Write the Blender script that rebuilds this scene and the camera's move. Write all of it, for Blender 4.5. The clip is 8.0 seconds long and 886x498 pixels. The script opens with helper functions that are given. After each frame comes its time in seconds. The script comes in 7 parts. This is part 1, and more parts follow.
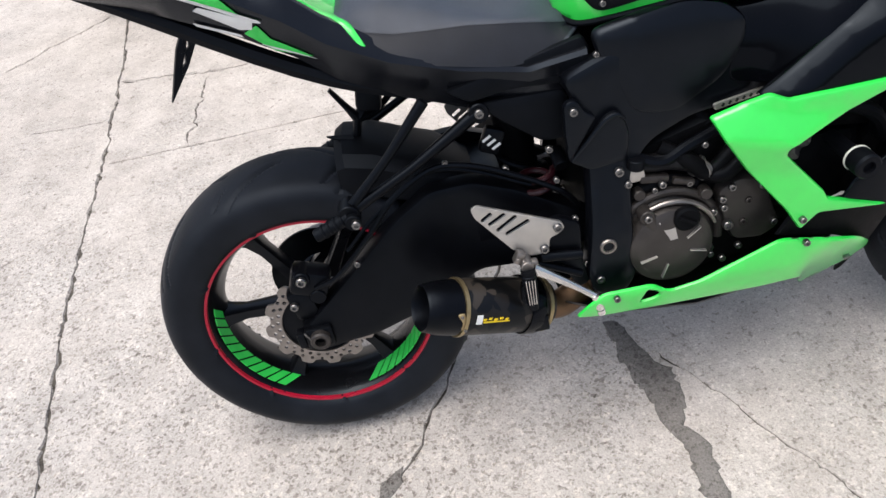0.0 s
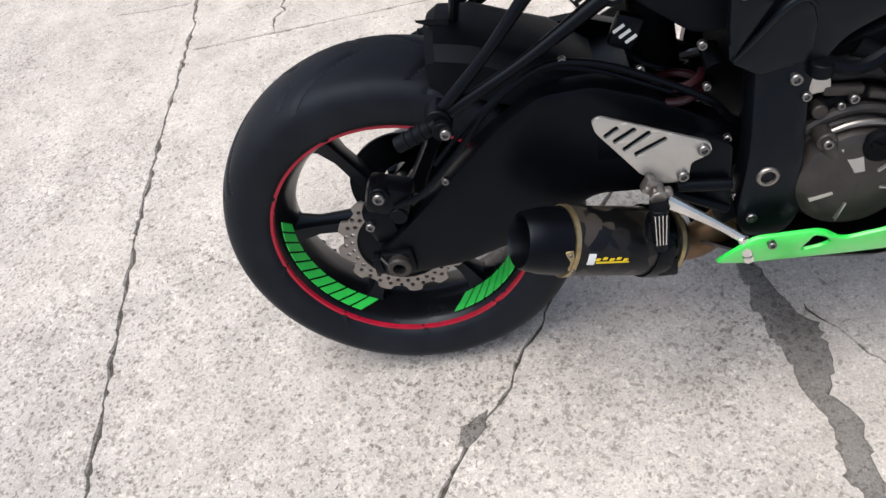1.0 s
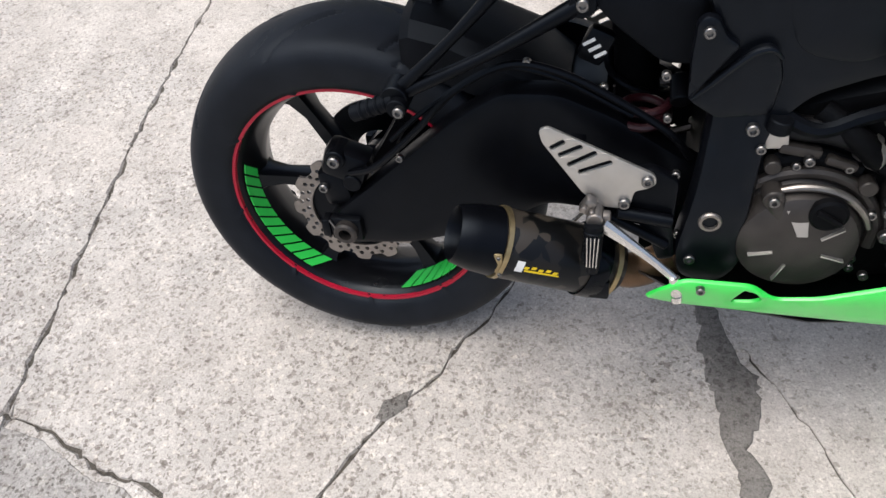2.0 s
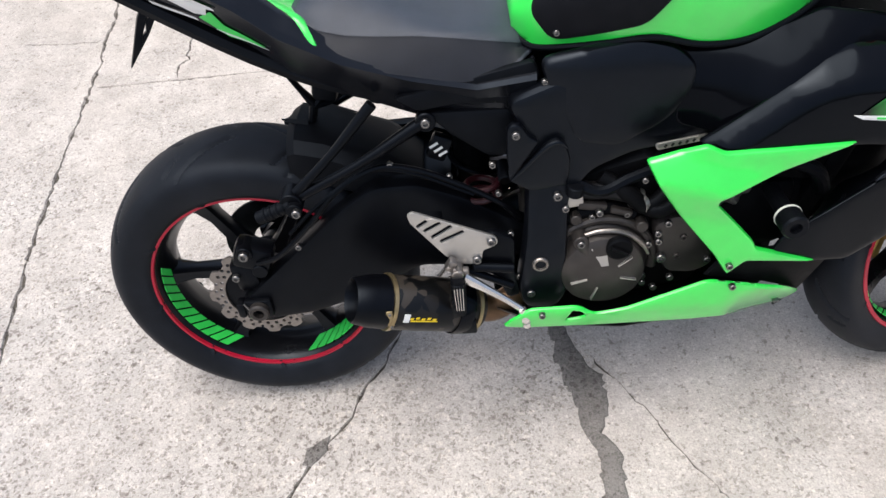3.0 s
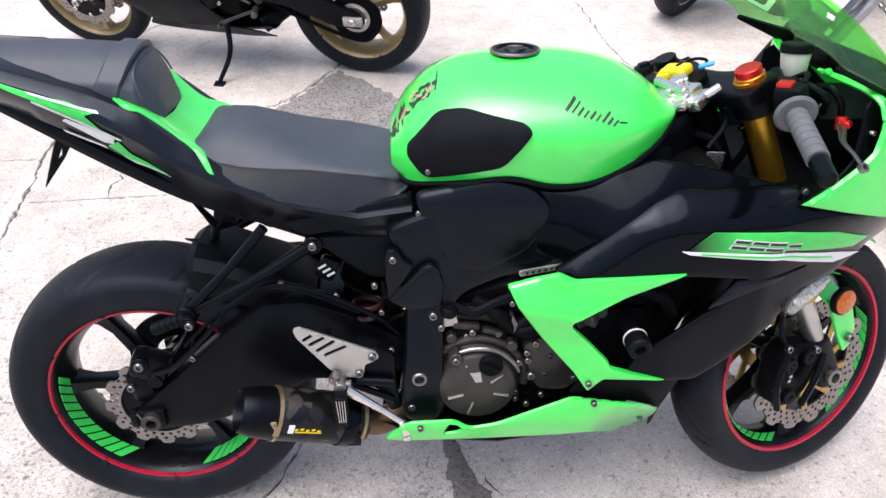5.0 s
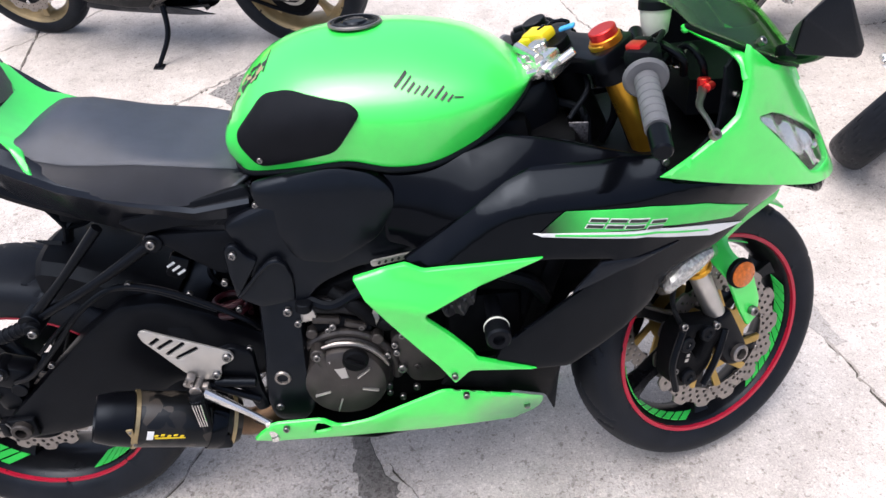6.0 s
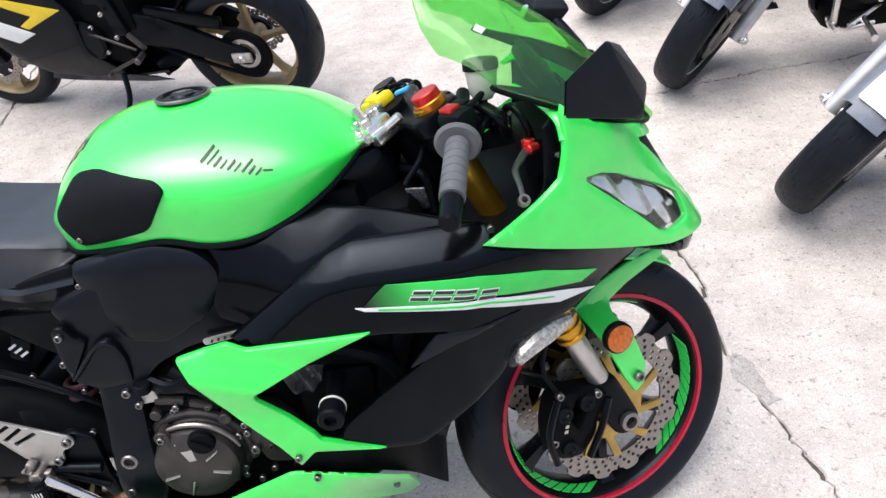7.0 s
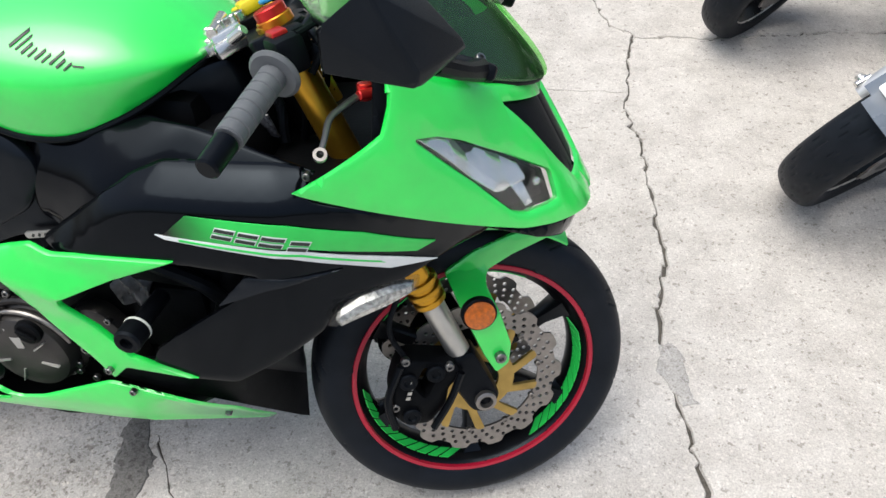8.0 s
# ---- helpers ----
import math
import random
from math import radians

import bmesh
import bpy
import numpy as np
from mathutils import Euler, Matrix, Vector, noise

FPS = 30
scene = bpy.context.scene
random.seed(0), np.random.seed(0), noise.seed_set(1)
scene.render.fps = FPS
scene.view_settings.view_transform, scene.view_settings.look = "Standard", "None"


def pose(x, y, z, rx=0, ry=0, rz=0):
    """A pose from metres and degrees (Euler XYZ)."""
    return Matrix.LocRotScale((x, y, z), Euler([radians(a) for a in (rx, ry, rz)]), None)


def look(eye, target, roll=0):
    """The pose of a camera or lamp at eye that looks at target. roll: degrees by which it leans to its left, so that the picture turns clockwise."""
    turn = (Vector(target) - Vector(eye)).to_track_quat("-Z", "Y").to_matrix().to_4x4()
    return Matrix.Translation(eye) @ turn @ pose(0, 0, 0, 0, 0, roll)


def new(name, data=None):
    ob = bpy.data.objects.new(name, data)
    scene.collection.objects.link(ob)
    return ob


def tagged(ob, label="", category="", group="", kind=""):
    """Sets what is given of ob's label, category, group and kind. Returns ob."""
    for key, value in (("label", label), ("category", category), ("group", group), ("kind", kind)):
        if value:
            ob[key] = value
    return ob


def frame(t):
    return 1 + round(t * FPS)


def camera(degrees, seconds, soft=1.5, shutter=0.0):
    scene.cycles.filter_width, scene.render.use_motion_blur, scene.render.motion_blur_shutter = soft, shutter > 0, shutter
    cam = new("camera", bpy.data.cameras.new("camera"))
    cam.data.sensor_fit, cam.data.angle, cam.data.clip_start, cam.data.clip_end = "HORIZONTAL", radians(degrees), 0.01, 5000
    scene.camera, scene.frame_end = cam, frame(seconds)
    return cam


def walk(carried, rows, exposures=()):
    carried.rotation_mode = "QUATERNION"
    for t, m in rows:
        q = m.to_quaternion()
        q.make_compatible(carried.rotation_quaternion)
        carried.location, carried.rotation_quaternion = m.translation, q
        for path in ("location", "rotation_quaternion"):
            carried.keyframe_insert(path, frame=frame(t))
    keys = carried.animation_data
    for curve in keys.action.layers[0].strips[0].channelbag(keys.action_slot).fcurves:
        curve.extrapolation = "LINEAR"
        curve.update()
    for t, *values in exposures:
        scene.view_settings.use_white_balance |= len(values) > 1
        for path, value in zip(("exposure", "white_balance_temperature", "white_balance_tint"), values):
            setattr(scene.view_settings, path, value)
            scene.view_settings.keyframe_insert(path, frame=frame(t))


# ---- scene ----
from mathutils.geometry import delaunay_2d_cdt
cam = camera(62.0, 8.0)
PATH = [
    (0, (0.288, -1.021, 1.404), (0.257, 0.424, 0.022), -12.3),
    (0.5, (0.25, -0.933, 1.348), (0.035, 0.405, -0.123), -17.9),
    (1, (0.275, -0.833, 1.26), (-0.055, 0.432, -0.254), -18.8),
    (1.2, (0.331, -0.798, 1.243), (-0.057, 0.422, -0.293), -17.3),
    (2.3, (0.416, -0.807, 1.255), (0.01, 0.383, -0.3), -9.5),
    (2.5, (0.416, -0.861, 1.315), (0.046, 0.346, -0.236), -10.8),
    (3, (0.428, -0.968, 1.491), (0.353, 0.351, -0.01), -6.4),
    (3.5, (0.449, -1.035, 1.561), (0.63, 0.422, 0.203), -1.0),
    (4, (0.459, -1.068, 1.583), (0.683, 0.477, 0.332), -0.5),
    (4.2, (0.463, -1.069, 1.58), (0.669, 0.497, 0.353), -0.8),
    (5.3, (0.642, -1.049, 1.543), (0.697, 0.483, 0.258), -0.7),
    (5.5, (0.725, -1.036, 1.532), (0.769, 0.485, 0.235), -1.2),
    (6, (0.841, -0.992, 1.521), (0.865, 0.502, 0.191), -4.6),
    (6.5, (0.921, -0.892, 1.521), (1.037, 0.646, 0.247), -7.5),
    (7, (1.166, -0.94, 1.491), (1.109, 0.636, 0.261), -8.3),
    (7.5, (1.394, -0.913, 1.487), (1.19, 0.654, 0.26), -5.7),
    (8, (1.52, -0.781, 1.45), (1.248, 0.604, 0.032), -3.4),
]
EXPOSURE = [(0, 0.34, 6300, 10), (1.2, 0.33, 6320, 9), (2.5, 0.30, 6330, 9), (3.0, 0.40, 6300, 10), (3.5, 0.67, 6250, 15), (5.5, 0.68, 6200, 15), (7, 0.58, 6150, 11.5), (7.5, 0.54, 6150, 9), (8, 0.37, 6150, 5)]  # seconds, stops, kelvin, tint
walk(cam, [(t, look(eye, target, roll)) for t, eye, target, roll in PATH], EXPOSURE)

# ---- light ----
SUN_EL, SUN_AZ = 74.0, 205.0  # degrees; azimuth from +x towards +y
world = bpy.data.worlds.new("sky")
scene.world = world
world.use_nodes = True
wn, wl = world.node_tree.nodes, world.node_tree.links
wn.clear()
sky = wn.new("ShaderNodeTexSky")
sky.sky_type = "NISHITA"
sky.sun_disc = False
sky.sun_elevation = radians(SUN_EL)
sky.sun_rotation = radians(90 - SUN_AZ)
sky.dust_density, sky.air_density, sky.ozone_density = 6.0, 1.0, 1.0
pale = wn.new("ShaderNodeHueSaturation")
pale.inputs["Saturation"].default_value = 0.8
bg = wn.new("ShaderNodeBackground")
bg.inputs["Strength"].default_value = 0.15
wout = wn.new("ShaderNodeOutputWorld")
wl.new(sky.outputs[0], pale.inputs["Color"])
wl.new(pale.outputs[0], bg.inputs["Color"])
wl.new(bg.outputs[0], wout.inputs["Surface"])
sun_data = bpy.data.lights.new("sun", "SUN")
sun_data.energy, sun_data.angle, sun_data.color = 1.55, radians(64), (1.0, 0.945, 0.86)
sun = new("sun", sun_data)
el, az = radians(SUN_EL), radians(SUN_AZ)
sun.matrix_world = look((8 * math.cos(el) * math.cos(az), 8 * math.cos(el) * math.sin(az), 8 * math.sin(el)), (0, 0, 0))


# ---- materials ----
def mat(name, base, rough=0.5, metal=0.0, vary=0.15, scale=30.0, bump=0.0, bump_scale=200.0, coat=0.0, spec=0.5, rvar=0.1, base2=None):
    m = bpy.data.materials.new(name)
    m.use_nodes = True
    n, l = m.node_tree.nodes, m.node_tree.links
    p = n["Principled BSDF"]
    p.inputs["Metallic"].default_value = metal
    p.inputs["Specular IOR Level"].default_value = spec
    p.inputs["Coat Weight"].default_value = coat
    p.inputs["Coat Roughness"].default_value = 0.06
    if max(base) < 0.014:
        p.inputs["Specular Tint"].default_value = (0.70, 0.83, 1.0, 1.0)  # cool tint put into the gloss of blacks, for the sky they reflect
    tc = n.new("ShaderNodeTexCoord")
    nz = n.new("ShaderNodeTexNoise")
    nz.inputs["Scale"].default_value, nz.inputs["Detail"].default_value = scale, 6.0
    l.new(tc.outputs["Object"], nz.inputs["Vector"])
    ramp = n.new("ShaderNodeValToRGB")
    lo = [c * (1 - vary) for c in base]
    hi = [min(1.0, c * (1 + vary)) for c in (base2 or base)]
    ramp.color_ramp.elements[0].position, ramp.color_ramp.elements[1].position = 0.3, 0.7
    ramp.color_ramp.elements[0].color, ramp.color_ramp.elements[1].color = (*lo, 1), (*hi, 1)
    l.new(nz.outputs["Fac"], ramp.inputs["Fac"])
    l.new(ramp.outputs["Color"], p.inputs["Base Color"])
    mr = n.new("ShaderNodeMapRange")
    mr.inputs["To Min"].default_value, mr.inputs["To Max"].default_value = max(0.02, rough - rvar), min(1.0, rough + rvar)
    big = n.new("ShaderNodeTexNoise")
    big.inputs["Scale"].default_value, big.inputs["Detail"].default_value = scale * 0.3, 4.0
    l.new(tc.outputs["Object"], big.inputs["Vector"])
    l.new(big.outputs["Fac"], mr.inputs["Value"])
    l.new(mr.outputs["Result"], p.inputs["Roughness"])
    if bump:
        fine = n.new("ShaderNodeTexNoise")
        fine.inputs["Scale"].default_value, fine.inputs["Detail"].default_value = bump_scale, 3.0
        l.new(tc.outputs["Object"], fine.inputs["Vector"])
        b = n.new("ShaderNodeBump")
        b.inputs["Strength"].default_value, b.inputs["Distance"].default_value = bump, 0.002
        l.new(fine.outputs["Fac"], b.inputs["Height"])
        l.new(b.outputs["Normal"], p.inputs["Normal"])
    return m


GREEN = mat("green_paint", (0.024, 0.74, 0.070), 0.40, vary=0.04, coat=1.0, rvar=0.05, spec=1.0)
GREEN.node_tree.nodes["Principled BSDF"].inputs["Coat Roughness"].default_value = 0.15
GREEN.node_tree.nodes["Principled BSDF"].inputs["Coat IOR"].default_value = 1.52
GREEN_DECAL = mat("green_vinyl", (0.04, 0.62, 0.09), 0.4, vary=0.08, rvar=0.05)
BLACK_GLOSS = mat("black_paint", (0.0016, 0.0018, 0.0026), 0.14, vary=0.2, coat=0.0, rvar=0.04, spec=0.17)
BLACK_SATIN = mat("black_satin_paint", (0.0020, 0.0022, 0.0032), 0.33, vary=0.25, bump=0.05, rvar=0.08, spec=0.15)
BLACK_MATT = mat("black_plastic", (0.0026, 0.0029, 0.0040), 0.5, vary=0.3, bump=0.15, bump_scale=600, rvar=0.1, spec=0.13)
TAIL_GREY = mat("graphite_paint", (0.0055, 0.006, 0.008), 0.22, vary=0.1, coat=0.0, rvar=0.05, spec=0.32)
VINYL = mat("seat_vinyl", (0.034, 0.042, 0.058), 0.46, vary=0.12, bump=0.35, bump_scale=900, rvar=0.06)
RUBBER = mat("tyre_rubber", (0.0070, 0.0080, 0.0108), 0.52, vary=0.3, scale=18, bump=0.2, bump_scale=500, rvar=0.12, spec=0.21)
PAD = mat("rubber_pad", (0.006, 0.006, 0.0075), 0.55, vary=0.2, bump=0.4, bump_scale=1200, spec=0.12)
RIM_BLACK = mat("rim_black", (0.004, 0.004, 0.005), 0.3, vary=0.3, coat=0.1, spec=0.2)
RED = mat("red_vinyl", (0.42, 0.005, 0.030), 0.4, vary=0.1)
RED_ANO = mat("red_anodised", (0.65, 0.03, 0.03), 0.3, metal=0.7, vary=0.1)
GOLD = mat("gold_anodised", (0.58, 0.31, 0.03), 0.3, metal=0.9, vary=0.12)
DULL_GOLD = mat("dull_gold_steel", (0.34, 0.27, 0.15), 0.4, metal=0.85, vary=0.25, scale=50)
PALE_GOLD = mat("pale_gold", (0.42, 0.29, 0.09), 0.36, metal=0.85, vary=0.15)
ORANGE = mat("orange_anodised", (0.70, 0.22, 0.02), 0.3, metal=0.8, vary=0.1)
ALU = mat("brushed_aluminium", (0.52, 0.51, 0.49), 0.38, metal=0.9, vary=0.08, bump=0.08, bump_scale=400)
ALU_BRIGHT = mat("polished_aluminium", (0.72, 0.71, 0.69), 0.22, metal=0.95, vary=0.1)
STEEL = mat("disc_steel", (0.27, 0.25, 0.235), 0.36, metal=0.9, vary=0.12, scale=60)
BOLT_STEEL = mat("bolt_steel", (0.20, 0.20, 0.20), 0.3, metal=0.95, vary=0.1)
ENGINE = mat("engine_bronze_grey", (0.040, 0.036, 0.034), 0.40, metal=0.4, vary=0.2, bump=0.15, bump_scale=300)
ENGINE_DARK = mat("engine_black", (0.0032, 0.0032, 0.0036), 0.5, vary=0.4, bump=0.2, bump_scale=200, spec=0.07)
GRIP_GREY = mat("grip_rubber_grey", (0.10, 0.105, 0.115), 0.6, vary=0.12, bump=0.25, bump_scale=700)
WHITE_DECAL = mat("white_vinyl", (0.72, 0.74, 0.74), 0.35, vary=0.05)
DARK_DECAL = mat("dark_vinyl", (0.015, 0.02, 0.018), 0.4, vary=0.2)
YELLOW = mat("yellow_plastic", (0.75, 0.55, 0.01), 0.4, vary=0.08)
BLUE = mat("blue_plastic", (0.06, 0.35, 0.75), 0.4, vary=0.08)
BURNT = mat("heat_tinted_steel", (0.16, 0.10, 0.06), 0.45, metal=0.8, vary=0.35, scale=20)
FAIRING_BLACK = mat("fairing_black", (0.0012, 0.0014, 0.0022), 0.12, vary=0.2, rvar=0.04, spec=0.18)
FRAME_BLACK = mat("frame_black", (0.0022, 0.0026, 0.0040), 0.30, vary=0.25, bump=0.08, bump_scale=500, rvar=0.08, spec=0.27)
INNER_BLACK = mat("inner_fairing_black", (0.0016, 0.0018, 0.0028), 0.11, vary=0.2, rvar=0.04, spec=0.11)
GOLD_WHEEL = mat("gold_wheel_paint", (0.30, 0.23, 0.12), 0.42, metal=0.5, vary=0.1)
GREY_FENDER = mat("grey_fender_paint", (0.13, 0.15, 0.185), 0.3, vary=0.1, coat=0.5)
PAPER = mat("white_card", (0.8, 0.8, 0.8), 0.6, vary=0.03)
SIGNAL = mat("silvered_plastic", (0.48, 0.48, 0.465), 0.25, metal=0.6, vary=0.6, scale=160)
SIGNAL_DULL = mat("mottled_foil", (0.012, 0.012, 0.014), 0.4, vary=0.8, scale=220, base2=(0.10, 0.10, 0.11))
FORK_SILVER = mat("fork_alloy", (0.62, 0.62, 0.63), 0.45, metal=0.75, vary=0.1, scale=20)
LAMP_CHROME = mat("lamp_chrome", (0.92, 0.94, 0.96), 0.14, metal=0.75, vary=0.06, scale=60, rvar=0.04)
MIRROR_PLASTIC = mat("mirror_plastic", (0.0055, 0.006, 0.0075), 0.42, vary=0.15, bump=0.2, bump_scale=700, spec=0.22)
LEVER = mat("lever_alloy", (0.09, 0.09, 0.095), 0.35, metal=0.8, vary=0.15)
# seat vinyl darkened, so that the steep sides carry painted shade
SHADED_VINYL = mat("shaded_side_vinyl", (0.009, 0.011, 0.0165), 0.44, vary=0.15, bump=0.35, bump_scale=900, spec=0.35)
MAROON = mat("maroon_spring", (0.022, 0.003, 0.006), 0.4, vary=0.2)
HOSE = mat("hose_rubber", (0.008, 0.0075, 0.0078), 0.45, vary=0.4, scale=40, bump=0.1, spec=0.2)
SHIELD = mat("crinkled_foil", (0.10, 0.10, 0.105), 0.35, metal=0.6, vary=0.5, scale=60)
MILKY = mat("milky_plastic", (0.55, 0.57, 0.52), 0.35, vary=0.1)


def glass(name, colour, rough=0.03, alpha_mix=0.0):
    m = bpy.data.materials.new(name)
    m.use_nodes = True
    n, l = m.node_tree.nodes, m.node_tree.links
    n.clear()
    out = n.new("ShaderNodeOutputMaterial")
    tr = n.new("ShaderNodeBsdfTransparent")
    tr.inputs["Color"].default_value = (*colour, 1)
    gl = n.new("ShaderNodeBsdfGlossy")
    gl.inputs["Roughness"].default_value = rough
    df = n.new("ShaderNodeBsdfTranslucent")
    df.inputs["Color"].default_value = (*colour, 1)
    a, b = n.new("ShaderNodeMixShader"), n.new("ShaderNodeMixShader")
    a.inputs["Fac"].default_value = alpha_mix
    l.new(tr.outputs[0], a.inputs[1])
    l.new(df.outputs[0], a.inputs[2])
    b.inputs["Fac"].default_value = 0.06
    l.new(a.outputs[0], b.inputs[1])
    l.new(gl.outputs[0], b.inputs[2])
    l.new(b.outputs[0], out.inputs["Surface"])
    return m


SCREEN_GREEN = glass("green_tinted_acrylic", (0.62, 0.97, 0.55), 0.04, 0.08)


def fading_material():
    """Green vinyl that fades into the black paint at its rear end."""
    m = mat("fading_green_vinyl", (0.04, 0.62, 0.09), 0.3, vary=0.08, rvar=0.05)
    n, l = m.node_tree.nodes, m.node_tree.links
    tc, sep, r, mix = n.new("ShaderNodeTexCoord"), n.new("ShaderNodeSeparateXYZ"), n.new("ShaderNodeMapRange"), n.new("ShaderNodeMix")
    r.inputs["From Min"].default_value, r.inputs["From Max"].default_value = 1.015, 1.10
    mix.data_type = "RGBA"
    mix.inputs["A"].default_value = (0.002, 0.003, 0.003, 1)
    p = n["Principled BSDF"]
    l.new(p.inputs["Base Color"].links[0].from_socket, mix.inputs["B"])
    l.new(tc.outputs["Object"], sep.inputs[0])
    l.new(sep.outputs["X"], r.inputs["Value"])
    l.new(r.outputs["Result"], mix.inputs["Factor"])
    l.new(mix.outputs["Result"], p.inputs["Base Color"])
    return m


FADE_GREEN = fading_material()
CLEAR = glass("clear_lens", (0.92, 0.92, 0.92), 0.03, 0.03)
AMBER = mat("amber_reflector", (0.52, 0.115, 0.002), 0.3, vary=0.35, scale=150, coat=0.2)


def carbon_material():
    m = mat("camo_carbon", (0.010, 0.009, 0.008), 0.35, vary=0.2, coat=0.1, spec=0.2)
    n, l = m.node_tree.nodes, m.node_tree.links
    tc = n.new("ShaderNodeTexCoord")
    v = n.new("ShaderNodeTexVoronoi")
    v.inputs["Scale"].default_value = 44.0
    l.new(tc.outputs["Object"], v.inputs["Vector"])
    r = n.new("ShaderNodeValToRGB")
    r.color_ramp.interpolation = "CONSTANT"
    r.color_ramp.elements[0].color = (0.003, 0.003, 0.003, 1)
    r.color_ramp.elements[1].position, r.color_ramp.elements[1].color = 0.5, (0.011, 0.010, 0.009, 1)
    e = r.color_ramp.elements.new(0.75)
    e.color = (0.034, 0.029, 0.024, 1)
    sep = n.new("ShaderNodeSeparateColor")
    l.new(v.outputs["Color"], sep.inputs[0])
    l.new(sep.outputs[0], r.inputs["Fac"])
    l.new(r.outputs["Color"], n["Principled BSDF"].inputs["Base Color"])
    return m


CARBON = carbon_material()


def concrete_material(name, base, speck=0.5, dark=0.55, even=False):
    """Exposed-aggregate concrete: broad weathering, stains and small pale and dark stones."""
    m = bpy.data.materials.new(name)
    m.use_nodes = True
    n, l = m.node_tree.nodes, m.node_tree.links
    p = n["Principled BSDF"]
    p.inputs["Roughness"].default_value = 0.85
    tc = n.new("ShaderNodeTexCoord")

    def noise_tex(scale, detail=6.0, rough=0.6):
        t = n.new("ShaderNodeTexNoise")
        t.inputs["Scale"].default_value, t.inputs["Detail"].default_value, t.inputs["Roughness"].default_value = scale, detail, rough
        l.new(tc.outputs["Object"], t.inputs["Vector"])
        return t

    def ramp(src, a, ca, b, cb):
        r = n.new("ShaderNodeValToRGB")
        r.color_ramp.elements[0].position, r.color_ramp.elements[1].position = a, b
        r.color_ramp.elements[0].color, r.color_ramp.elements[1].color = (*ca, 1), (*cb, 1)
        l.new(src, r.inputs["Fac"])
        return r

    def mult(c1, c2, fac=1.0):
        x = n.new("ShaderNodeMix")
        x.data_type, x.blend_type = "RGBA", "MULTIPLY"
        x.inputs["Factor"].default_value = fac
        l.new(c1, x.inputs["A"])
        l.new(c2, x.inputs["B"])
        return x.outputs["Result"]

    broad = ramp(noise_tex(0.9).outputs["Fac"], 0.3, [c * 0.88 for c in base], 0.7, [min(1, c * 1.08) for c in base])
    mid = ramp(noise_tex(7, 9.0, 0.75).outputs["Fac"], 0.34, (0.74, 0.73, 0.72), 0.60, (1.0, 1.0, 1.0))
    vor = n.new("ShaderNodeTexVoronoi")
    vor.inputs["Scale"].default_value = 190.0
    vor.inputs["Randomness"].default_value = 1.0
    warp = n.new("ShaderNodeVectorMath")
    warp.operation = "MULTIPLY_ADD"
    warp.inputs[1].default_value = (0.012, 0.012, 0.012)
    l.new(noise_tex(90, 3.0).outputs["Color"], warp.inputs[0])
    l.new(tc.outputs["Object"], warp.inputs[2])
    l.new(warp.outputs[0], vor.inputs["Vector"])
    sep = n.new("ShaderNodeSeparateColor")
    l.new(vor.outputs["Color"], sep.inputs[0])
    g = 1.0 - speck
    stones = ramp(sep.outputs[0], 0.06, (g, g * 0.97, g * 0.94), 0.20, (1, 1, 1))
    big_vor = n.new("ShaderNodeTexVoronoi")
    big_vor.inputs["Scale"].default_value = 120.0
    l.new(warp.outputs[0], big_vor.inputs["Vector"])
    sep_big = n.new("ShaderNodeSeparateColor")
    l.new(big_vor.outputs["Color"], sep_big.inputs[0])
    coarse = ramp(sep_big.outputs[0], 0.05, (0.60, 0.58, 0.56), 0.12, (0.97, 0.97, 0.97))
    bright = coarse.color_ramp.elements.new(0.90)
    bright.color = (0.97, 0.97, 0.97, 1)
    coarse.color_ramp.elements[2].position = 0.90
    coarse.color_ramp.elements.new(0.93).color = (1.18, 1.17, 1.14, 1)
    pale = ramp(sep.outputs[2], 0.80, (0.84, 0.84, 0.84), 0.92, (1.0, 1.0, 1.0))
    fine = ramp(noise_tex(230, 5.0, 0.75).outputs["Fac"], 0.36, (dark, dark, dark), 0.56, (1, 1, 1))
    where = n.new("ShaderNodeVectorMath")  # the paving is more worn towards -x and -y
    where.operation = "DOT_PRODUCT"
    where.inputs[1].default_value = (-0.16, -0.20, 0.0)
    l.new(tc.outputs["Object"], where.inputs[0])
    wear = n.new("ShaderNodeMath")
    wear.operation = "ADD"
    l.new(where.outputs["Value"], wear.inputs[0])
    l.new(noise_tex(2.6, 4.0).outputs["Fac"], wear.inputs[1])
    worn = ramp(wear.outputs[0], 0.30, (0.12, 0.12, 0.12), 0.62, (1, 1, 1))
    scuffs = ramp(noise_tex(48, 4.0, 0.6).outputs["Fac"], 0.61, (1, 1, 1), 0.645, (0.54, 0.52, 0.50))
    pits = ramp(noise_tex(85, 5.0, 0.7).outputs["Fac"], 0.58, (1, 1, 1), 0.66, (0.50, 0.48, 0.46))
    grey = ramp(wear.outputs[0], 0.25, (0.93, 0.93, 0.93), 0.75, (0.80, 0.82, 0.84))
    c = mult(broad.outputs[0], mid.outputs[0])
    if not even:
        c = mult(c, grey.outputs[0])
    c = mult(c, pale.outputs[0], 0.9)
    x = n.new("ShaderNodeMix")
    x.data_type, x.blend_type = "RGBA", "MULTIPLY"
    x.inputs["Factor"].default_value = 1.0
    if not even:
        l.new(worn.outputs[0], x.inputs["Factor"])
    l.new(c, x.inputs["A"])
    l.new(mult(stones.outputs[0], coarse.outputs[0]), x.inputs["B"])
    c = mult(x.outputs["Result"], fine.outputs[0], 0.72)
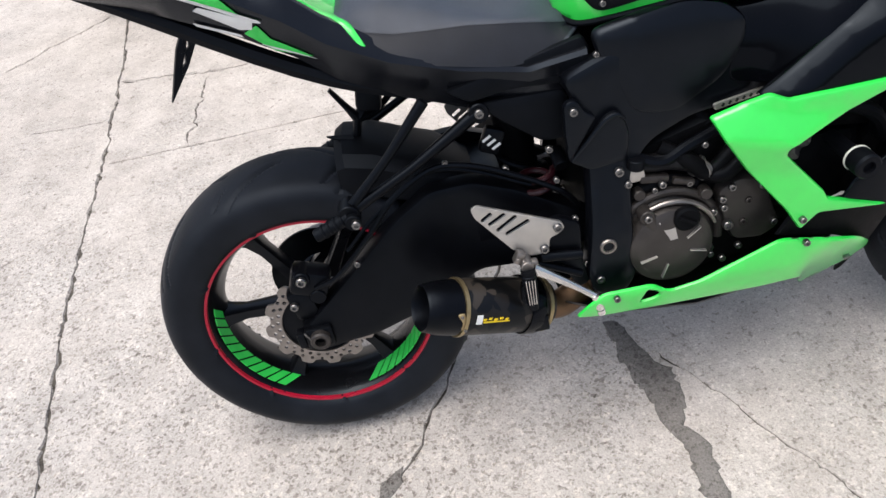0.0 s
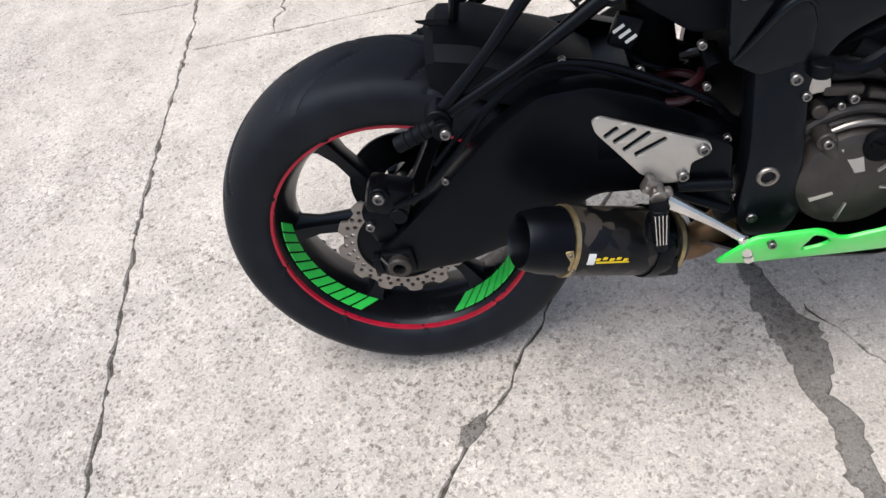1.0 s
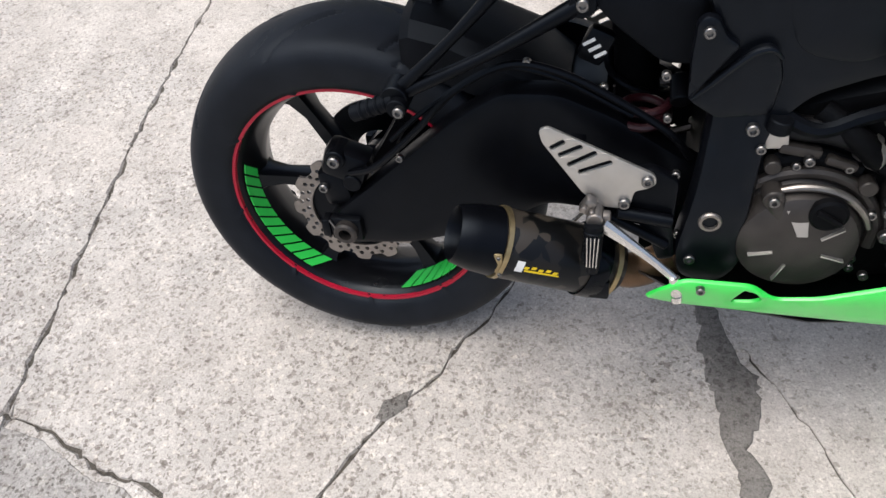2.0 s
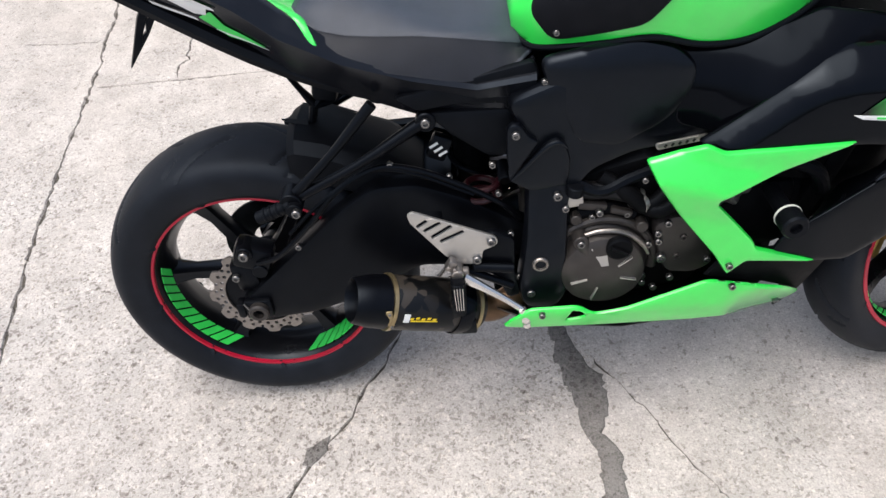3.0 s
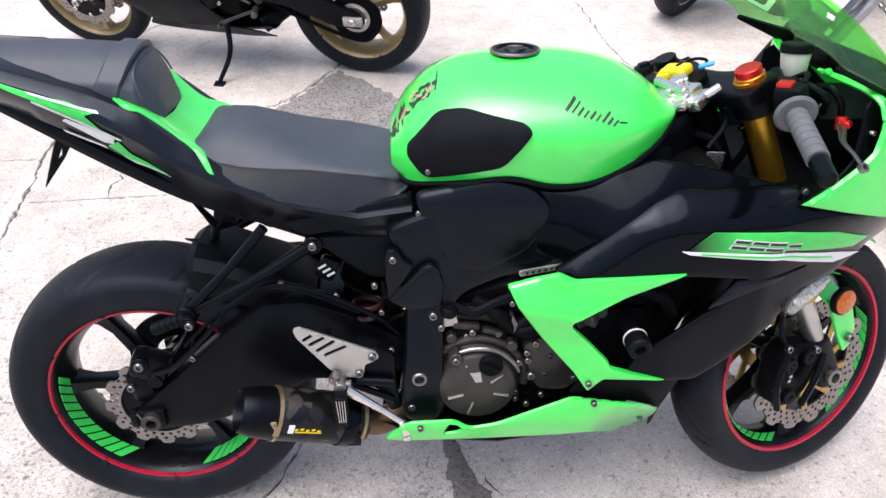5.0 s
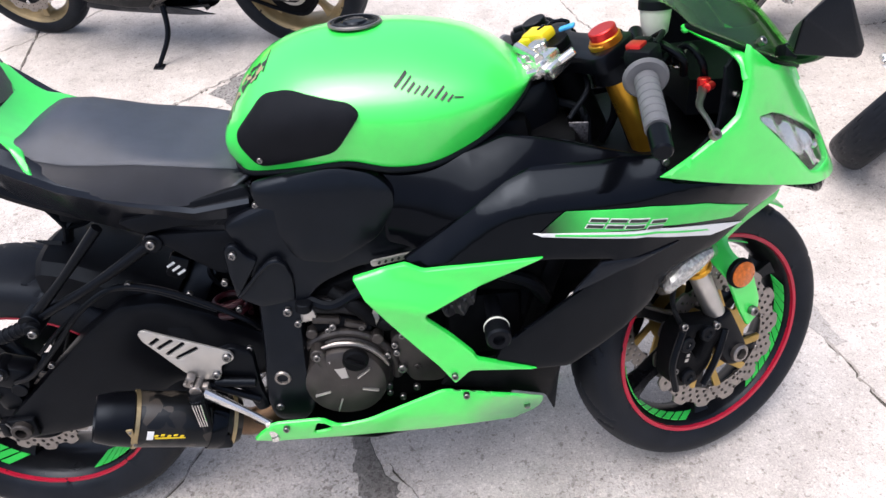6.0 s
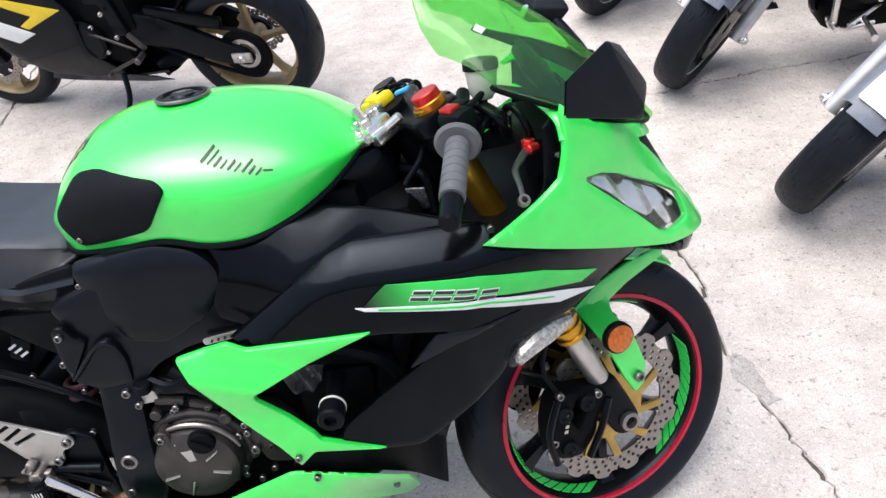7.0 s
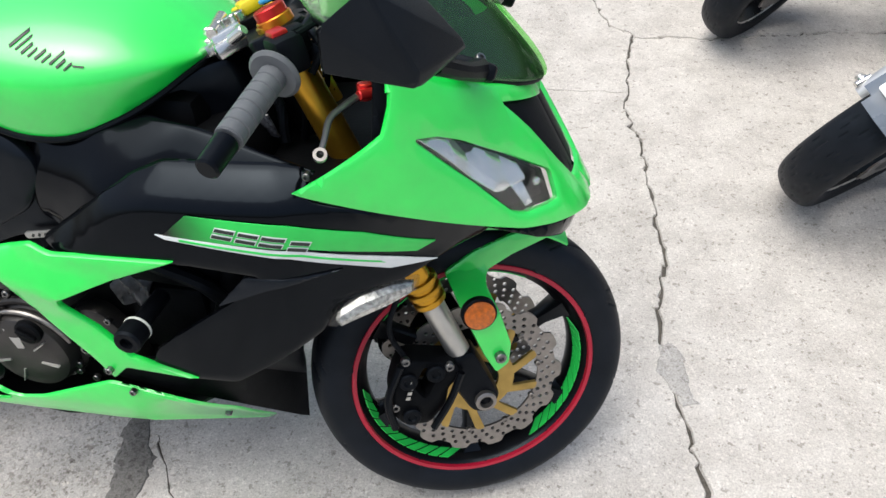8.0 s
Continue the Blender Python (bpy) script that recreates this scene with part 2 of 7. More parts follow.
    c = mult(c, pits.outputs[0], 0.8)
    c = mult(c, scuffs.outputs[0], 0.8)
    l.new(c, p.inputs["Base Color"])
    b = n.new("ShaderNodeBump")
    b.inputs["Strength"].default_value, b.inputs["Distance"].default_value = 0.5, 0.003
    h = n.new("ShaderNodeMath")
    h.operation = "ADD"
    l.new(sep.outputs[1], h.inputs[0])
    l.new(noise_tex(200, 4.0).outputs["Fac"], h.inputs[1])
    l.new(h.outputs[0], b.inputs["Height"])
    l.new(b.outputs["Normal"], p.inputs["Normal"])
    return m


CONCRETE = concrete_material("concrete", (0.79, 0.735, 0.68), 0.45, 0.58)
# crack floor colour: brown dirt with the groove's deep shade painted in
CRACK_DIRT_SHADE = concrete_material("crack_dirt_shade", (0.13, 0.115, 0.095), 0.5, 0.4)
TAR = concrete_material("tar_filler", (0.30, 0.28, 0.26), 0.5, 0.5)
ASPHALT = concrete_material("asphalt_patch", (0.36, 0.35, 0.34), 0.7, 0.42, even=True)
WORN = concrete_material("worn_concrete", (0.62, 0.585, 0.55), 0.55, 0.5)


# ---- mesh helpers ----
def part(name, bm, material, parent=None, label="", smooth=35, xf=None):
    if xf is not None:
        bmesh.ops.transform(bm, matrix=xf, verts=bm.verts)
    bmesh.ops.recalc_face_normals(bm, faces=bm.faces)
    me = bpy.data.meshes.new(name)
    bm.to_mesh(me)
    bm.free()
    me.materials.append(material)
    me.polygons.foreach_set("use_smooth", [True] * len(me.polygons))
    me.set_sharp_from_angle(angle=radians(smooth))
    ob = new(name, me)
    if parent is not None:
        ob.parent = parent
    if label:
        ob["label"] = label
    return ob


def root(name, label, category, m=None, group=""):
    ob = new(name)
    ob.empty_display_size = 0.1
    if m is not None:
        ob.matrix_world = m
    return tagged(ob, label, category, group)


def rounded(pts, r=0.01, n=4):
    """A closed outline with its corners rounded."""
    out = []
    for i, q in enumerate(pts):
        p0, p1, p2 = Vector(pts[i - 1]), Vector(q), Vector(pts[(i + 1) % len(pts)])
        a, b = p0 - p1, p2 - p1
        k = min(r, a.length * 0.48, b.length * 0.48)
        if k < 1e-4 or a.length < 1e-5 or b.length < 1e-5:
            out.append(p1)
            continue
        s, e = p1 + a.normalized() * k, p1 + b.normalized() * k
        for j in range(n + 1):
            t = j / n
            out.append(s * (1 - t) ** 2 + p1 * 2 * t * (1 - t) + e * t * t)
    return out


def inside(p, poly):
    hit, x, y = False, p[0], p[1]
    for i in range(len(poly)):
        (x1, y1), (x2, y2) = poly[i - 1], poly[i]
        if (y1 > y) != (y2 > y) and x < (x2 - x1) * (y - y1) / (y2 - y1) + x1:
            hit = not hit
    return hit


def edge_distance(p, loops):
    best = 9.0
    for poly in loops:
        a = np.array([tuple(v) for v in poly])
        b = np.roll(a, -1, axis=0)
        d = b - a
        t = np.clip(((np.array(p) - a) * d).sum(1) / ((d * d).sum(1) + 1e-12), 0, 1)
        best = min(best, float(np.sqrt((((a + d * t[:, None]) - np.array(p)) ** 2).sum(1).min())))
    return best


def panel_mesh(outline, place, th=0.004, step=0.035, holes=(), roll=0.005):
    """A shell over a flat outline. place(a, b, h) gives the point of the shell at outline point (a, b), h metres below its outer face."""

    loops = [[Vector((p[0], p[1])) for p in outline]] + [[Vector((p[0], p[1])) for p in h] for h in holes]
    fine = []
    for lp in loops:
        out = []
        for i, p in enumerate(lp):
            q = lp[(i + 1) % len(lp)]
            n = max(1, int((q - p).length / (step * 0.7)))
            out += [p.lerp(q, k / n) for k in range(n)]
        fine.append(out)
    loops = fine
    pts, edges = [], []
    for lp in loops:
        k = len(pts)
        pts += lp
        edges += [(k + i, k + (i + 1) % len(lp)) for i in range(len(lp))]

    def ok(p, gap):
        return inside(p, loops[0]) and not any(inside(p, h) for h in loops[1:]) and edge_distance(p, loops) > gap

    extra = []
    for lp in loops:
        for i in range(len(lp)):
            d = lp[(i + 1) % len(lp)] - lp[i - 1]
            if d.length < 1e-6:
                continue
            nrm = Vector((-d.y, d.x)).normalized()
            for sgn in (1, -1):
                for k in (0.35, 1.0):
                    q = lp[i] + nrm * sgn * roll * k
                    if ok(q, roll * k * 0.8) and all((q - e).length > roll * 0.3 for e in extra[-12:]):
                        extra.append(q)
    xs, ys = [p.x for p in loops[0]], [p.y for p in loops[0]]
    a = min(xs) + step * 0.5
    row = 0
    while a < max(xs):
        b = min(ys) + step * (0.5 if row % 2 else 0.25)
        while b < max(ys):
            q = Vector((a, b))
            if ok(q, max(roll * 1.6, step * 0.35)):
                extra.append(q)
            b += step
        a += step
        row += 1
    vs, _, fs, *_ = delaunay_2d_cdt(pts + extra, edges, [], 0, 1e-6)
    bm = bmesh.new()
    front, back = [], []
    for v in vs:
        d = edge_distance(v, loops)
        k = min(1.0, d / roll) if roll > 0 else 1.0
        h = roll * (1 - math.sqrt(max(0.0, 1 - (1 - k) ** 2))) * min(1.0, th / roll) if roll > 0 else 0.0
        front.append(bm.verts.new(place(v.x, v.y, h)))
        back.append(bm.verts.new(place(v.x, v.y, th + 0.0005)))
    count = {}
    for f in fs:
        c = (vs[f[0]] + vs[f[1]] + vs[f[2]]) / 3
        if not inside(c, loops[0]) or any(inside(c, h) for h in loops[1:]):
            continue
        try:
            bm.faces.new([front[i] for i in f])
            bm.faces.new([back[i] for i in reversed(f)])
        except ValueError:
            continue
        for i in range(3):
            e = (f[i], f[(i + 1) % 3])
            count[e] = 1
    for i, j in count:
        if (j, i) not in count:
            bm.faces.new([front[j], front[i], back[i], back[j]])
    loose = [v for v in bm.verts if not v.link_faces]
    bmesh.ops.delete(bm, geom=loose, context="VERTS")
    return bm


def side_place(y_of, side):
    return lambda a, b, h: Vector((a, side * (y_of(a, b) - h), b))


def both(name, outline, y_of, material, parent, label="", sides=(-1, 1), xf=None, **kw):
    """The same panel on the right (-1) and the left (1) of a motorcycle."""
    return [part(name, panel_mesh(outline, side_place(y_of, s), **kw), material, parent, label, xf=xf) for s in sides]


def lathe(profile, segs=64, closed=False, start=0.0, sweep=360.0, centre=(0, 0, 0), push=None):
    """Turns (y, r) points round the y axis."""
    bm = bmesh.new()
    full = sweep >= 359.9
    rings = []
    c = Vector(centre)
    for i in range(segs if full else segs + 1):
        t = radians(start + sweep * i / segs)
        ring = []
        for y, r in profile:
            rr = r + (push(t, y) if push else 0.0)
            ring.append(bm.verts.new(c + Vector((rr * math.cos(t), y, rr * math.sin(t)))))
        rings.append(ring)
    n = len(profile)
    for i in range(len(rings) if full else len(rings) - 1):
        a, b = rings[i], rings[(i + 1) % len(rings)]
        for j in range(n if closed else n - 1):
            bm.faces.new((a[j], a[(j + 1) % n], b[(j + 1) % n], b[j]))
    if not full and closed:
        bm.faces.new(rings[0])
        bm.faces.new(list(reversed(rings[-1])))
    return bm


def smooth_line(pts, n=6):
    """A Catmull-Rom line through the points."""
    p = [Vector(q) for q in pts]
    if len(p) < 3:
        return p
    p = [p[0] * 2 - p[1]] + p + [p[-1] * 2 - p[-2]]
    out = []
    for i in range(1, len(p) - 2):
        for j in range(n):
            t = j / n
            a, b, c, d = p[i - 1 : i + 3]
            out.append(0.5 * (2 * b + (c - a) * t + (2 * a - 5 * b + 4 * c - d) * t * t + (3 * b - a - 3 * c + d) * t**3))
    return out + [p[-2]]


def tube(pts, radius, segs=12, n=6, cap=True, flat=1.0):
    """A round bar along a smooth line; radius may be a list, one for each given point."""
    line = smooth_line(pts, n)
    if isinstance(radius, (list, tuple)):
        rs = np.interp(np.linspace(0, len(pts) - 1, len(line)), range(len(pts)), radius)
    else:
        rs = [radius] * len(line)
    bm = bmesh.new()
    rings = []
    up = Vector((0, 0, 1))
    for i, p in enumerate(line):
        d = (line[min(i + 1, len(line) - 1)] - line[max(i - 1, 0)]).normalized()
        if abs(d.dot(up)) > 0.98:
            up = Vector((0, 1, 0))
        u = d.cross(up).normalized()
        v = u.cross(d)
        rings.append([bm.verts.new(p + (u * math.cos(2 * math.pi * k / segs) + v * math.sin(2 * math.pi * k / segs) * flat) * rs[i]) for k in range(segs)])
    for a, b in zip(rings, rings[1:]):
        for k in range(segs):
            bm.faces.new((a[k], a[(k + 1) % segs], b[(k + 1) % segs], b[k]))
    if cap:
        bm.faces.new(list(reversed(rings[0])))
        bm.faces.new(rings[-1])
    return bm


def loft(sections, cap=True, closed=True):
    bm = bmesh.new()
    rings = [[bm.verts.new(p) for p in s] for s in sections]
    n = len(rings[0])
    for a, b in zip(rings, rings[1:]):
        for k in range(n if closed else n - 1):
            bm.faces.new((a[k], a[(k + 1) % n], b[(k + 1) % n], b[k]))
    if cap:
        bm.faces.new(list(reversed(rings[0])))
        bm.faces.new(rings[-1])
    return bm


def box(c, s, bevel=0.004, turn=None, segs=2):
    bm = bmesh.new()
    bmesh.ops.create_cube(bm, size=1.0)
    bmesh.ops.scale(bm, vec=s, verts=bm.verts)
    if bevel:
        bmesh.ops.bevel(bm, geom=list(bm.edges), offset=bevel, segments=segs, affect="EDGES", profile=0.5)
    m = Matrix.Translation(c)
    if turn is not None:
        m = m @ Euler([radians(a) for a in turn]).to_matrix().to_4x4()
    bmesh.ops.transform(bm, matrix=m, verts=bm.verts)
    return bm


def rod(a, b, r, segs=20, r2=None, bevel=0.0015):
    """A straight turned bar from a to b with broken edges."""
    a, b = Vector(a), Vector(b)
    ln, r2 = (b - a).length, r if r2 is None else r2
    bm = lathe([(0, 0.0001), (0, r - bevel), (bevel, r), (ln - bevel, r2), (ln, r2 - bevel), (ln, 0.0001)], segs)
    m = Matrix.Translation(a) @ Vector((0, 1, 0)).rotation_difference(b - a).to_matrix().to_4x4()
    bmesh.ops.transform(bm, matrix=m, verts=bm.verts)
    return bm


def join(*bms):
    out = bms[0]
    for b in bms[1:]:
        me = bpy.data.meshes.new("tmp")
        b.to_mesh(me)
        b.free()
        out.from_mesh(me)
        bpy.data.meshes.remove(me)
    return out


BOLT_MESHES = {}


def bolt(parent, at, r=0.009, axis=(0, -1, 0), material=None, name="bolt", xf=None):
    """A socket-head bolt whose head points along axis."""
    material = material or BOLT_STEEL
    key = (round(r, 4), material.name)
    if key not in BOLT_MESHES:
        bm = lathe([(-0.004, r), (0.55 * r, r), (0.75 * r, 0.85 * r), (0.75 * r, 0.5 * r), (0.25 * r, 0.45 * r), (0.25 * r, 0.0001)], 14)
        bmesh.ops.recalc_face_normals(bm, faces=bm.faces)
        me = bpy.data.meshes.new("bolt")
        bm.to_mesh(me)
        bm.free()
        me.materials.append(material)
        me.polygons.foreach_set("use_smooth", [True] * len(me.polygons))
        me.set_sharp_from_angle(angle=radians(35))
        BOLT_MESHES[key] = me
    ob = new(name, BOLT_MESHES[key])
    ob.parent = parent
    m = Matrix.Translation(at) @ Vector((0, 1, 0)).rotation_difference(Vector(axis)).to_matrix().to_4x4()
    ob.matrix_basis = m if xf is None else xf @ m
    return ob


# ---- ground ----
def crack_line(pts, wander, seed, per=0.032):
    """A broken line with uneven jogs between the given points: short and long steps, drifting off and coming back."""
    rnd = random.Random(seed)
    out, drift = [], 0.0
    for a, b in zip(pts, pts[1:]):
        a, b = Vector(a), Vector(b)
        side, ln, k = Vector((a.y - b.y, b.x - a.x)).normalized(), (b - a).length, 0.0
        while k < ln:
            drift = drift * 0.6 + rnd.gauss(0, wander * 0.45)
            out.append(a.lerp(b, k / ln) + side * (drift + rnd.uniform(-wander, wander) * 0.3) * (1 if k else 0.3))
            k += per * rnd.choice((0.25, 0.4, 0.6, 0.9, 1.2))
    return out + [Vector(pts[-1])]


CRACKS = []


def crack(pts, half, deep, wander):
    """Half width, depth and wander in metres."""
    CRACKS.append((pts, half * 1.0, deep * 1.5, wander * 1.0))


crack([(-1.2, 3.8), (-1.03, 2.62), (-0.93, 1.88), (-0.87, 1.19), (-0.83, 0.53), (-0.71, -0.40), (-0.55, -1.8)], 0.007, 0.010, 0.006)
crack([(-0.85, 1.21), (-0.53, 1.22), (-0.04, 1.24), (0.9, 1.29)], 0.004, 0.006, 0.003)
crack([(-0.92, 1.80), (-0.51, 1.73), (-0.35, 1.74), (-0.18, 1.76), (-0.08, 1.85), (0.03, 1.96), (0.11, 2.07), (0.21, 2.25), (0.4, 2.6)], 0.010, 0.012, 0.012)
crack([(-0.17, 1.75), (-0.12, 1.72), (-0.07, 1.70), (-0.05, 1.60), (-0.03, 1.48)], 0.008, 0.009, 0.012)
crack([(-0.06, 1.70), (0.0, 1.705), (0.04, 1.71)], 0.007, 0.009, 0.010)
crack([(-0.53, 1.71), (-0.56, 1.44), (-0.56, 1.23)], 0.004, 0.006, 0.014)
crack([(0.43, 0.40), (0.24, 0.07), (0.21, 0.0), (0.15, -0.09), (0.12, -0.16), (0.09, -0.20), (0.05, -0.24), (0.02, -0.31), (-0.06, -0.46), (-0.2, -0.8)], 0.005, 0.010, 0.006)
crack([(-0.73, -0.355), (-0.62, -0.37), (-0.47, -0.43), (-0.39, -0.44), (-0.32, -0.465), (-0.1, -0.6)], 0.006, 0.009, 0.008)
crack([(0.68, -0.02), (0.74, -0.09), (0.79, -0.16), (0.83, -0.25), (0.88, -0.33), (1.03, -0.6)], 0.0025, 0.005, 0.008)
crack([(1.50, 4.2), (1.53, 3.15), (1.55, 2.64), (1.60, 2.20)], 0.004, 0.006, 0.012)
crack([(1.60, 2.25), (1.64, 2.13), (1.70, 1.92), (1.79, 1.85), (1.75, 1.40), (1.80, 1.13), (1.83, 0.84), (1.84, 0.64), (1.82, 0.50), (1.82, 0.32), (1.84, 0.23), (1.87, 0.11), (1.89, -0.02), (2.0, -0.5)], 0.006, 0.010, 0.010)
crack([(1.35, 1.44), (1.51, 1.45), (1.76, 1.46)], 0.003, 0.006, 0.008)
crack([(1.79, 1.84), (2.06, 1.85), (2.27, 1.89), (2.65, 1.94), (2.89, 1.95), (3.7, 2.05)], 0.008, 0.010, 0.012)
crack([(-1.22, 1.52), (-1.16, 1.521), (-1.094, 1.513), (-1.005, 1.512), (-0.92, 1.524)], 0.004, 0.006, 0.010)
crack([(-1.5, 2.1), (-0.98, 2.58), (-0.6, 3.0)], 0.006, 0.010, 0.012)


def build_ground():
    pts, depth, edges = [], [], []
    dirt = bmesh.new()

    def strip(line, half, deep, seed):
        rnd = random.Random(seed)
        rows = []
        for i, p in enumerate(line):
            d = (line[min(i + 1, len(line) - 1)] - line[max(i - 1, 0)]).normalized()
            nrm = Vector((-d.y, d.x))
            w = half * rnd.choice((0.35, 0.5, 0.7, 0.9, 1.1, 1.5))
            k = len(pts)
            pts.extend((p + nrm * w, p, p - nrm * w))
            depth.extend((0.0, -deep if 0 < i < len(line) - 1 else 0.0, 0.0))
            rows.append(k)
        for a, b in zip(rows, rows[1:]):
            # strip across the groove, dark for dirt and for painted-in depth shade
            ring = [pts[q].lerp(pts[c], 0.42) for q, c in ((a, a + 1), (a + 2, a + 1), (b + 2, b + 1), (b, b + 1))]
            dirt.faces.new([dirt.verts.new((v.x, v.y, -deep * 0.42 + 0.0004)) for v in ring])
            edges.extend(((a, b), (a + 1, b + 1), (a + 2, b + 2)))

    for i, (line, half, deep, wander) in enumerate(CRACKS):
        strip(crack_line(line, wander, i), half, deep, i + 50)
    rnd = random.Random(5)
    taken = [Vector(p) for p in pts]
    grid = np.array([tuple(p) for p in pts])
    x = -3.0
    while x < 5.0:
        y = -2.5
        while y < 6.0:
            q = Vector((x + rnd.uniform(-0.03, 0.03), y + rnd.uniform(-0.03, 0.03)))
            if ((grid - np.array(tuple(q))) ** 2).sum(1).min() > 0.02**2:
                pts.append(q)
                depth.append(0.0)
            y += 0.25
        x += 0.25
    for r in (12, 40, 200, 1500):
        for k in range(16):
            pts.append(Vector((r * math.cos(k * math.pi / 8) + 1, r * math.sin(k * math.pi / 8) + 1)))
            depth.append(0.0)
    vs, _, fs, ov, *_ = delaunay_2d_cdt(pts, edges, [], 0, 1e-5)
    bm = bmesh.new()
    verts = [bm.verts.new((v.x, v.y, min([depth[i] for i in ov[k]], default=-0.006))) for k, v in enumerate(vs)]
    for f in fs:
        bm.faces.new([verts[i] for i in f])
    tagged(part("crack_dirt_shade", dirt, CRACK_DIRT_SHADE), "dark brown strip in the concrete cracks, coloured for dirt and deep shade", "dirt", kind="stuff")
    return tagged(part("ground", bm, CONCRETE, smooth=20), "pale weathered concrete paving with cracks and joints", "ground", kind="structure")


build_ground()


def ground_patch(name, outline, material, label, wander=0.012, seed=1, h=0.004):
    """A trowelled filling that lies on the slab with a ragged, bevelled edge."""
    line = crack_line([*outline, outline[0]], wander * 0.7, seed, 0.022)[:-1]
    bm = panel_mesh(line, lambda a, b, d: Vector((a, b, h - d)), th=h, step=0.06, roll=0.006)
    return tagged(part(name, bm, material), label, "pavement", kind="structure")


ground_patch("pavement_filler", [(0.60, 0.09), (0.632, 0.08), (0.654, 0.004), (0.707, -0.083), (0.711, -0.156), (0.697, -0.203), (0.719, -0.267), (0.717, -0.352), (0.74, -0.6), (0.69, -0.6), (0.671, -0.357), (0.668, -0.262), (0.642, -0.197), (0.627, -0.102), (0.611, -0.039)], TAR, "dark ragged strip of tar filler in a concrete crack", seed=3)
ground_patch("pavement_filler", [(-0.05, 1.83), (0.09, 2.02), (0.22, 2.21), (0.33, 2.13), (0.44, 2.0), (0.55, 1.85), (0.59, 1.65), (0.54, 1.42), (0.30, 1.38), (0.16, 1.58), (0.06, 1.73)], ASPHALT, "rough grey gravel patch in the concrete", wander=0.02, seed=4)
ground_patch("pavement_filler", [(1.812, 0.37), (1.835, 0.385), (1.873, 0.33), (1.876, 0.25), (1.897, 0.21), (1.86, 0.195), (1.845, 0.215), (1.825, 0.26), (1.806, 0.30)], WORN, "small grey filler patch beside a crack", wander=0.010, seed=6, h=0.003)
ground_patch("pavement_filler", [(-0.71, -0.38), (-0.62, -0.39), (-0.47, -0.45), (-0.39, -0.46), (-0.34, -0.49), (-0.3, -0.8), (-0.6, -0.9)], WORN, "worn darker corner of broken slab", wander=0.006, seed=7, h=0.003)
ground_patch("pavement_filler", [(0.035, -0.225), (0.065, -0.20), (0.09, -0.185), (0.085, -0.225), (0.05, -0.26), (0.03, -0.255)], TAR, "small grey filler spot in a crack", wander=0.005, seed=8, h=0.003)

# ---- the green motorcycle ----
LEAN_DEG, STEER_DEG, RAKE_DEG = 10.0, 21.9, 24.0
bike = root("sport_motorcycle", "bright green and black sport motorcycle leaning on its side stand", "motorcycle", pose(0, 0, 0, -LEAN_DEG, 0, 0))
STEER_AXIS = Vector((-math.sin(radians(RAKE_DEG)), 0, math.cos(radians(RAKE_DEG))))
ST = Matrix.Translation((1.499, 0, 0)) @ Matrix.Rotation(radians(STEER_DEG), 4, STEER_AXIS) @ Matrix.Translation((-1.499, 0, 0))


def tyre_profile(r, hw, bead):
    """From the right bead over the crown to the left bead, about 3 mm apart."""
    key = [(-hw * 0.78, bead), (-hw * 0.93, bead + 0.014), (-hw, bead + (r - bead) * 0.46), (-hw * 0.965, bead + (r - bead) * 0.66), (-hw * 0.82, bead + (r - bead) * 0.82), (-hw * 0.55, r - (r - bead) * 0.075), (-hw * 0.27, r - (r - bead) * 0.018), (0, r)]
    key += [(-y, q) for y, q in reversed(key[:-1])]
    return [(p.x, p.y) for p in smooth_line([(y, q, 0) for y, q in key], 5)]


def tyre_grooves(hw, n, depth=0.004):
    """Sport tread: paired slanting grooves that run from near the crown out to the shoulder."""

    def push(t, y):
        out = 0.0
        for side in (1, -1):
            s = (y * side) / hw
            if 0.10 < s < 0.93:
                ph = ((t * n / (2 * math.pi)) + (0.5 if side > 0 else 0.0)) % 1.0
                line = 0.15 + 0.62 * s**0.8
                half = 0.035 * (1.15 - s) + 0.016
                out -= depth * max(0.0, 1 - ((ph - line) / half) ** 2)
                line2 = (0.62 + 0.30 * s) % 1.0
                if 0.35 < s < 0.8:
                    out -= depth * max(0.0, 1 - ((ph - line2) / 0.026) ** 2)
        return out

    return push


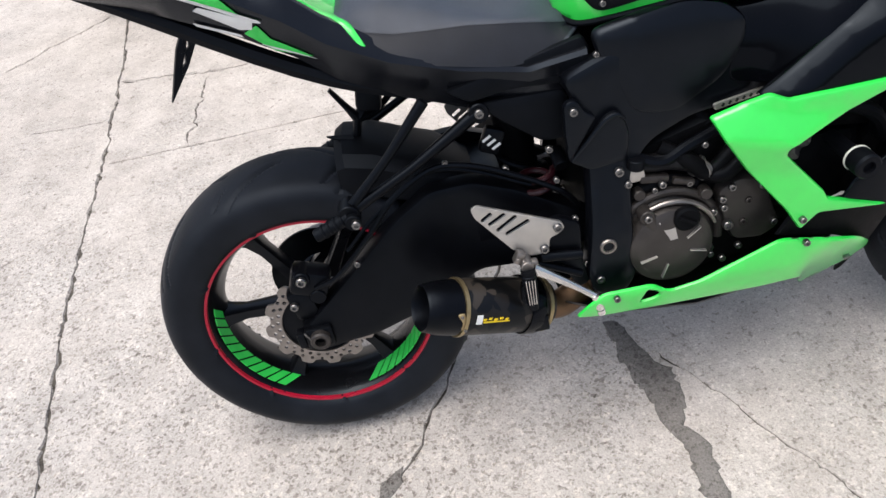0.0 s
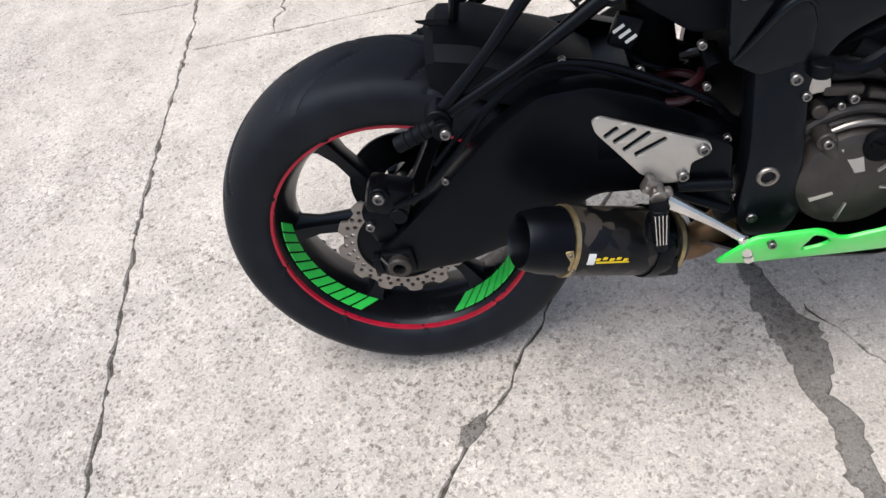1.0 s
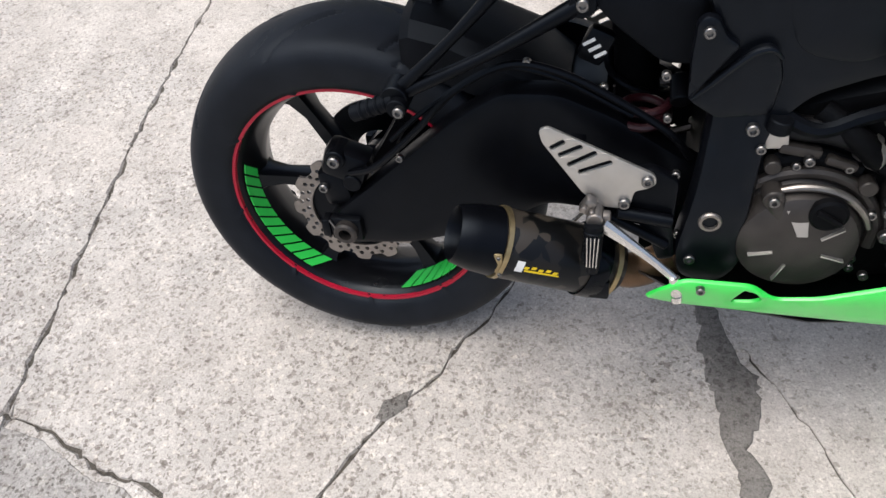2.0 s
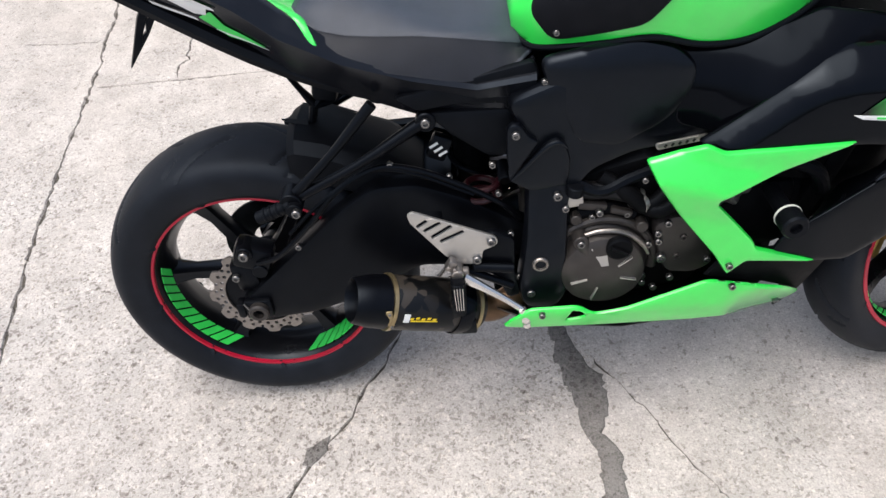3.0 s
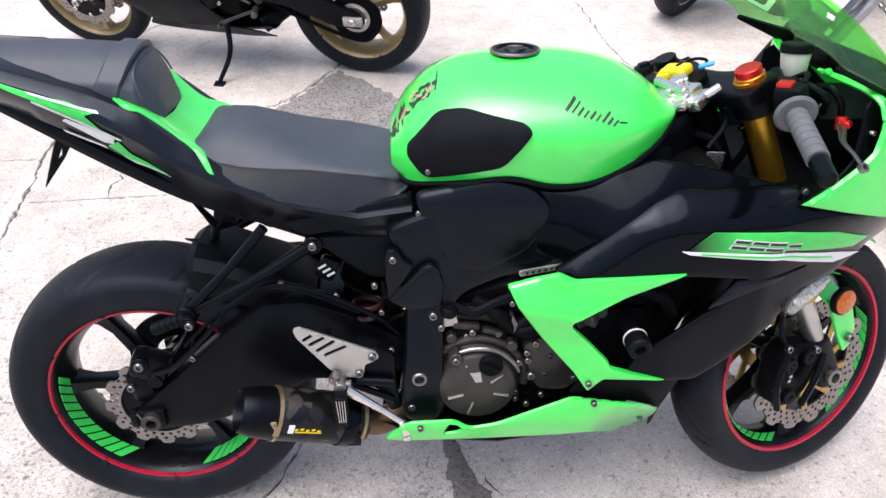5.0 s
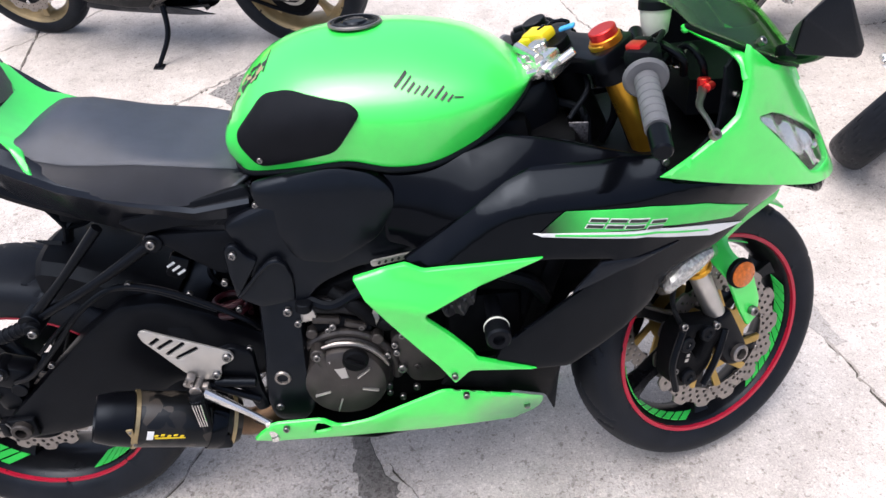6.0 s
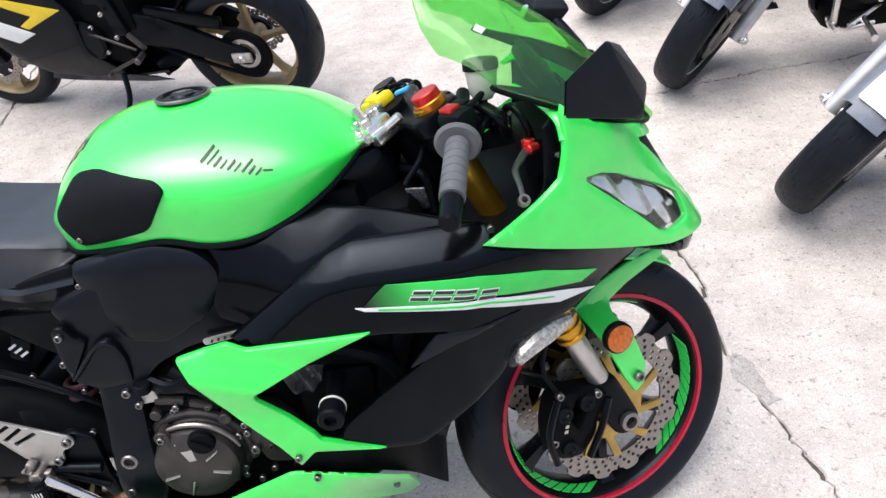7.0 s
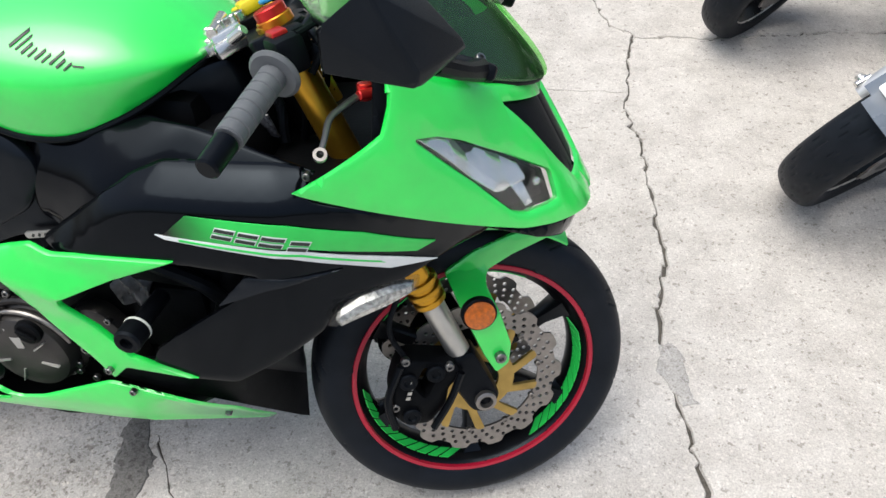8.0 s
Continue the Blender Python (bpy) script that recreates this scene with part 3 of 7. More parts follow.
def wheel(bike_root, name, centre, r, hw, rim_hw, rim_mat, xf=None, stripe=True, arcs=(), spokes=6, grooves=9, segs=300, spoke_turn=0.0, label="", lip=0.229, hub_hw=0.09):
    """A cast wheel: the rim with its hub is the part, and the tyre, spokes, stripe and tapes are its pieces."""
    k = lip / 0.229
    c = Vector(centre)
    prof = [(-rim_hw, 0.222 * k), (-rim_hw - 0.003, 0.226 * k), (-rim_hw - 0.001, lip), (-rim_hw + 0.008, lip), (-rim_hw + 0.012, 0.220 * k), (-0.02, 0.212 * k), (0.02, 0.212 * k), (rim_hw - 0.012, 0.220 * k), (rim_hw - 0.008, lip), (rim_hw + 0.001, lip), (rim_hw + 0.003, 0.226 * k), (rim_hw, 0.222 * k), (rim_hw - 0.012, 0.214 * k), (rim_hw - 0.022, 0.209 * k), (0.016, 0.200 * k), (0, 0.197 * k), (-0.016, 0.200 * k), (-rim_hw + 0.022, 0.209 * k), (-rim_hw + 0.012, 0.214 * k)]
    bm = lathe(prof, 96, closed=True, centre=c)
    hub = lathe([(-hub_hw, 0.012), (-hub_hw, 0.030), (-0.045, 0.036), (-0.035, 0.052), (0.035, 0.052), (0.045, 0.036), (hub_hw, 0.030), (hub_hw, 0.012)], 40, closed=True, centre=c)
    w = part(name, join(bm, hub), rim_mat, bike_root, label, xf=xf)
    part("tyre", lathe(tyre_profile(r, hw, 0.222 * k), segs, centre=c, push=tyre_grooves(hw, grooves)), RUBBER, w, "worn black rubber tyre with slanting grooves", xf=xf, smooth=25)
    for i in range(spokes):
        t = radians(spoke_turn + 360 / spokes * i)
        d, s = Vector((math.cos(t), 0, math.sin(t))), Vector((-math.sin(t), 0, math.cos(t)))
        secs = []
        for q, a, b in ((0.045, 0.020, 0.028), (0.09, 0.014, 0.022), (0.16, 0.012, 0.019), (0.195, 0.017, 0.026), (0.206, 0.024, 0.032)):
            ring = [Vector((ca * a, 0, cb * b)) for ca, cb in ((1, 0.6), (0.75, 0.95), (-0.75, 0.95), (-1, 0.6), (-1, -0.6), (-0.75, -0.95), (0.75, -0.95), (1, -0.6))]
            secs.append([c + d * q * k + s * v.x + Vector((0, v.z, 0)) for v in ring])
        part("spoke", loft(secs), rim_mat, w, xf=xf)
    if stripe:
        part("rim_stripe", lathe([(-rim_hw - 0.0045, lip - 0.008), (-rim_hw - 0.0045, lip - 0.0005), (-rim_hw - 0.0015, lip + 0.0015), (-rim_hw + 0.004, lip + 0.0012), (-rim_hw + 0.004, lip - 0.009)], 120, closed=True, centre=c), RED, w, "red rim stripe", xf=xf)
    for t0, span in arcs:
        n = max(4, int(span / 6.2))
        y0, r0, y1, r1 = -rim_hw + 0.010, 0.2115 * k, -rim_hw * 0.42, 0.2035 * k
        for i in range(n):
            bm = bmesh.new()
            a0, a1 = t0 + span * i / n, t0 + span * (i + 0.80) / n
            cols = []
            for j in range(4):
                a = a0 + (a1 - a0) * j / 3
                col = []
                for y, rr, sl in ((y0, r0, 0.0), ((y0 + y1) / 2, (r0 + r1) / 2, 4.0), (y1, r1, 8.0)):
                    t = radians(a + sl)
                    for e in (0.0, 0.0018):
                        q = rr - 0.0012 - e
                        col.append(bm.verts.new(c + Vector((q * math.cos(t), y, q * math.sin(t)))))
                cols.append(col)
            for u, v in zip(cols, cols[1:]):
                for p, q in ((1, 3), (3, 5), (2, 0), (4, 2), (0, 1), (5, 4)):
                    bm.faces.new((u[p], u[q], v[q], v[p]))
            for u in (cols[0], cols[-1]):
                bm.faces.new((u[0], u[2], u[3], u[1]))
                bm.faces.new((u[2], u[4], u[5], u[3]))
            part("wheel_tape", bm, GREEN_DECAL, w, xf=xf)
    return w


def petal_disc(name, parent, c, y, r, inner, rows, holes, material, xf=None, waves=12, th=0.005, label=""):
    """A wavy brake disc with rings of drilled holes."""
    n = waves * 10
    out = [Vector(((r - 0.006 + 0.006 * math.tanh(3 * math.cos(waves * 2 * math.pi * i / n))) * math.cos(2 * math.pi * i / n), (r - 0.006 + 0.006 * math.tanh(3 * math.cos(waves * 2 * math.pi * i / n))) * math.sin(2 * math.pi * i / n))) for i in range(n)]
    cut = [[Vector((inner * math.cos(-2 * math.pi * i / 60), inner * math.sin(-2 * math.pi * i / 60))) for i in range(60)]]
    for k in range(rows):
        q = inner + (r - 0.012 - inner) * (k + 0.7) / rows
        for i in range(holes):
            t = 2 * math.pi * (i + 0.35 * k) / holes
            x, z = q * math.cos(t), q * math.sin(t)
            cut.append([Vector((x + 0.0042 * math.cos(a), z + 0.0042 * math.sin(a))) for a in (-math.pi / 3 * m for m in range(6))])
    pts, edges = [], []
    for lp in [out] + cut:
        k = len(pts)
        pts += lp
        edges += [(k + i, k + (i + 1) % len(lp)) for i in range(len(lp))]
    vs, _, fs, *_ = delaunay_2d_cdt(pts, edges, [], 0, 1e-6)
    centres = np.array([tuple(sum(h, Vector((0, 0))) / len(h)) for h in cut[1:]])
    bm = bmesh.new()
    f1 = [bm.verts.new((c[0] + v.x, y - th / 2, c[2] + v.y)) for v in vs]
    f2 = [bm.verts.new((c[0] + v.x, y + th / 2, c[2] + v.y)) for v in vs]
    seen = set()
    for f in fs:
        m = (vs[f[0]] + vs[f[1]] + vs[f[2]]) / 3
        if m.length < inner * 0.999 or not inside(m, out) or (((centres - np.array(tuple(m))) ** 2).sum(1).min() < 0.0036**2):
            continue
        bm.faces.new([f1[i] for i in f])
        bm.faces.new([f2[i] for i in reversed(f)])
        seen |= {(f[i], f[(i + 1) % 3]) for i in range(3)}
    for i, j in seen:
        if (j, i) not in seen:
            bm.faces.new((f1[j], f1[i], f2[i], f2[j]))
    bmesh.ops.delete(bm, geom=[v for v in bm.verts if not v.link_faces], context="VERTS")
    return part(name, bm, material, parent, label, xf=xf)


RW, FW = Vector((0, 0, 0.319)), Vector((1.395, 0, 0.300))
rear_wheel = wheel(bike, "rear_wheel", RW, 0.319, 0.092, 0.072, RIM_BLACK, arcs=((163, 72), (284, 76)), spoke_turn=0, segs=420, label="black cast rear wheel with red stripe and green tapes")
petal_disc("brake_disc", rear_wheel, RW, -0.088, 0.110, 0.076, 2, 30, STEEL, label="drilled wave brake disc")
part("disc_carrier", lathe([(-0.085, 0.03), (-0.085, 0.078), (-0.080, 0.078), (-0.080, 0.03)], 40, closed=True, centre=RW), BLACK_SATIN, rear_wheel)
part("sprocket", lathe([(0.085, 0.05), (0.085, 0.112), (0.091, 0.112), (0.091, 0.05)], 43, closed=True, centre=RW), BLACK_SATIN, rear_wheel)

front_wheel = wheel(bike, "front_wheel", FW, 0.300, 0.061, 0.050, RIM_BLACK, xf=ST, arcs=((303, 74), (63, 74), (183, 74)), spoke_turn=30, grooves=10, segs=420, label="black cast front wheel with red stripe and green tapes", hub_hw=0.055)
for sy in (-1, 1):
    petal_disc("brake_disc", front_wheel, FW, sy * 0.067, 0.161, 0.115, 3, 38, STEEL, xf=ST, waves=14, label="drilled wave brake disc")
    star = []
    for i in range(200):
        t = 2 * math.pi * i / 200
        q = 0.070 + 0.048 * min(1.0, max(0.0, (math.cos(10 * t - 1.4) - 0.42) / 0.3))
        star.append(Vector((q * math.cos(t + 4 * (q - 0.06)), q * math.sin(t + 4 * (q - 0.06)))))
    core = [Vector((0.040 * math.cos(-t * math.pi / 18), 0.040 * math.sin(-t * math.pi / 18))) for t in range(36)]
    bm = panel_mesh(star, lambda a, b, h: FW + Vector((a, sy * (0.070 - h), b)), th=0.006, step=0.02, holes=[core], roll=0.0012)
    part("disc_carrier", bm, PALE_GOLD, front_wheel, "gold disc carrier", xf=ST)
    for i in range(10):
        t = radians(36 * i + 10)
        bolt(front_wheel, FW + Vector((0.116 * math.cos(t), sy * 0.070, 0.116 * math.sin(t))), 0.006, (0, sy, 0), STEEL, "disc_button", xf=ST)


# fuel tank: half width and height along its length
TANK = [  # x, half width at the belt, bottom, top
    (0.515, 0.095, 0.836, 0.890), (0.535, 0.120, 0.822, 0.925), (0.555, 0.138, 0.820, 0.952), (0.595, 0.164, 0.828, 0.984), (0.652, 0.186, 0.838, 1.004), (0.719, 0.200, 0.846, 1.010),
    (0.787, 0.206, 0.832, 1.012), (0.855, 0.203, 0.834, 1.006), (0.923, 0.186, 0.857, 0.990), (0.971, 0.158, 0.881, 0.966), (1.006, 0.118, 0.904, 0.940), (1.026, 0.072, 0.916, 0.926),
]
TANK = [tuple(q) for q in smooth_line(TANK, 4)]
TX = [s[0] for s in TANK]


def tank_at(x):
    return [float(np.interp(x, TX, [s[i] for s in TANK])) for i in (1, 2, 3)]


def tank_y(x, z):
    w, zb, zt = tank_at(x)
    s = min(1.0, max(0.0, (z - zb) / (zt - zb)))
    return w * tank_shape(s)


def tank_shape(s):
    """Share of the half width at share s of the height: bulging belt, rounded shoulder."""
    return (0.90 + 0.10 * math.sin(min(1.0, s / 0.55) * math.pi / 2)) * max(0.0, 1 - max(0.0, (s - 0.30) / 0.70) ** 2.8) ** 0.62


secs = []
for tx in TX:
    w, zb, zt = tank_at(tx)
    ring = []
    ss = [0, 0.1, 0.2, 0.3, 0.4, 0.48, 0.56, 0.64, 0.7, 0.76, 0.82, 0.87, 0.91, 0.94, 0.965, 0.983, 0.995, 1.0]
    for s in ss:
        ring.append(Vector((tx, -w * tank_shape(s), zb + (zt - zb) * s)))
    for s in reversed(ss[:-1]):
        ring.append(Vector((tx, w * tank_shape(s), zb + (zt - zb) * s)))
    secs.append(ring)
tank = part("fuel_tank", loft(secs), GREEN, bike, "glossy bright green fuel tank", smooth=60)
part("tank_edge_seal", join(*[tube([(x, s * (tank_at(x)[0] * 0.90 + 0.001), tank_at(x)[1] - 0.003) for x in TX], 0.005, 8, 3) for s in (-1, 1)]), BLACK_MATT, tank)
both("tank_pad", rounded([(0.544, 0.891), (0.597, 0.951), (0.642, 0.961), (0.736, 0.945), (0.75, 0.931), (0.703, 0.866), (0.571, 0.834), (0.543, 0.872)], 0.016), lambda x, z: tank_y(x, z) + 0.006, PAD, tank, "black rubber knee pad", th=0.010, step=0.012, roll=0.004)
for s in (-1, 1):
    bolt(tank, (0.578, s * (tank_y(0.578, 0.850) + 0.007), 0.850), 0.005, (0, s, 0))
cap_c = Vector((0.744, 0, 1.0125))
part("filler_cap", join(lathe([(0.0, 0.041), (0.003, 0.041), (0.005, 0.039), (0.005, 0.034), (0.0, 0.032)], 40, closed=True), lathe([(0.002, 0.033), (0.003, 0.022), (0.006, 0.019), (0.007, 0.0001)], 40)), BLACK_GLOSS, tank, "dark filler cap with pale ring", xf=Matrix.Translation(cap_c) @ Matrix.Rotation(radians(90), 4, "X"))
part("filler_ring", lathe([(0.0, 0.045), (0.003, 0.045), (0.0045, 0.044), (0.0045, 0.0412), (0.0, 0.0412)], 40, closed=True), STEEL, tank, xf=Matrix.Translation(cap_c) @ Matrix.Rotation(radians(90), 4, "X"))


def marks(name, parent, bars, y_of, material, sides=(-1,), lift=0.0012, label=""):
    """Slanting strokes laid on a side surface: each bar is x, z, length, thickness, slant in degrees."""
    for s in sides:
        for x, z, ln, tk, sl in bars:
            c, q = math.cos(radians(sl)), math.sin(radians(sl))
            out = [(x + u * c * ln / 2 - v * q * tk / 2, z + u * q * ln / 2 + v * c * tk / 2) for u, v in ((-1, -1), (1, -1), (1, 1), (-1, 1))]
            part(name, panel_mesh(out, side_place(lambda a, b: y_of(a, b) + lift, s), th=0.0012, step=0.007, roll=0.0004), material, parent, label)


script = []
for i, (up_, wide) in enumerate(((0.024, 0.0042), (0.021, 0.0026), (0.015, 0.0034), (0.013, 0.0026), (0.015, 0.0034), (0.013, 0.0026), (0.020, 0.0032), (0.013, 0.0034), (0.012, 0.0026))):
    script.append((0.808 + 0.0098 * i + 0.5 * (up_ - 0.013), 0.962 - 0.0030 * i + 0.4 * (up_ - 0.013), up_, wide, 38))
script += [(0.899, 0.937, 0.014, 0.0016, -8)]
marks("lettering_stroke", tank, script, lambda x, z: tank_y(x, z), DARK_DECAL, sides=(-1, 1), lift=0.002)
rnd = random.Random(11)
TAN_DECAL = mat("tan_vinyl", (0.32, 0.27, 0.16), 0.4, vary=0.1)
for m, n in ((DARK_DECAL, 34), (TAN_DECAL, 8)):
    strokes = []
    for i in range(n):
        t = (i + 0.5) / n
        x = 0.520 + 0.080 * t + rnd.uniform(-0.006, 0.006)
        z = tank_at(x)[2] - 0.009 + rnd.uniform(-0.005, 0.004)
        strokes.append((x, z, rnd.uniform(0.007, 0.018), rnd.uniform(0.0010, 0.0024), 56 + rnd.uniform(-28, 28)))
    marks("graphic_stroke", tank, strokes, lambda x, z: tank_y(x, z), m, sides=(-1, 1), lift=0.003 if m is DARK_DECAL else 0.0036)


# seats and tail
def cushion(rows, p=2.6, q=2.2, n=14):
    """Sections of x, half width, bottom, top: a rounded pad."""
    secs = []
    xs = [r[0] for r in rows]
    for pt in smooth_line([(r[0], r[1], r[2]) for r in rows], 4):
        w, zb, zt = (float(np.interp(pt.x, xs, [r[i] for r in rows])) for i in (1, 2, 3))
        ring = [Vector((pt.x, -w * 0.96, zb))]
        for i in range(n + 1):
            t = math.pi * (1 - i / n)
            cx, sx = math.cos(t), math.sin(t)
            ring.append(Vector((pt.x, w * math.copysign(abs(cx) ** (2 / p), cx), zb + (zt - zb) * (0.25 + 0.75 * abs(sx) ** (2 / q)))))
        ring.append(Vector((pt.x, w * 0.96, zb)))
        secs.append(ring)
    return loft(secs)


def saddle(rows):
    """Sections of x, half width of the crown, half width below, bottom, edge height, top: a crowned top face with a firm edge over steep sides."""
    secs = []
    for row in smooth_line(rows_3(rows), 4):
        x = row.x
        wc, wb, zb, zc, zt = (float(np.interp(x, [r[0] for r in rows], [r[i] for r in rows])) for i in range(1, 6))
        half = [(wb * 0.97, zb), (wb, zb + 0.006), (wb * 0.6 + wc * 0.4, zb + (zc - zb) * 0.55), (wc + 0.006, zc - 0.010), (wc + 0.002, zc - 0.003), (wc - 0.006, zc + 0.002)]
        half += [(wc * k, zc + (zt - zc) * (1 - k**2.4) + 0.002) for k in (0.85, 0.68, 0.48, 0.25, 0.0)]
        secs.append([Vector((x, -y, z)) for y, z in half] + [Vector((x, y, z)) for y, z in reversed(half[:-1])])
    return loft(secs)


def rows_3(rows):
    return [(r[0], r[1], r[2]) for r in rows]


RIDER = [(0.170, 0.098, 0.112, 0.866, 0.880, 0.878), (0.176, 0.112, 0.126, 0.858, 0.896, 0.892), (0.190, 0.120, 0.140, 0.850, 0.892, 0.905), (0.220, 0.125, 0.150, 0.838, 0.876, 0.916), (0.26, 0.127, 0.154, 0.824, 0.866, 0.915), (0.31, 0.128, 0.156, 0.806, 0.861, 0.899), (0.37, 0.128, 0.157, 0.792, 0.857, 0.872), (0.43, 0.128, 0.156, 0.779, 0.848, 0.853), (0.49, 0.122, 0.150, 0.781, 0.836, 0.849), (0.525, 0.110, 0.138, 0.797, 0.826, 0.847), (0.550, 0.085, 0.110, 0.806, 0.820, 0.836)]
rider = part("rider_seat", saddle(RIDER), VINYL, bike, "dark grey vinyl rider seat with firm sides darkened for shade", smooth=40)
PILLION = [(-0.285, 0.050, 0.060, 1.024, 1.030, 1.036), (-0.262, 0.070, 0.080, 1.016, 1.036, 1.050), (-0.17, 0.082, 0.092, 1.002, 1.028, 1.056), (-0.06, 0.088, 0.098, 0.986, 1.018, 1.053), (0.03, 0.090, 0.101, 0.968, 1.010, 1.046), (0.075, 0.090, 0.101, 0.956, 1.004, 1.040), (0.096, 0.086, 0.098, 0.948, 0.994, 1.032), (0.108, 0.078, 0.090, 0.940, 0.975, 1.012), (0.119, 0.066, 0.078, 0.932, 0.950, 0.980), (0.126, 0.054, 0.064, 0.926, 0.934, 0.946)]


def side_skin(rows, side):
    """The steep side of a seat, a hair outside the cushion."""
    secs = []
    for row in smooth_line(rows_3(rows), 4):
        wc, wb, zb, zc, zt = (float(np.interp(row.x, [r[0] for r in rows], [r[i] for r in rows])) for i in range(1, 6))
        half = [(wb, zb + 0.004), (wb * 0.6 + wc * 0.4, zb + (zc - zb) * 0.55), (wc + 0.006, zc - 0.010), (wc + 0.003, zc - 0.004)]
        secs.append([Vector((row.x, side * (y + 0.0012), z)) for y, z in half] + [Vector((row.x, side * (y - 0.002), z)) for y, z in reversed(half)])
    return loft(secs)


# added skins whose darker colour stands for shade on the seat's sides
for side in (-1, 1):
    part("seat_side", side_skin(RIDER, side), SHADED_VINYL, rider, "vinyl seat side with its shade put into the colour", smooth=40)
pillion = part("passenger_seat", saddle(PILLION), VINYL, bike, "dark grey vinyl passenger seat with a strap", smooth=40)


def pillion_row(x, grow):
    return [x] + [float(np.interp(x, [r[0] for r in PILLION], [r[i] for r in PILLION])) + (grow if i in (1, 2, 4, 5) else -0.001) for i in range(1, 6)]


def strap_mesh():
    """A band over the front of the passenger seat, leaning forward with height."""
    bm = saddle([pillion_row(x, g) for x, g in ((0.020, 0.0), (0.023, 0.003), (0.060, 0.0035), (0.063, 0.0))])
    for v in bm.verts:
        v.co.x += 0.42 * max(0.0, v.co.z - 0.965)
    return bm


part("seat_strap", strap_mesh(), VINYL, pillion, "dark vinyl strap across the seat", smooth=40)
part("seat_seam", tube([(0.108 - 0.03 * math.sin(t) + 0.02 * math.sin(t) ** 3, 0.094 * math.cos(t), 0.965 + 0.068 * math.sin(t) ** 0.7) for t in (math.pi * (i + 0.3) / 16.6 for i in range(17))], 0.0018, 6, 2), VINYL, pillion)
TAIL = [  # x, half width of the shoulder, half width below, bottom, shoulder, top
    (-0.340, 0.030, 0.022, 1.032, 1.047, 1.060), (-0.280, 0.075, 0.050, 1.012, 1.043, 1.064), (-0.117, 0.125, 0.085, 0.962, 1.016, 1.040), (0.022, 0.140, 0.100, 0.896, 0.968, 0.998),
    (0.102, 0.147, 0.105, 0.847, 0.920, 0.962), (0.160, 0.152, 0.110, 0.799, 0.874, 0.910), (0.248, 0.157, 0.115, 0.753, 0.828, 0.855), (0.353, 0.160, 0.125, 0.714, 0.793, 0.815), (0.455, 0.163, 0.135, 0.698, 0.771, 0.788), (0.548, 0.165, 0.145, 0.704, 0.782, 0.800),
]


def tail_at(x):
    return [float(np.interp(x, [s[0] for s in TAIL], [s[i] for s in TAIL])) for i in range(1, 6)]


def tail_y(x, z):
    ws, wb, zb, zs, zt = tail_at(x)
    return float(np.interp(z, [zb, zb + 0.004, zs - 0.006, zs, zs + (zt - zs) * 0.4, zt - 0.002], [wb * 0.9, wb, ws - 0.003, ws, ws * 0.97, ws * 0.84]))


def dip(x):
    """The hollow between the seats."""
    return max(0.0, 1 - ((x - 0.14) / 0.10) ** 2)


secs = []
for p in smooth_line([(s[0], 0, 0) for s in TAIL], 5):
    ws, wb, zb, zs, zt = tail_at(p.x)
    half = [(0.0, zb + 0.012), (wb * 0.9, zb), (wb, zb + 0.004), (ws - 0.003, zs - 0.006), (ws, zs), (ws * 0.97, zs + (zt - zs) * 0.4), (ws * 0.84, zt - 0.002), (ws * 0.78, zt), (ws * 0.42, zt + 0.003 - 0.018 * dip(p.x)), (0.0, zt + 0.004 - 0.026 * dip(p.x))]
    secs.append([Vector((p.x, -y, z)) for y, z in half] + [Vector((p.x, y, z)) for y, z in reversed(half[1:-1])])
tail = part("tail_cowl", loft(secs), TAIL_GREY, bike, "graphite black tail cowl", smooth=28)


def cover_place(a, b, h):
    """The green cover lies 5 mm over the tail's upper side."""
    ws, wb, zb, zs, zt = tail_at(a)
    e = abs(b) / ws
    z = float(np.interp(e, [0.0, 0.42, 0.78, 0.84, 0.97, 1.0, 1.06], [zt + 0.004 - 0.026 * dip(a), zt + 0.003 - 0.018 * dip(a), zt, zt - 0.002, zs + (zt - zs) * 0.4, zs, zs - 0.012]))
    return Vector((a, b, z + 0.005 - h))


COVER = [(0.055, -0.100), (0.086, -0.126), (0.120, -0.110), (0.152, -0.106), (0.182, -0.125), (0.208, -0.152), (0.222, -0.150), (0.205, -0.128), (0.200, -0.10), (0.205, -0.02)]
part("tail_centre_cover", panel_mesh(rounded(COVER + [(a, -b) for a, b in reversed(COVER)], 0.014), cover_place, th=0.012, step=0.02, roll=0.008), GREEN, tail, "green cover between the seats")
both("tail_decal", rounded([(-0.16, 1.040), (-0.043, 0.999), (0.001, 0.988), (0.045, 0.969), (0.026, 0.966), (0.048, 0.932), (0.072, 0.922), (0.040, 0.932), (-0.010, 0.964), (-0.055, 0.992)], 0.003), lambda x, z: tail_y(x, z) + 0.0035, GREEN_DECAL, tail, "green slanting tail graphic", th=0.001, step=0.015, roll=0.0005)
both("tail_decal", rounded([(0.040, 0.903), (0.065, 0.916), (0.078, 0.889), (0.135, 0.852), (0.078, 0.866)], 0.003), lambda x, z: tail_y(x, z) + 0.0035, GREEN_DECAL, tail, "green pointed tail graphic", th=0.001, step=0.015, roll=0.0005)
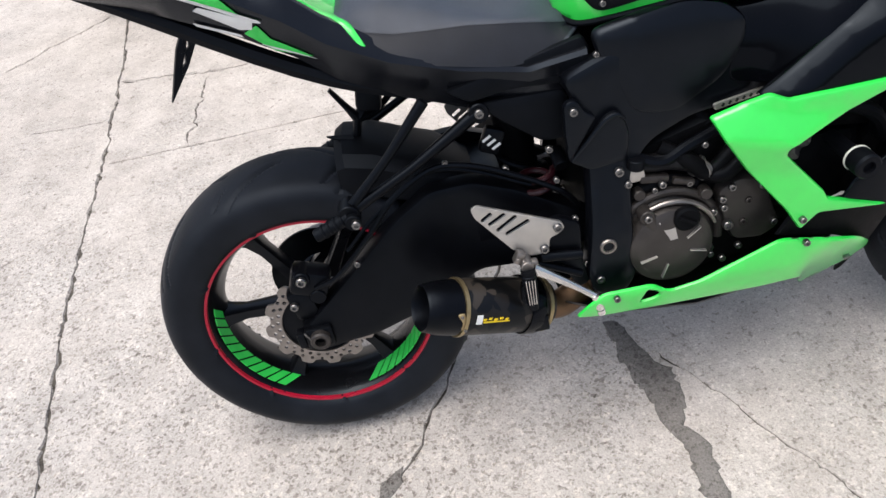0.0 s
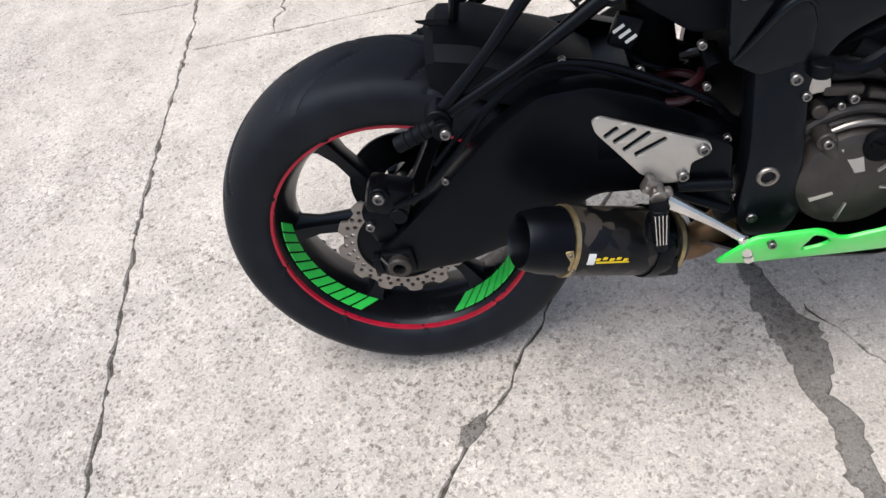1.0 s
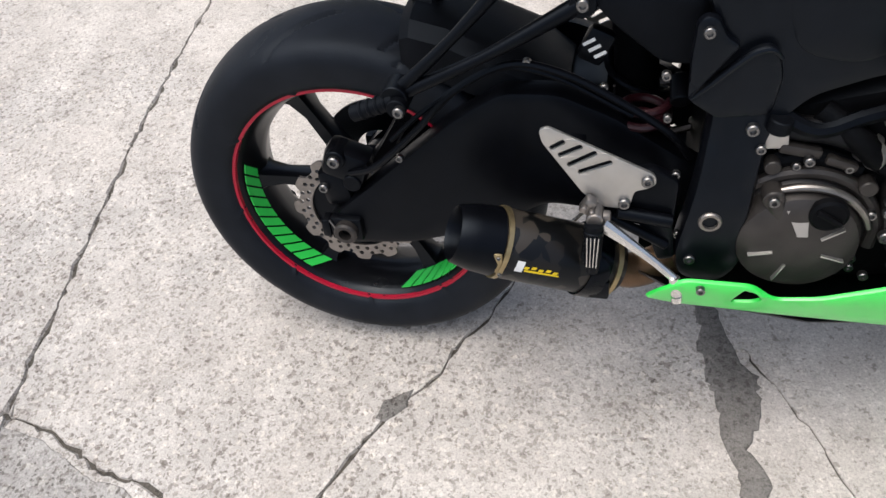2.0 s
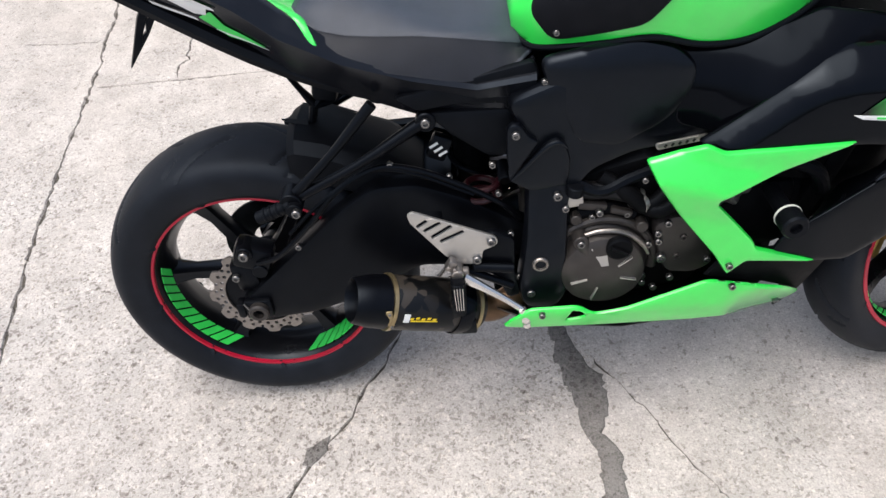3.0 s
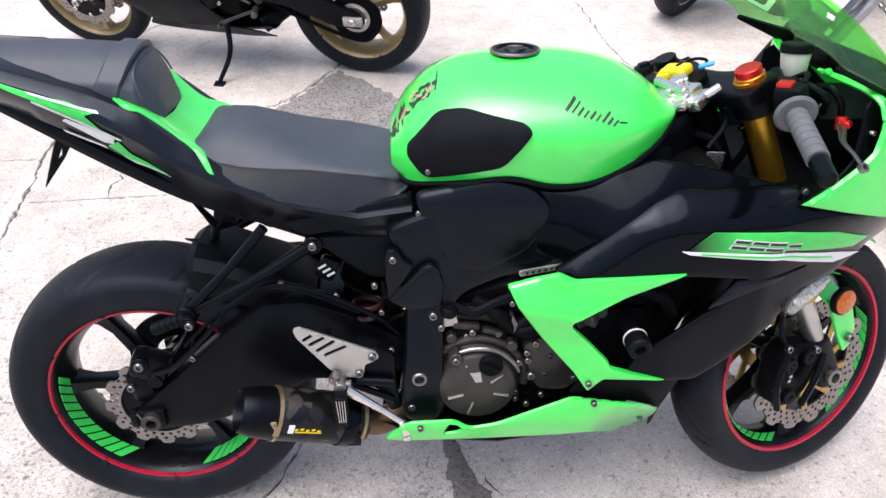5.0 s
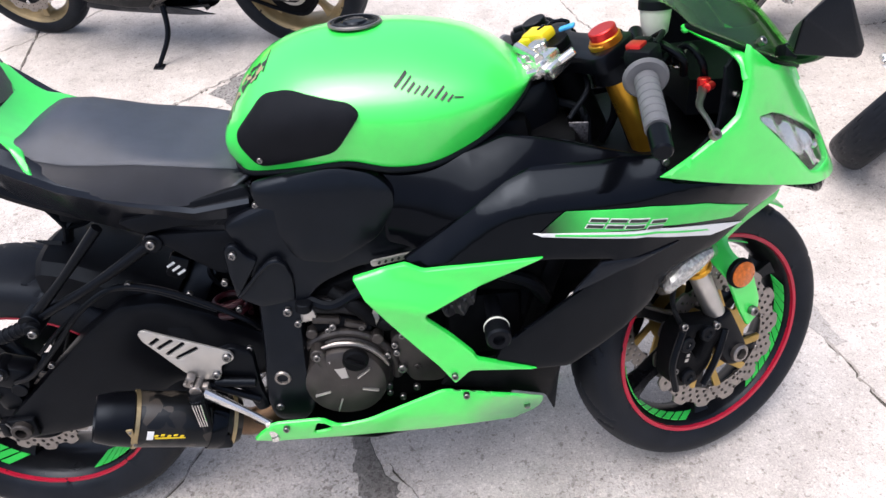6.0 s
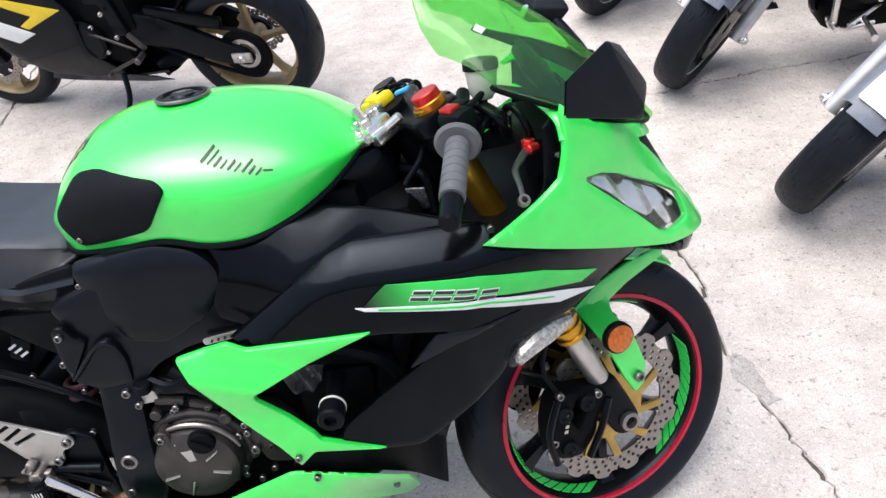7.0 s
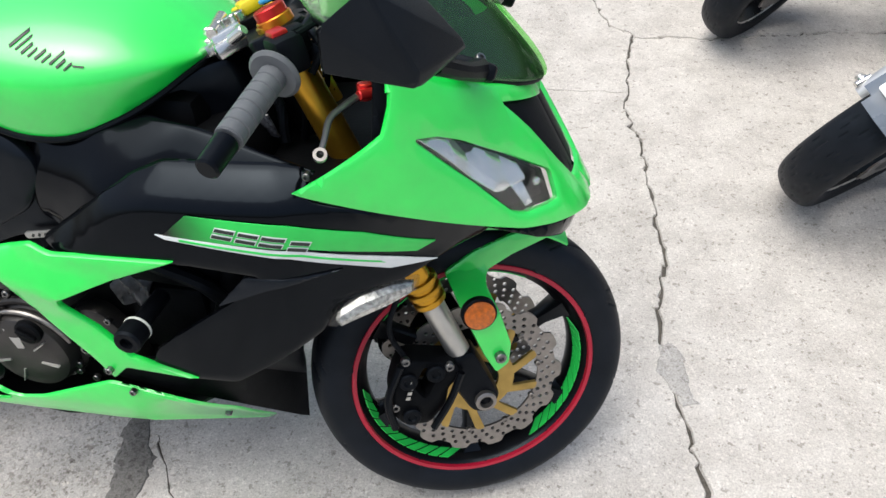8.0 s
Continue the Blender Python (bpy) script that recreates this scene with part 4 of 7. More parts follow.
for bar in ([(-0.060, 1.006), (0.046, 0.972), (0.050, 0.967), (-0.055, 1.001)], [(-0.055, 0.991), (0.072, 0.924), (0.075, 0.919), (0.060, 0.922), (-0.055, 0.986)], [(-0.021, 0.952), (-0.011, 0.957), (0.062, 0.923), (0.056, 0.909), (0.036, 0.911)], [(-0.032, 0.931), (0.034, 0.902), (0.038, 0.896), (-0.028, 0.923)], [(0.060, 0.882), (0.140, 0.848), (0.078, 0.870)]):
    both("tail_mark", rounded(bar, 0.002), lambda x, z: tail_y(x, z) + 0.0050, WHITE_DECAL, tail, "white plain bar", th=0.001, step=0.02, roll=0.0004)
part("number_plate_bracket", panel_mesh(rounded([(-0.072, 0.912), (-0.044, 0.905), (-0.088, 0.842), (-0.140, 0.782), (-0.100, 0.870)], 0.003), lambda a, b, h: Vector((a - h * 0.5, -0.006 + h, b)), th=0.008, step=0.03, holes=[[(-0.072, 0.893), (-0.085, 0.866), (-0.077, 0.872)], [(-0.088, 0.862), (-0.102, 0.838), (-0.092, 0.846)]], roll=0.001), BLACK_SATIN, tail, "thin dark hanging plate bracket")
stay = part("plate_light_stay", join(*[tube(line, width, 10, flat=0.55) for line, width in (([(0.128, -0.01, 0.752), (0.146, -0.01, 0.722), (0.163, -0.005, 0.690)], [0.007, 0.010, 0.017]), ([(0.163, -0.005, 0.690), (0.185, 0.0, 0.712), (0.205, 0.0, 0.755)], [0.017, 0.010, 0.008]), ([(0.163, -0.005, 0.690), (0.200, 0.01, 0.692), (0.250, 0.02, 0.730)], [0.017, 0.011, 0.008]), ([(0.165, -0.005, 0.694), (0.155, -0.005, 0.656)], [0.017, 0.014]))]), BLACK_MATT, tail, "dark Y-shaped stay under the tail")
part("undertail", box((0.194, 0, 0.735), (0.046, 0.08, 0.055), 0.010, (0, 10, 0)), BLACK_MATT, tail)


# fairing
def fair_y(x, z):
    """Half width of the side fairing: a crease at stripe height, drawn in towards the nose, the top and the belly."""
    y = 0.264 - 0.42 * max(0.0, z - 0.775) - 0.10 * max(0.0, 0.775 - z) * max(0.0, min(1.0, (x - 1.0) / 0.3))
    y -= 0.36 * max(0.0, x - 1.06) ** 2 + 0.9 * max(0.0, x - 1.32) ** 2
    y -= 0.55 * max(0.0, 0.83 - x) ** 1.6 * max(0.0, z - 0.52) / 0.16
    y -= 0.35 * max(0.0, 0.37 - z)
    y -= 0.22 * max(0.0, x - 1.16) * min(1.0, max(0.0, (0.80 - z) / 0.12))
    return y


EDGE_X, EDGE_Z = (0.786, 0.858, 0.911, 0.955, 0.997, 1.205, 1.43), (0.688, 0.737, 0.780, 0.808, 0.823, 0.826, 0.761)


def fair_top(x, z):
    """The side fairing with its bevelled upper edge."""
    k = z - float(np.interp(x, EDGE_X, EDGE_Z)) + 0.034
    return fair_y(x, z) - 0.42 * (k + math.sqrt(k * k + 0.00022)) * max(0.0, min(1.0, (1.26 - x) / 0.10))


both("side_fairing", rounded([(0.786, 0.688), (0.858, 0.739), (0.911, 0.780), (0.955, 0.808), (0.997, 0.823), (1.205, 0.826), (1.215, 0.795), (1.429, 0.761), (1.462, 0.738), (1.437, 0.700), (1.377, 0.669), (1.322, 0.634), (1.288, 0.628), (1.231, 0.607), (1.205, 0.556), (1.118, 0.490), (1.060, 0.452), (0.918, 0.466), (0.941, 0.516), (0.975, 0.544), (1.082, 0.622), (1.131, 0.668), (1.031, 0.681), (0.821, 0.683)], 0.012), fair_top, FAIRING_BLACK, bike, "black side fairing", th=0.006, step=0.014, roll=0.007)
both("fairing_blade", rounded([(0.705, 0.678), (0.793, 0.703), (0.821, 0.689), (1.014, 0.692), (0.879, 0.638), (0.82, 0.613), (0.818, 0.602), (0.831, 0.586), (0.892, 0.514), (0.898, 0.5), (1.003, 0.464), (0.885, 0.475), (0.857, 0.448), (0.831, 0.491), (0.763, 0.579), (0.724, 0.64)], 0.006), lambda x, z: fair_y(x, z) + 0.008 + 0.016 * max(0.0, 1 - abs(z - 0.625 + 0.25 * (x - 0.80)) / 0.055), GREEN, bike, "green V-shaped fairing blade", th=0.010, step=0.012, roll=0.005)
def ruled(low, top, side):
    """A sheet stretched between two bent lines, the right one mirrored to either side."""
    def at(line, a):
        k = min(2, int(max(0.0, a) * 3))
        return Vector(line[k]).lerp(Vector(line[k + 1]), a * 3 - k)

    def place(a, b, h):
        p = at(low, a).lerp(at(top, a), b)
        return Vector((p.x - 0.4 * h, side * (p.y - h), p.z))

    return place


def tucked(side, out):
    """The fairing's foot: drawn in and down towards the belly keel at the front."""
    def place(a, b, h):
        d = min(0.20, 3.3 * max(0.0, 0.398 - b)) * max(0.0, min(1.0, (a - 0.88) / 0.13))
        return Vector((a - 0.05 * d, side * (fair_y(a, b) + out - d - h), b - 1.0 * d))

    return place


for s in (-1, 1):
    chin = ruled([(0.834, 0.243, 0.424), (0.93, 0.240, 0.402), (1.028, 0.200, 0.340), (1.075, 0.050, 0.150)], [(0.853, 0.247, 0.460), (0.93, 0.244, 0.478), (1.06, 0.236, 0.474), (1.085, 0.050, 0.280)], s)
    part("fairing_chin", panel_mesh([(0, 0), (1, 0), (1, 1), (0, 1)], chin, th=0.006, step=0.08, roll=0.003), ENGINE_DARK, bike, "black fairing chin drawn in under the bike")
    liner = ruled([(1.030, 0.225, 0.440), (1.085, 0.050, 0.275), (1.096, 0.070, 0.330), (1.105, 0.100, 0.430)], [(1.060, 0.234, 0.468), (1.110, 0.228, 0.495), (1.150, 0.224, 0.525), (1.200, 0.214, 0.572)], s)
    part("fairing_liner", panel_mesh([(0, 0), (1, 0), (1, 1), (0, 1)], liner, th=0.004, step=0.08, roll=0.002), BLACK_MATT, bike, "black inner wall of the fairing")
    part("belly_pan", panel_mesh(rounded([(0.475, 0.332), (0.495, 0.359), (0.524, 0.384), (0.613, 0.384), (0.643, 0.36), (0.697, 0.372), (0.834, 0.426), (1.028, 0.386), (1.033, 0.353), (1.0, 0.329), (0.813, 0.315), (0.642, 0.317), (0.516, 0.323)], 0.012), tucked(s, -0.004), th=0.006, step=0.018, holes=[rounded([(0.591, 0.343), (0.603, 0.375), (0.628, 0.357), (0.617, 0.348)], 0.006)], roll=0.006), GREEN, bike, "green belly pan")
secs = []
for x, w, zb in ((0.47, 0.20, 0.30), (0.55, 0.225, 0.275), (0.70, 0.232, 0.262), (0.90, 0.215, 0.272), (1.0, 0.14, 0.290), (1.03, 0.11, 0.300)):
    secs.append([Vector((x, w * math.cos(t), zb + 0.04 * (1 - abs(math.sin(t))))) for t in (math.pi * i / 12 for i in range(13))])
part("belly_floor", loft(secs, cap=False, closed=False), BLACK_SATIN, bike)
# strip along the stripe line
both("stripe_decal", rounded([(1.046, 0.770), (1.18, 0.761), (1.28, 0.743), (1.370, 0.708), (1.343, 0.690), (1.201, 0.719), (1.006, 0.735)], 0.003), lambda x, z: fair_y(x, z) + 0.002, FADE_GREEN, bike, "green fairing stripe", th=0.0012, step=0.025, roll=0.0005)
both("stripe_decal", rounded([(0.995, 0.737), (1.093, 0.727), (1.196, 0.716), (1.30, 0.689), (1.370, 0.667), (1.305, 0.664), (1.18, 0.704), (1.01, 0.729)], 0.002), lambda x, z: fair_y(x, z) + 0.0028, WHITE_DECAL, bike, "white pointed fairing stripe", th=0.0012, step=0.025, roll=0.0005)
both("stripe_decal", [(1.030, 0.7315), (1.196, 0.7105), (1.30, 0.680), (1.30, 0.6765), (1.196, 0.7070), (1.030, 0.7285)], lambda x, z: fair_y(x, z) + 0.0042, GREEN_DECAL, bike, th=0.0008, step=0.03, roll=0.0003)
for x, wide in ((1.095, 0.026), (1.127, 0.026), (1.160, 0.030), (1.194, 0.024)):
    z = 0.7445 - 0.16 * (x - 1.095) - 0.5 * max(0.0, x - 1.16) ** 1.5
    for grow, lift, m, cuts in ((0.0013, 0.0036, WHITE_DECAL, (-1, 1)), (0.0, 0.0048, DARK_DECAL, (-1, 1))):
        for c in cuts:
            lo, hi = (z + 0.0028 - grow, z + 0.0075 + grow) if c > 0 else (z - 0.0075 - grow, z - 0.0028 + grow)
            edge = [(x + u * (wide / 2 + grow) + 0.55 * (q - z), q - 0.16 * u * wide / 2) for u, q in ((-1, lo), (1, lo), (1, hi), (-1, hi))]
            both("stripe_lettering", edge, lambda a, b: fair_y(a, b) + lift, m, bike, th=0.001, step=0.02, roll=0.0003)
for at in ((0.857, 0.471), (0.875, 0.413), (0.547, 0.373), (1.208, 0.819)):
    for s in (-1, 1):
        bolt(bike, (at[0], s * (fair_top(*at) + (0.012 if abs(at[0] - 0.86) < 0.01 and at[1] > 0.43 else 0.0)), at[1]), 0.006, (0, s, 0))
for s in (-1, 1):
    bolt(bike, tucked(s, -0.001)(0.996, 0.376, 0.0), 0.006, (0, s, -0.5))
# graphite in place of fairing black paints in the facet's lit grey
both("fairing_facet", rounded([(1.060, 0.614), (1.108, 0.667), (1.187, 0.668), (1.245, 0.675), (1.140, 0.648)], 0.004), lambda x, z: fair_y(x, z) + 0.004 - 0.16 * max(0.0, z - 0.617 - 0.40 * (x - 1.071)), TAIL_GREY, bike, "upturned facet of the black fairing duct, its lit grey put into the paint", th=0.006, step=0.015, roll=0.002)
# inner fairing beside the tank
both("inner_fairing", rounded([(0.762, 0.832), (0.762, 0.700), (0.836, 0.690), (0.930, 0.735), (1.02, 0.800), (1.19, 0.805), (1.217, 0.812), (1.13, 0.831), (1.019, 0.857), (0.964, 0.863), (0.915, 0.849), (0.861, 0.838), (0.803, 0.834)], 0.012), lambda x, z: 0.228 - 5.0 * max(0.0, z - 0.745) ** 2 - 0.30 * max(0, 0.9 - x) + 0.012 * math.exp(-(((x - 0.93 - 0.9 * (z - 0.78)) / 0.05) ** 2)), INNER_BLACK, bike, "black inner fairing beside the tank", th=0.006, step=0.02, roll=0.003)
both("frame_cover", rounded([(0.55, 0.817), (0.631, 0.835), (0.697, 0.842), (0.757, 0.827), (0.787, 0.796), (0.786, 0.762), (0.753, 0.709), (0.676, 0.665), (0.611, 0.677), (0.574, 0.738)], 0.02), lambda x, z: 0.192 - 0.25 * max(0, z - 0.80) - 0.2 * max(0, 0.62 - x), FRAME_BLACK, bike, "black grained frame cover", th=0.014, step=0.03, roll=0.010)
both("main_frame", rounded([(0.496, 0.755), (0.516, 0.715), (0.525, 0.658), (0.529, 0.602), (0.524, 0.508), (0.508, 0.39), (0.519, 0.346), (0.575, 0.338), (0.601, 0.376), (0.596, 0.46), (0.601, 0.577), (0.639, 0.621), (0.71, 0.652), (0.829, 0.66), (1.003, 0.742), (1.081, 0.85), (1.059, 0.919), (0.96, 0.888), (0.825, 0.791), (0.691, 0.762), (0.595, 0.791)], 0.022), lambda x, z: 0.186 + 0.20 * max(0.0, min(0.15, 0.62 - z)) - 0.45 * max(0, x - 0.80), FRAME_BLACK, bike, "black cast frame spar", th=0.035, step=0.03, roll=0.012)
both("pivot_plate", rounded([(0.497, 0.716), (0.506, 0.724), (0.519, 0.722), (0.532, 0.700), (0.548, 0.690), (0.500, 0.616), (0.496, 0.668)], 0.006), lambda x, z: 0.197, FRAME_BLACK, bike, "black three-cornered frame gusset", th=0.012, step=0.02, roll=0.004)
both("frame_casting", rounded([(0.500, 0.615), (0.526, 0.644), (0.552, 0.676), (0.566, 0.688), (0.581, 0.691), (0.592, 0.678), (0.600, 0.650), (0.597, 0.600), (0.535, 0.592)], 0.007), lambda x, z: 0.193 + 0.05 * max(0.0, min(0.11, z - 0.600)), FRAME_BLACK, bike, "black frame casting with a raised rim", th=0.016, step=0.015, roll=0.006)
for s in (-1, 1):
    part("casting_rim", tube([(0.503, s * 0.196, 0.620), (0.526, s * 0.1985, 0.646), (0.552, s * 0.200, 0.675), (0.567, s * 0.200, 0.686), (0.581, s * 0.200, 0.688), (0.593, s * 0.199, 0.677)], [0.002, 0.0035, 0.004, 0.004, 0.0035, 0.002], 8), FRAME_BLACK, bike)
both("side_cover", rounded([(0.358, 0.736), (0.423, 0.745), (0.513, 0.738), (0.556, 0.781), (0.545, 0.809), (0.411, 0.781), (0.321, 0.762)], 0.01), lambda x, z: 0.155, BLACK_MATT, bike, th=0.012, step=0.03)
both("side_cover", rounded([(0.363, 0.732), (0.514, 0.728), (0.528, 0.639), (0.468, 0.639), (0.407, 0.687)], 0.015), lambda x, z: 0.150, BLACK_MATT, bike, "black plastic side cover", th=0.020, step=0.03, roll=0.008)
both("frame_badge", rounded([(0.735, 0.661), (0.732, 0.672), (0.814, 0.685), (0.818, 0.675)], 0.005), lambda x, z: 0.201, ALU, bike, "small silver badge", th=0.004, step=0.02, roll=0.001)
marks("frame_badge_bars", bike, [(0.748 + 0.011 * i, 0.6685 + 0.0018 * i, 0.006, 0.004, 60) for i in range(6)], lambda x, z: 0.201, DARK_DECAL, sides=(-1, 1))
for at, yy, r in (((0.511, 0.707), 0.200, 0.011), ((0.369, 0.718), 0.158, 0.013), ((0.474, 0.631), 0.16, 0.010), ((0.483, 0.565), 0.15, 0.009), ((0.499, 0.513), 0.20, 0.009), ((0.512, 0.415), 0.20, 0.009), ((0.532, 0.385), 0.215, 0.012), ((0.559, 0.781), 0.172, 0.008)):
    for s in (-1, 1):
        bolt(bike, (at[0], s * yy, at[1]), r * 0.62, (0, s, 0))
for s in (-1, 1):
    part("pivot_nut", lathe([(-0.01, 0.015), (0.004, 0.015), (0.006, 0.0135), (0.006, 0.010), (-0.002, 0.009), (-0.002, 0.0001)], 24), STEEL, bike, xf=Matrix.Translation((0.549, s * 0.214, 0.453)) @ Matrix.Rotation(radians(180 if s < 0 else 0), 4, "X"))

# nose: an upright bow, drawn back with height
def bow_tip(z):
    return 1.585 - 0.55 * max(0.0, z - 0.70) - 0.3 * max(0.0, 0.70 - z)


def bow(side):
    def place(a, b, h):
        t = a * math.pi / 2
        reach = bow_tip(b) - 1.15
        nx, ny = math.sin(t), math.cos(t)
        y = 0.257 * max(0.0, math.cos(t)) ** 0.85 if a <= 1 else -0.257 * abs(math.cos(t)) ** 0.85
        return Vector((1.15 + reach * math.sin(t) - h * nx, side * (y - h * ny), b))

    return place


NOSE = [(0.075, 0.806), (0.20, 0.846), (0.325, 0.884), (0.370, 0.920), (0.400, 0.953), (0.410, 0.972), (0.433, 0.985), (0.54, 0.945), (0.71, 0.918), (1.0, 0.888), (1.0, 0.855), (0.735, 0.888), (0.80, 0.845), (0.865, 0.785), (0.92, 0.745), (1.0, 0.740), (1.0, 0.690), (0.82, 0.704), (0.70, 0.712), (0.60, 0.721), (0.32, 0.767)]
LAMP = [(0.403, 0.873), (0.470, 0.872), (0.535, 0.860), (0.656, 0.826), (0.795, 0.780), (0.765, 0.742), (0.630, 0.743), (0.592, 0.750), (0.517, 0.804)]
for s in (-1, 1):
    nose = part("nose_cowl", panel_mesh(NOSE, bow(s), th=0.008, step=0.03, holes=[rounded(LAMP, 0.01)], roll=0.006), GREEN, bike, "green nose cowl")
    lamp = part("headlight", panel_mesh(rounded(LAMP, 0.01), bow(s), th=0.003, step=0.03, roll=0.004), CLEAR, bike, "clear narrow headlight lens")
    lamp.visible_shadow = False
    far = bow(s)
    inner = part("headlight_bowl", panel_mesh([(0.60 + (a - 0.60) * 1.10, 0.805 + (b - 0.805) * 1.18) for a, b in LAMP], lambda a, b, h: far(a, b, h + 0.021 + 0.010 * max(0.0, 1.0 - abs(a - 0.70) / 0.08)), th=0.003, step=0.02, roll=0.002), BLACK_GLOSS, lamp)
    part("reflector_strip", panel_mesh(rounded([(0.415, 0.870), (0.470, 0.869), (0.535, 0.857), (0.655, 0.821), (0.690, 0.806), (0.682, 0.786), (0.60, 0.778), (0.565, 0.782), (0.525, 0.803), (0.47, 0.842)], 0.004), lambda a, b, h: far(a, b, h + 0.003 + min(0.015, 0.30 * max(0.0, b - 0.79 - 0.4 * max(0.0, 0.57 - a))) + 0.014 * abs(((a - 0.40) * 8.5 - (b - 0.8) * 7) % 1.0 - 0.5)), th=0.002, step=0.008, roll=0.002), LAMP_CHROME, lamp, "bright chrome reflector", smooth=15)
    part("reflector_fin", panel_mesh(rounded([(0.625, 0.782), (0.672, 0.784), (0.668, 0.752), (0.640, 0.750)], 0.003), lambda a, b, h: far(a, b, h + 0.004 + 0.10 * max(0.0, b - 0.755)), th=0.002, step=0.02, roll=0.001), LAMP_CHROME, lamp)
    bulb = far(0.735, 0.772, 0.012)
    part("bulb_tip", lathe([(0.0, 0.0001), (0.0, 0.006), (-0.004, 0.005), (-0.006, 0.0001)], 14), LAMP_CHROME, lamp, xf=Matrix.Translation(bulb) @ Matrix.Rotation(radians(0 if s < 0 else 180), 4, "X"))
    part("cowl_rim", tube([(1.324, s * 0.212, 0.935), (1.322, s * 0.196, 0.957), (1.307, s * 0.165, 0.972), (1.288, s * 0.113, 0.977), (1.271, s * 0.072, 0.981)], [0.008, 0.010, 0.010, 0.009, 0.006], 12, flat=0.6), GREEN, nose, "green rim of the cockpit opening")
    part("nose_intake", panel_mesh(rounded([(0.74, 0.885), (0.80, 0.846), (0.865, 0.786), (0.92, 0.747), (1.0, 0.742), (1.0, 0.853)], 0.003), lambda a, b, h: far(a, b, h + 0.010), th=0.006, step=0.03, roll=0.003), BLACK_MATT, bike, "black intake duct in the nose")
    part("nose_lower", panel_mesh([(0.46, 0.742), (0.60, 0.719), (0.72, 0.709), (1.0, 0.689), (1.0, 0.655), (0.80, 0.668), (0.66, 0.692)], lambda a, b, h: far(a, b, h + 0.012), th=0.006, step=0.03, roll=0.004), BLACK_GLOSS, bike)
    # cockpit side walls
    part("cockpit_liner", panel_mesh([(0.09, 0.790), (0.20, 0.822), (0.30, 0.862), (0.345, 0.915), (0.375, 0.950), (0.44, 0.965), (0.60, 0.930), (0.80, 0.83), (0.60, 0.740), (0.30, 0.750)], lambda a, b, h: far(a, b, h + 0.032), th=0.004, step=0.03, roll=0.002), BLACK_MATT, bike, "black cockpit liner")
    bolt(bike, (1.317, s * 0.194, 0.907), 0.005, (-0.5, -s * 0.8, 0), ALU_BRIGHT)
part("instrument_panel", box((1.315, 0, 0.985), (0.03, 0.14, 0.075), 0.012, (0, -40, 0)), BLACK_MATT, bike, "black instrument panel")
part("cockpit_stay", loft([[Vector((x, y, z)) for y, z in ((-w, 0.84), (-w, 0.90), (0, 0.93), (w, 0.90), (w, 0.84))] for x, w in ((1.28, 0.10), (1.40, 0.11), (1.46, 0.06))]), BLACK_MATT, bike)


# screen
def screen_place(a, b, h):
    """a runs across from -1 to 1, b from the front base (0) to the trailing edge (1)."""
    b, e = min(1.0, max(0.0, b)), min(1.0, abs(a))
    sw = math.sin(max(-1.0, min(1.0, a)) * math.pi / 2)
    lo = Vector((1.505 - 0.27 * e**1.6, 0.205 * sw, 0.888 + 0.135 * e**1.5))
    hi = Vector((1.125 + 0.03 * e * e, 0.165 * sw, 1.175 - 0.115 * e**2.2))
    p = lo.lerp(hi, b) + Vector((0.016, 0, 0.034)) * math.sin(math.pi * b) * (1 - 0.7 * e)
    return p + Vector((-0.5 * h, -0.6 * h * sw, -0.8 * h))


scr = part("windscreen", panel_mesh(rounded([(-1, 0), (1, 0), (1, 0.55), (0.96, 0.92), (0.82, 1.0), (0.4, 0.985), (-0.4, 0.985), (-0.82, 1.0), (-0.96, 0.92), (-1, 0.55)], 0.05, 4), screen_place, th=0.003, step=0.08, roll=0.004), SCREEN_GREEN, bike, "green tinted clear windscreen", smooth=60)
scr.visible_shadow = False
part("windscreen_mark", panel_mesh([(0.62, 0.64), (0.69, 0.64), (0.69, 0.69), (0.62, 0.69)], lambda a, b, h: screen_place(-a, b, h - 0.002), th=0.001, step=0.1, roll=0.0005), MILKY, scr, "small pale plain bar")
part("dash_cover", panel_mesh(rounded([(-1.0, 0.0), (1.0, 0.0), (0.98, 0.15), (0.60, 0.22), (0.30, 0.25), (-0.30, 0.25), (-0.60, 0.22), (-0.98, 0.15)], 0.05, 4), lambda a, b, h: screen_place(a, b, h + 0.008), th=0.004, step=0.08, roll=0.003), BLACK_MATT, bike, "black cover under the windscreen")
for a in (-0.66, -0.42, 0.42, 0.66):
    bolt(bike, screen_place(a, 0.07, -0.003), 0.007, (0.5, a * 0.8, 0.6))

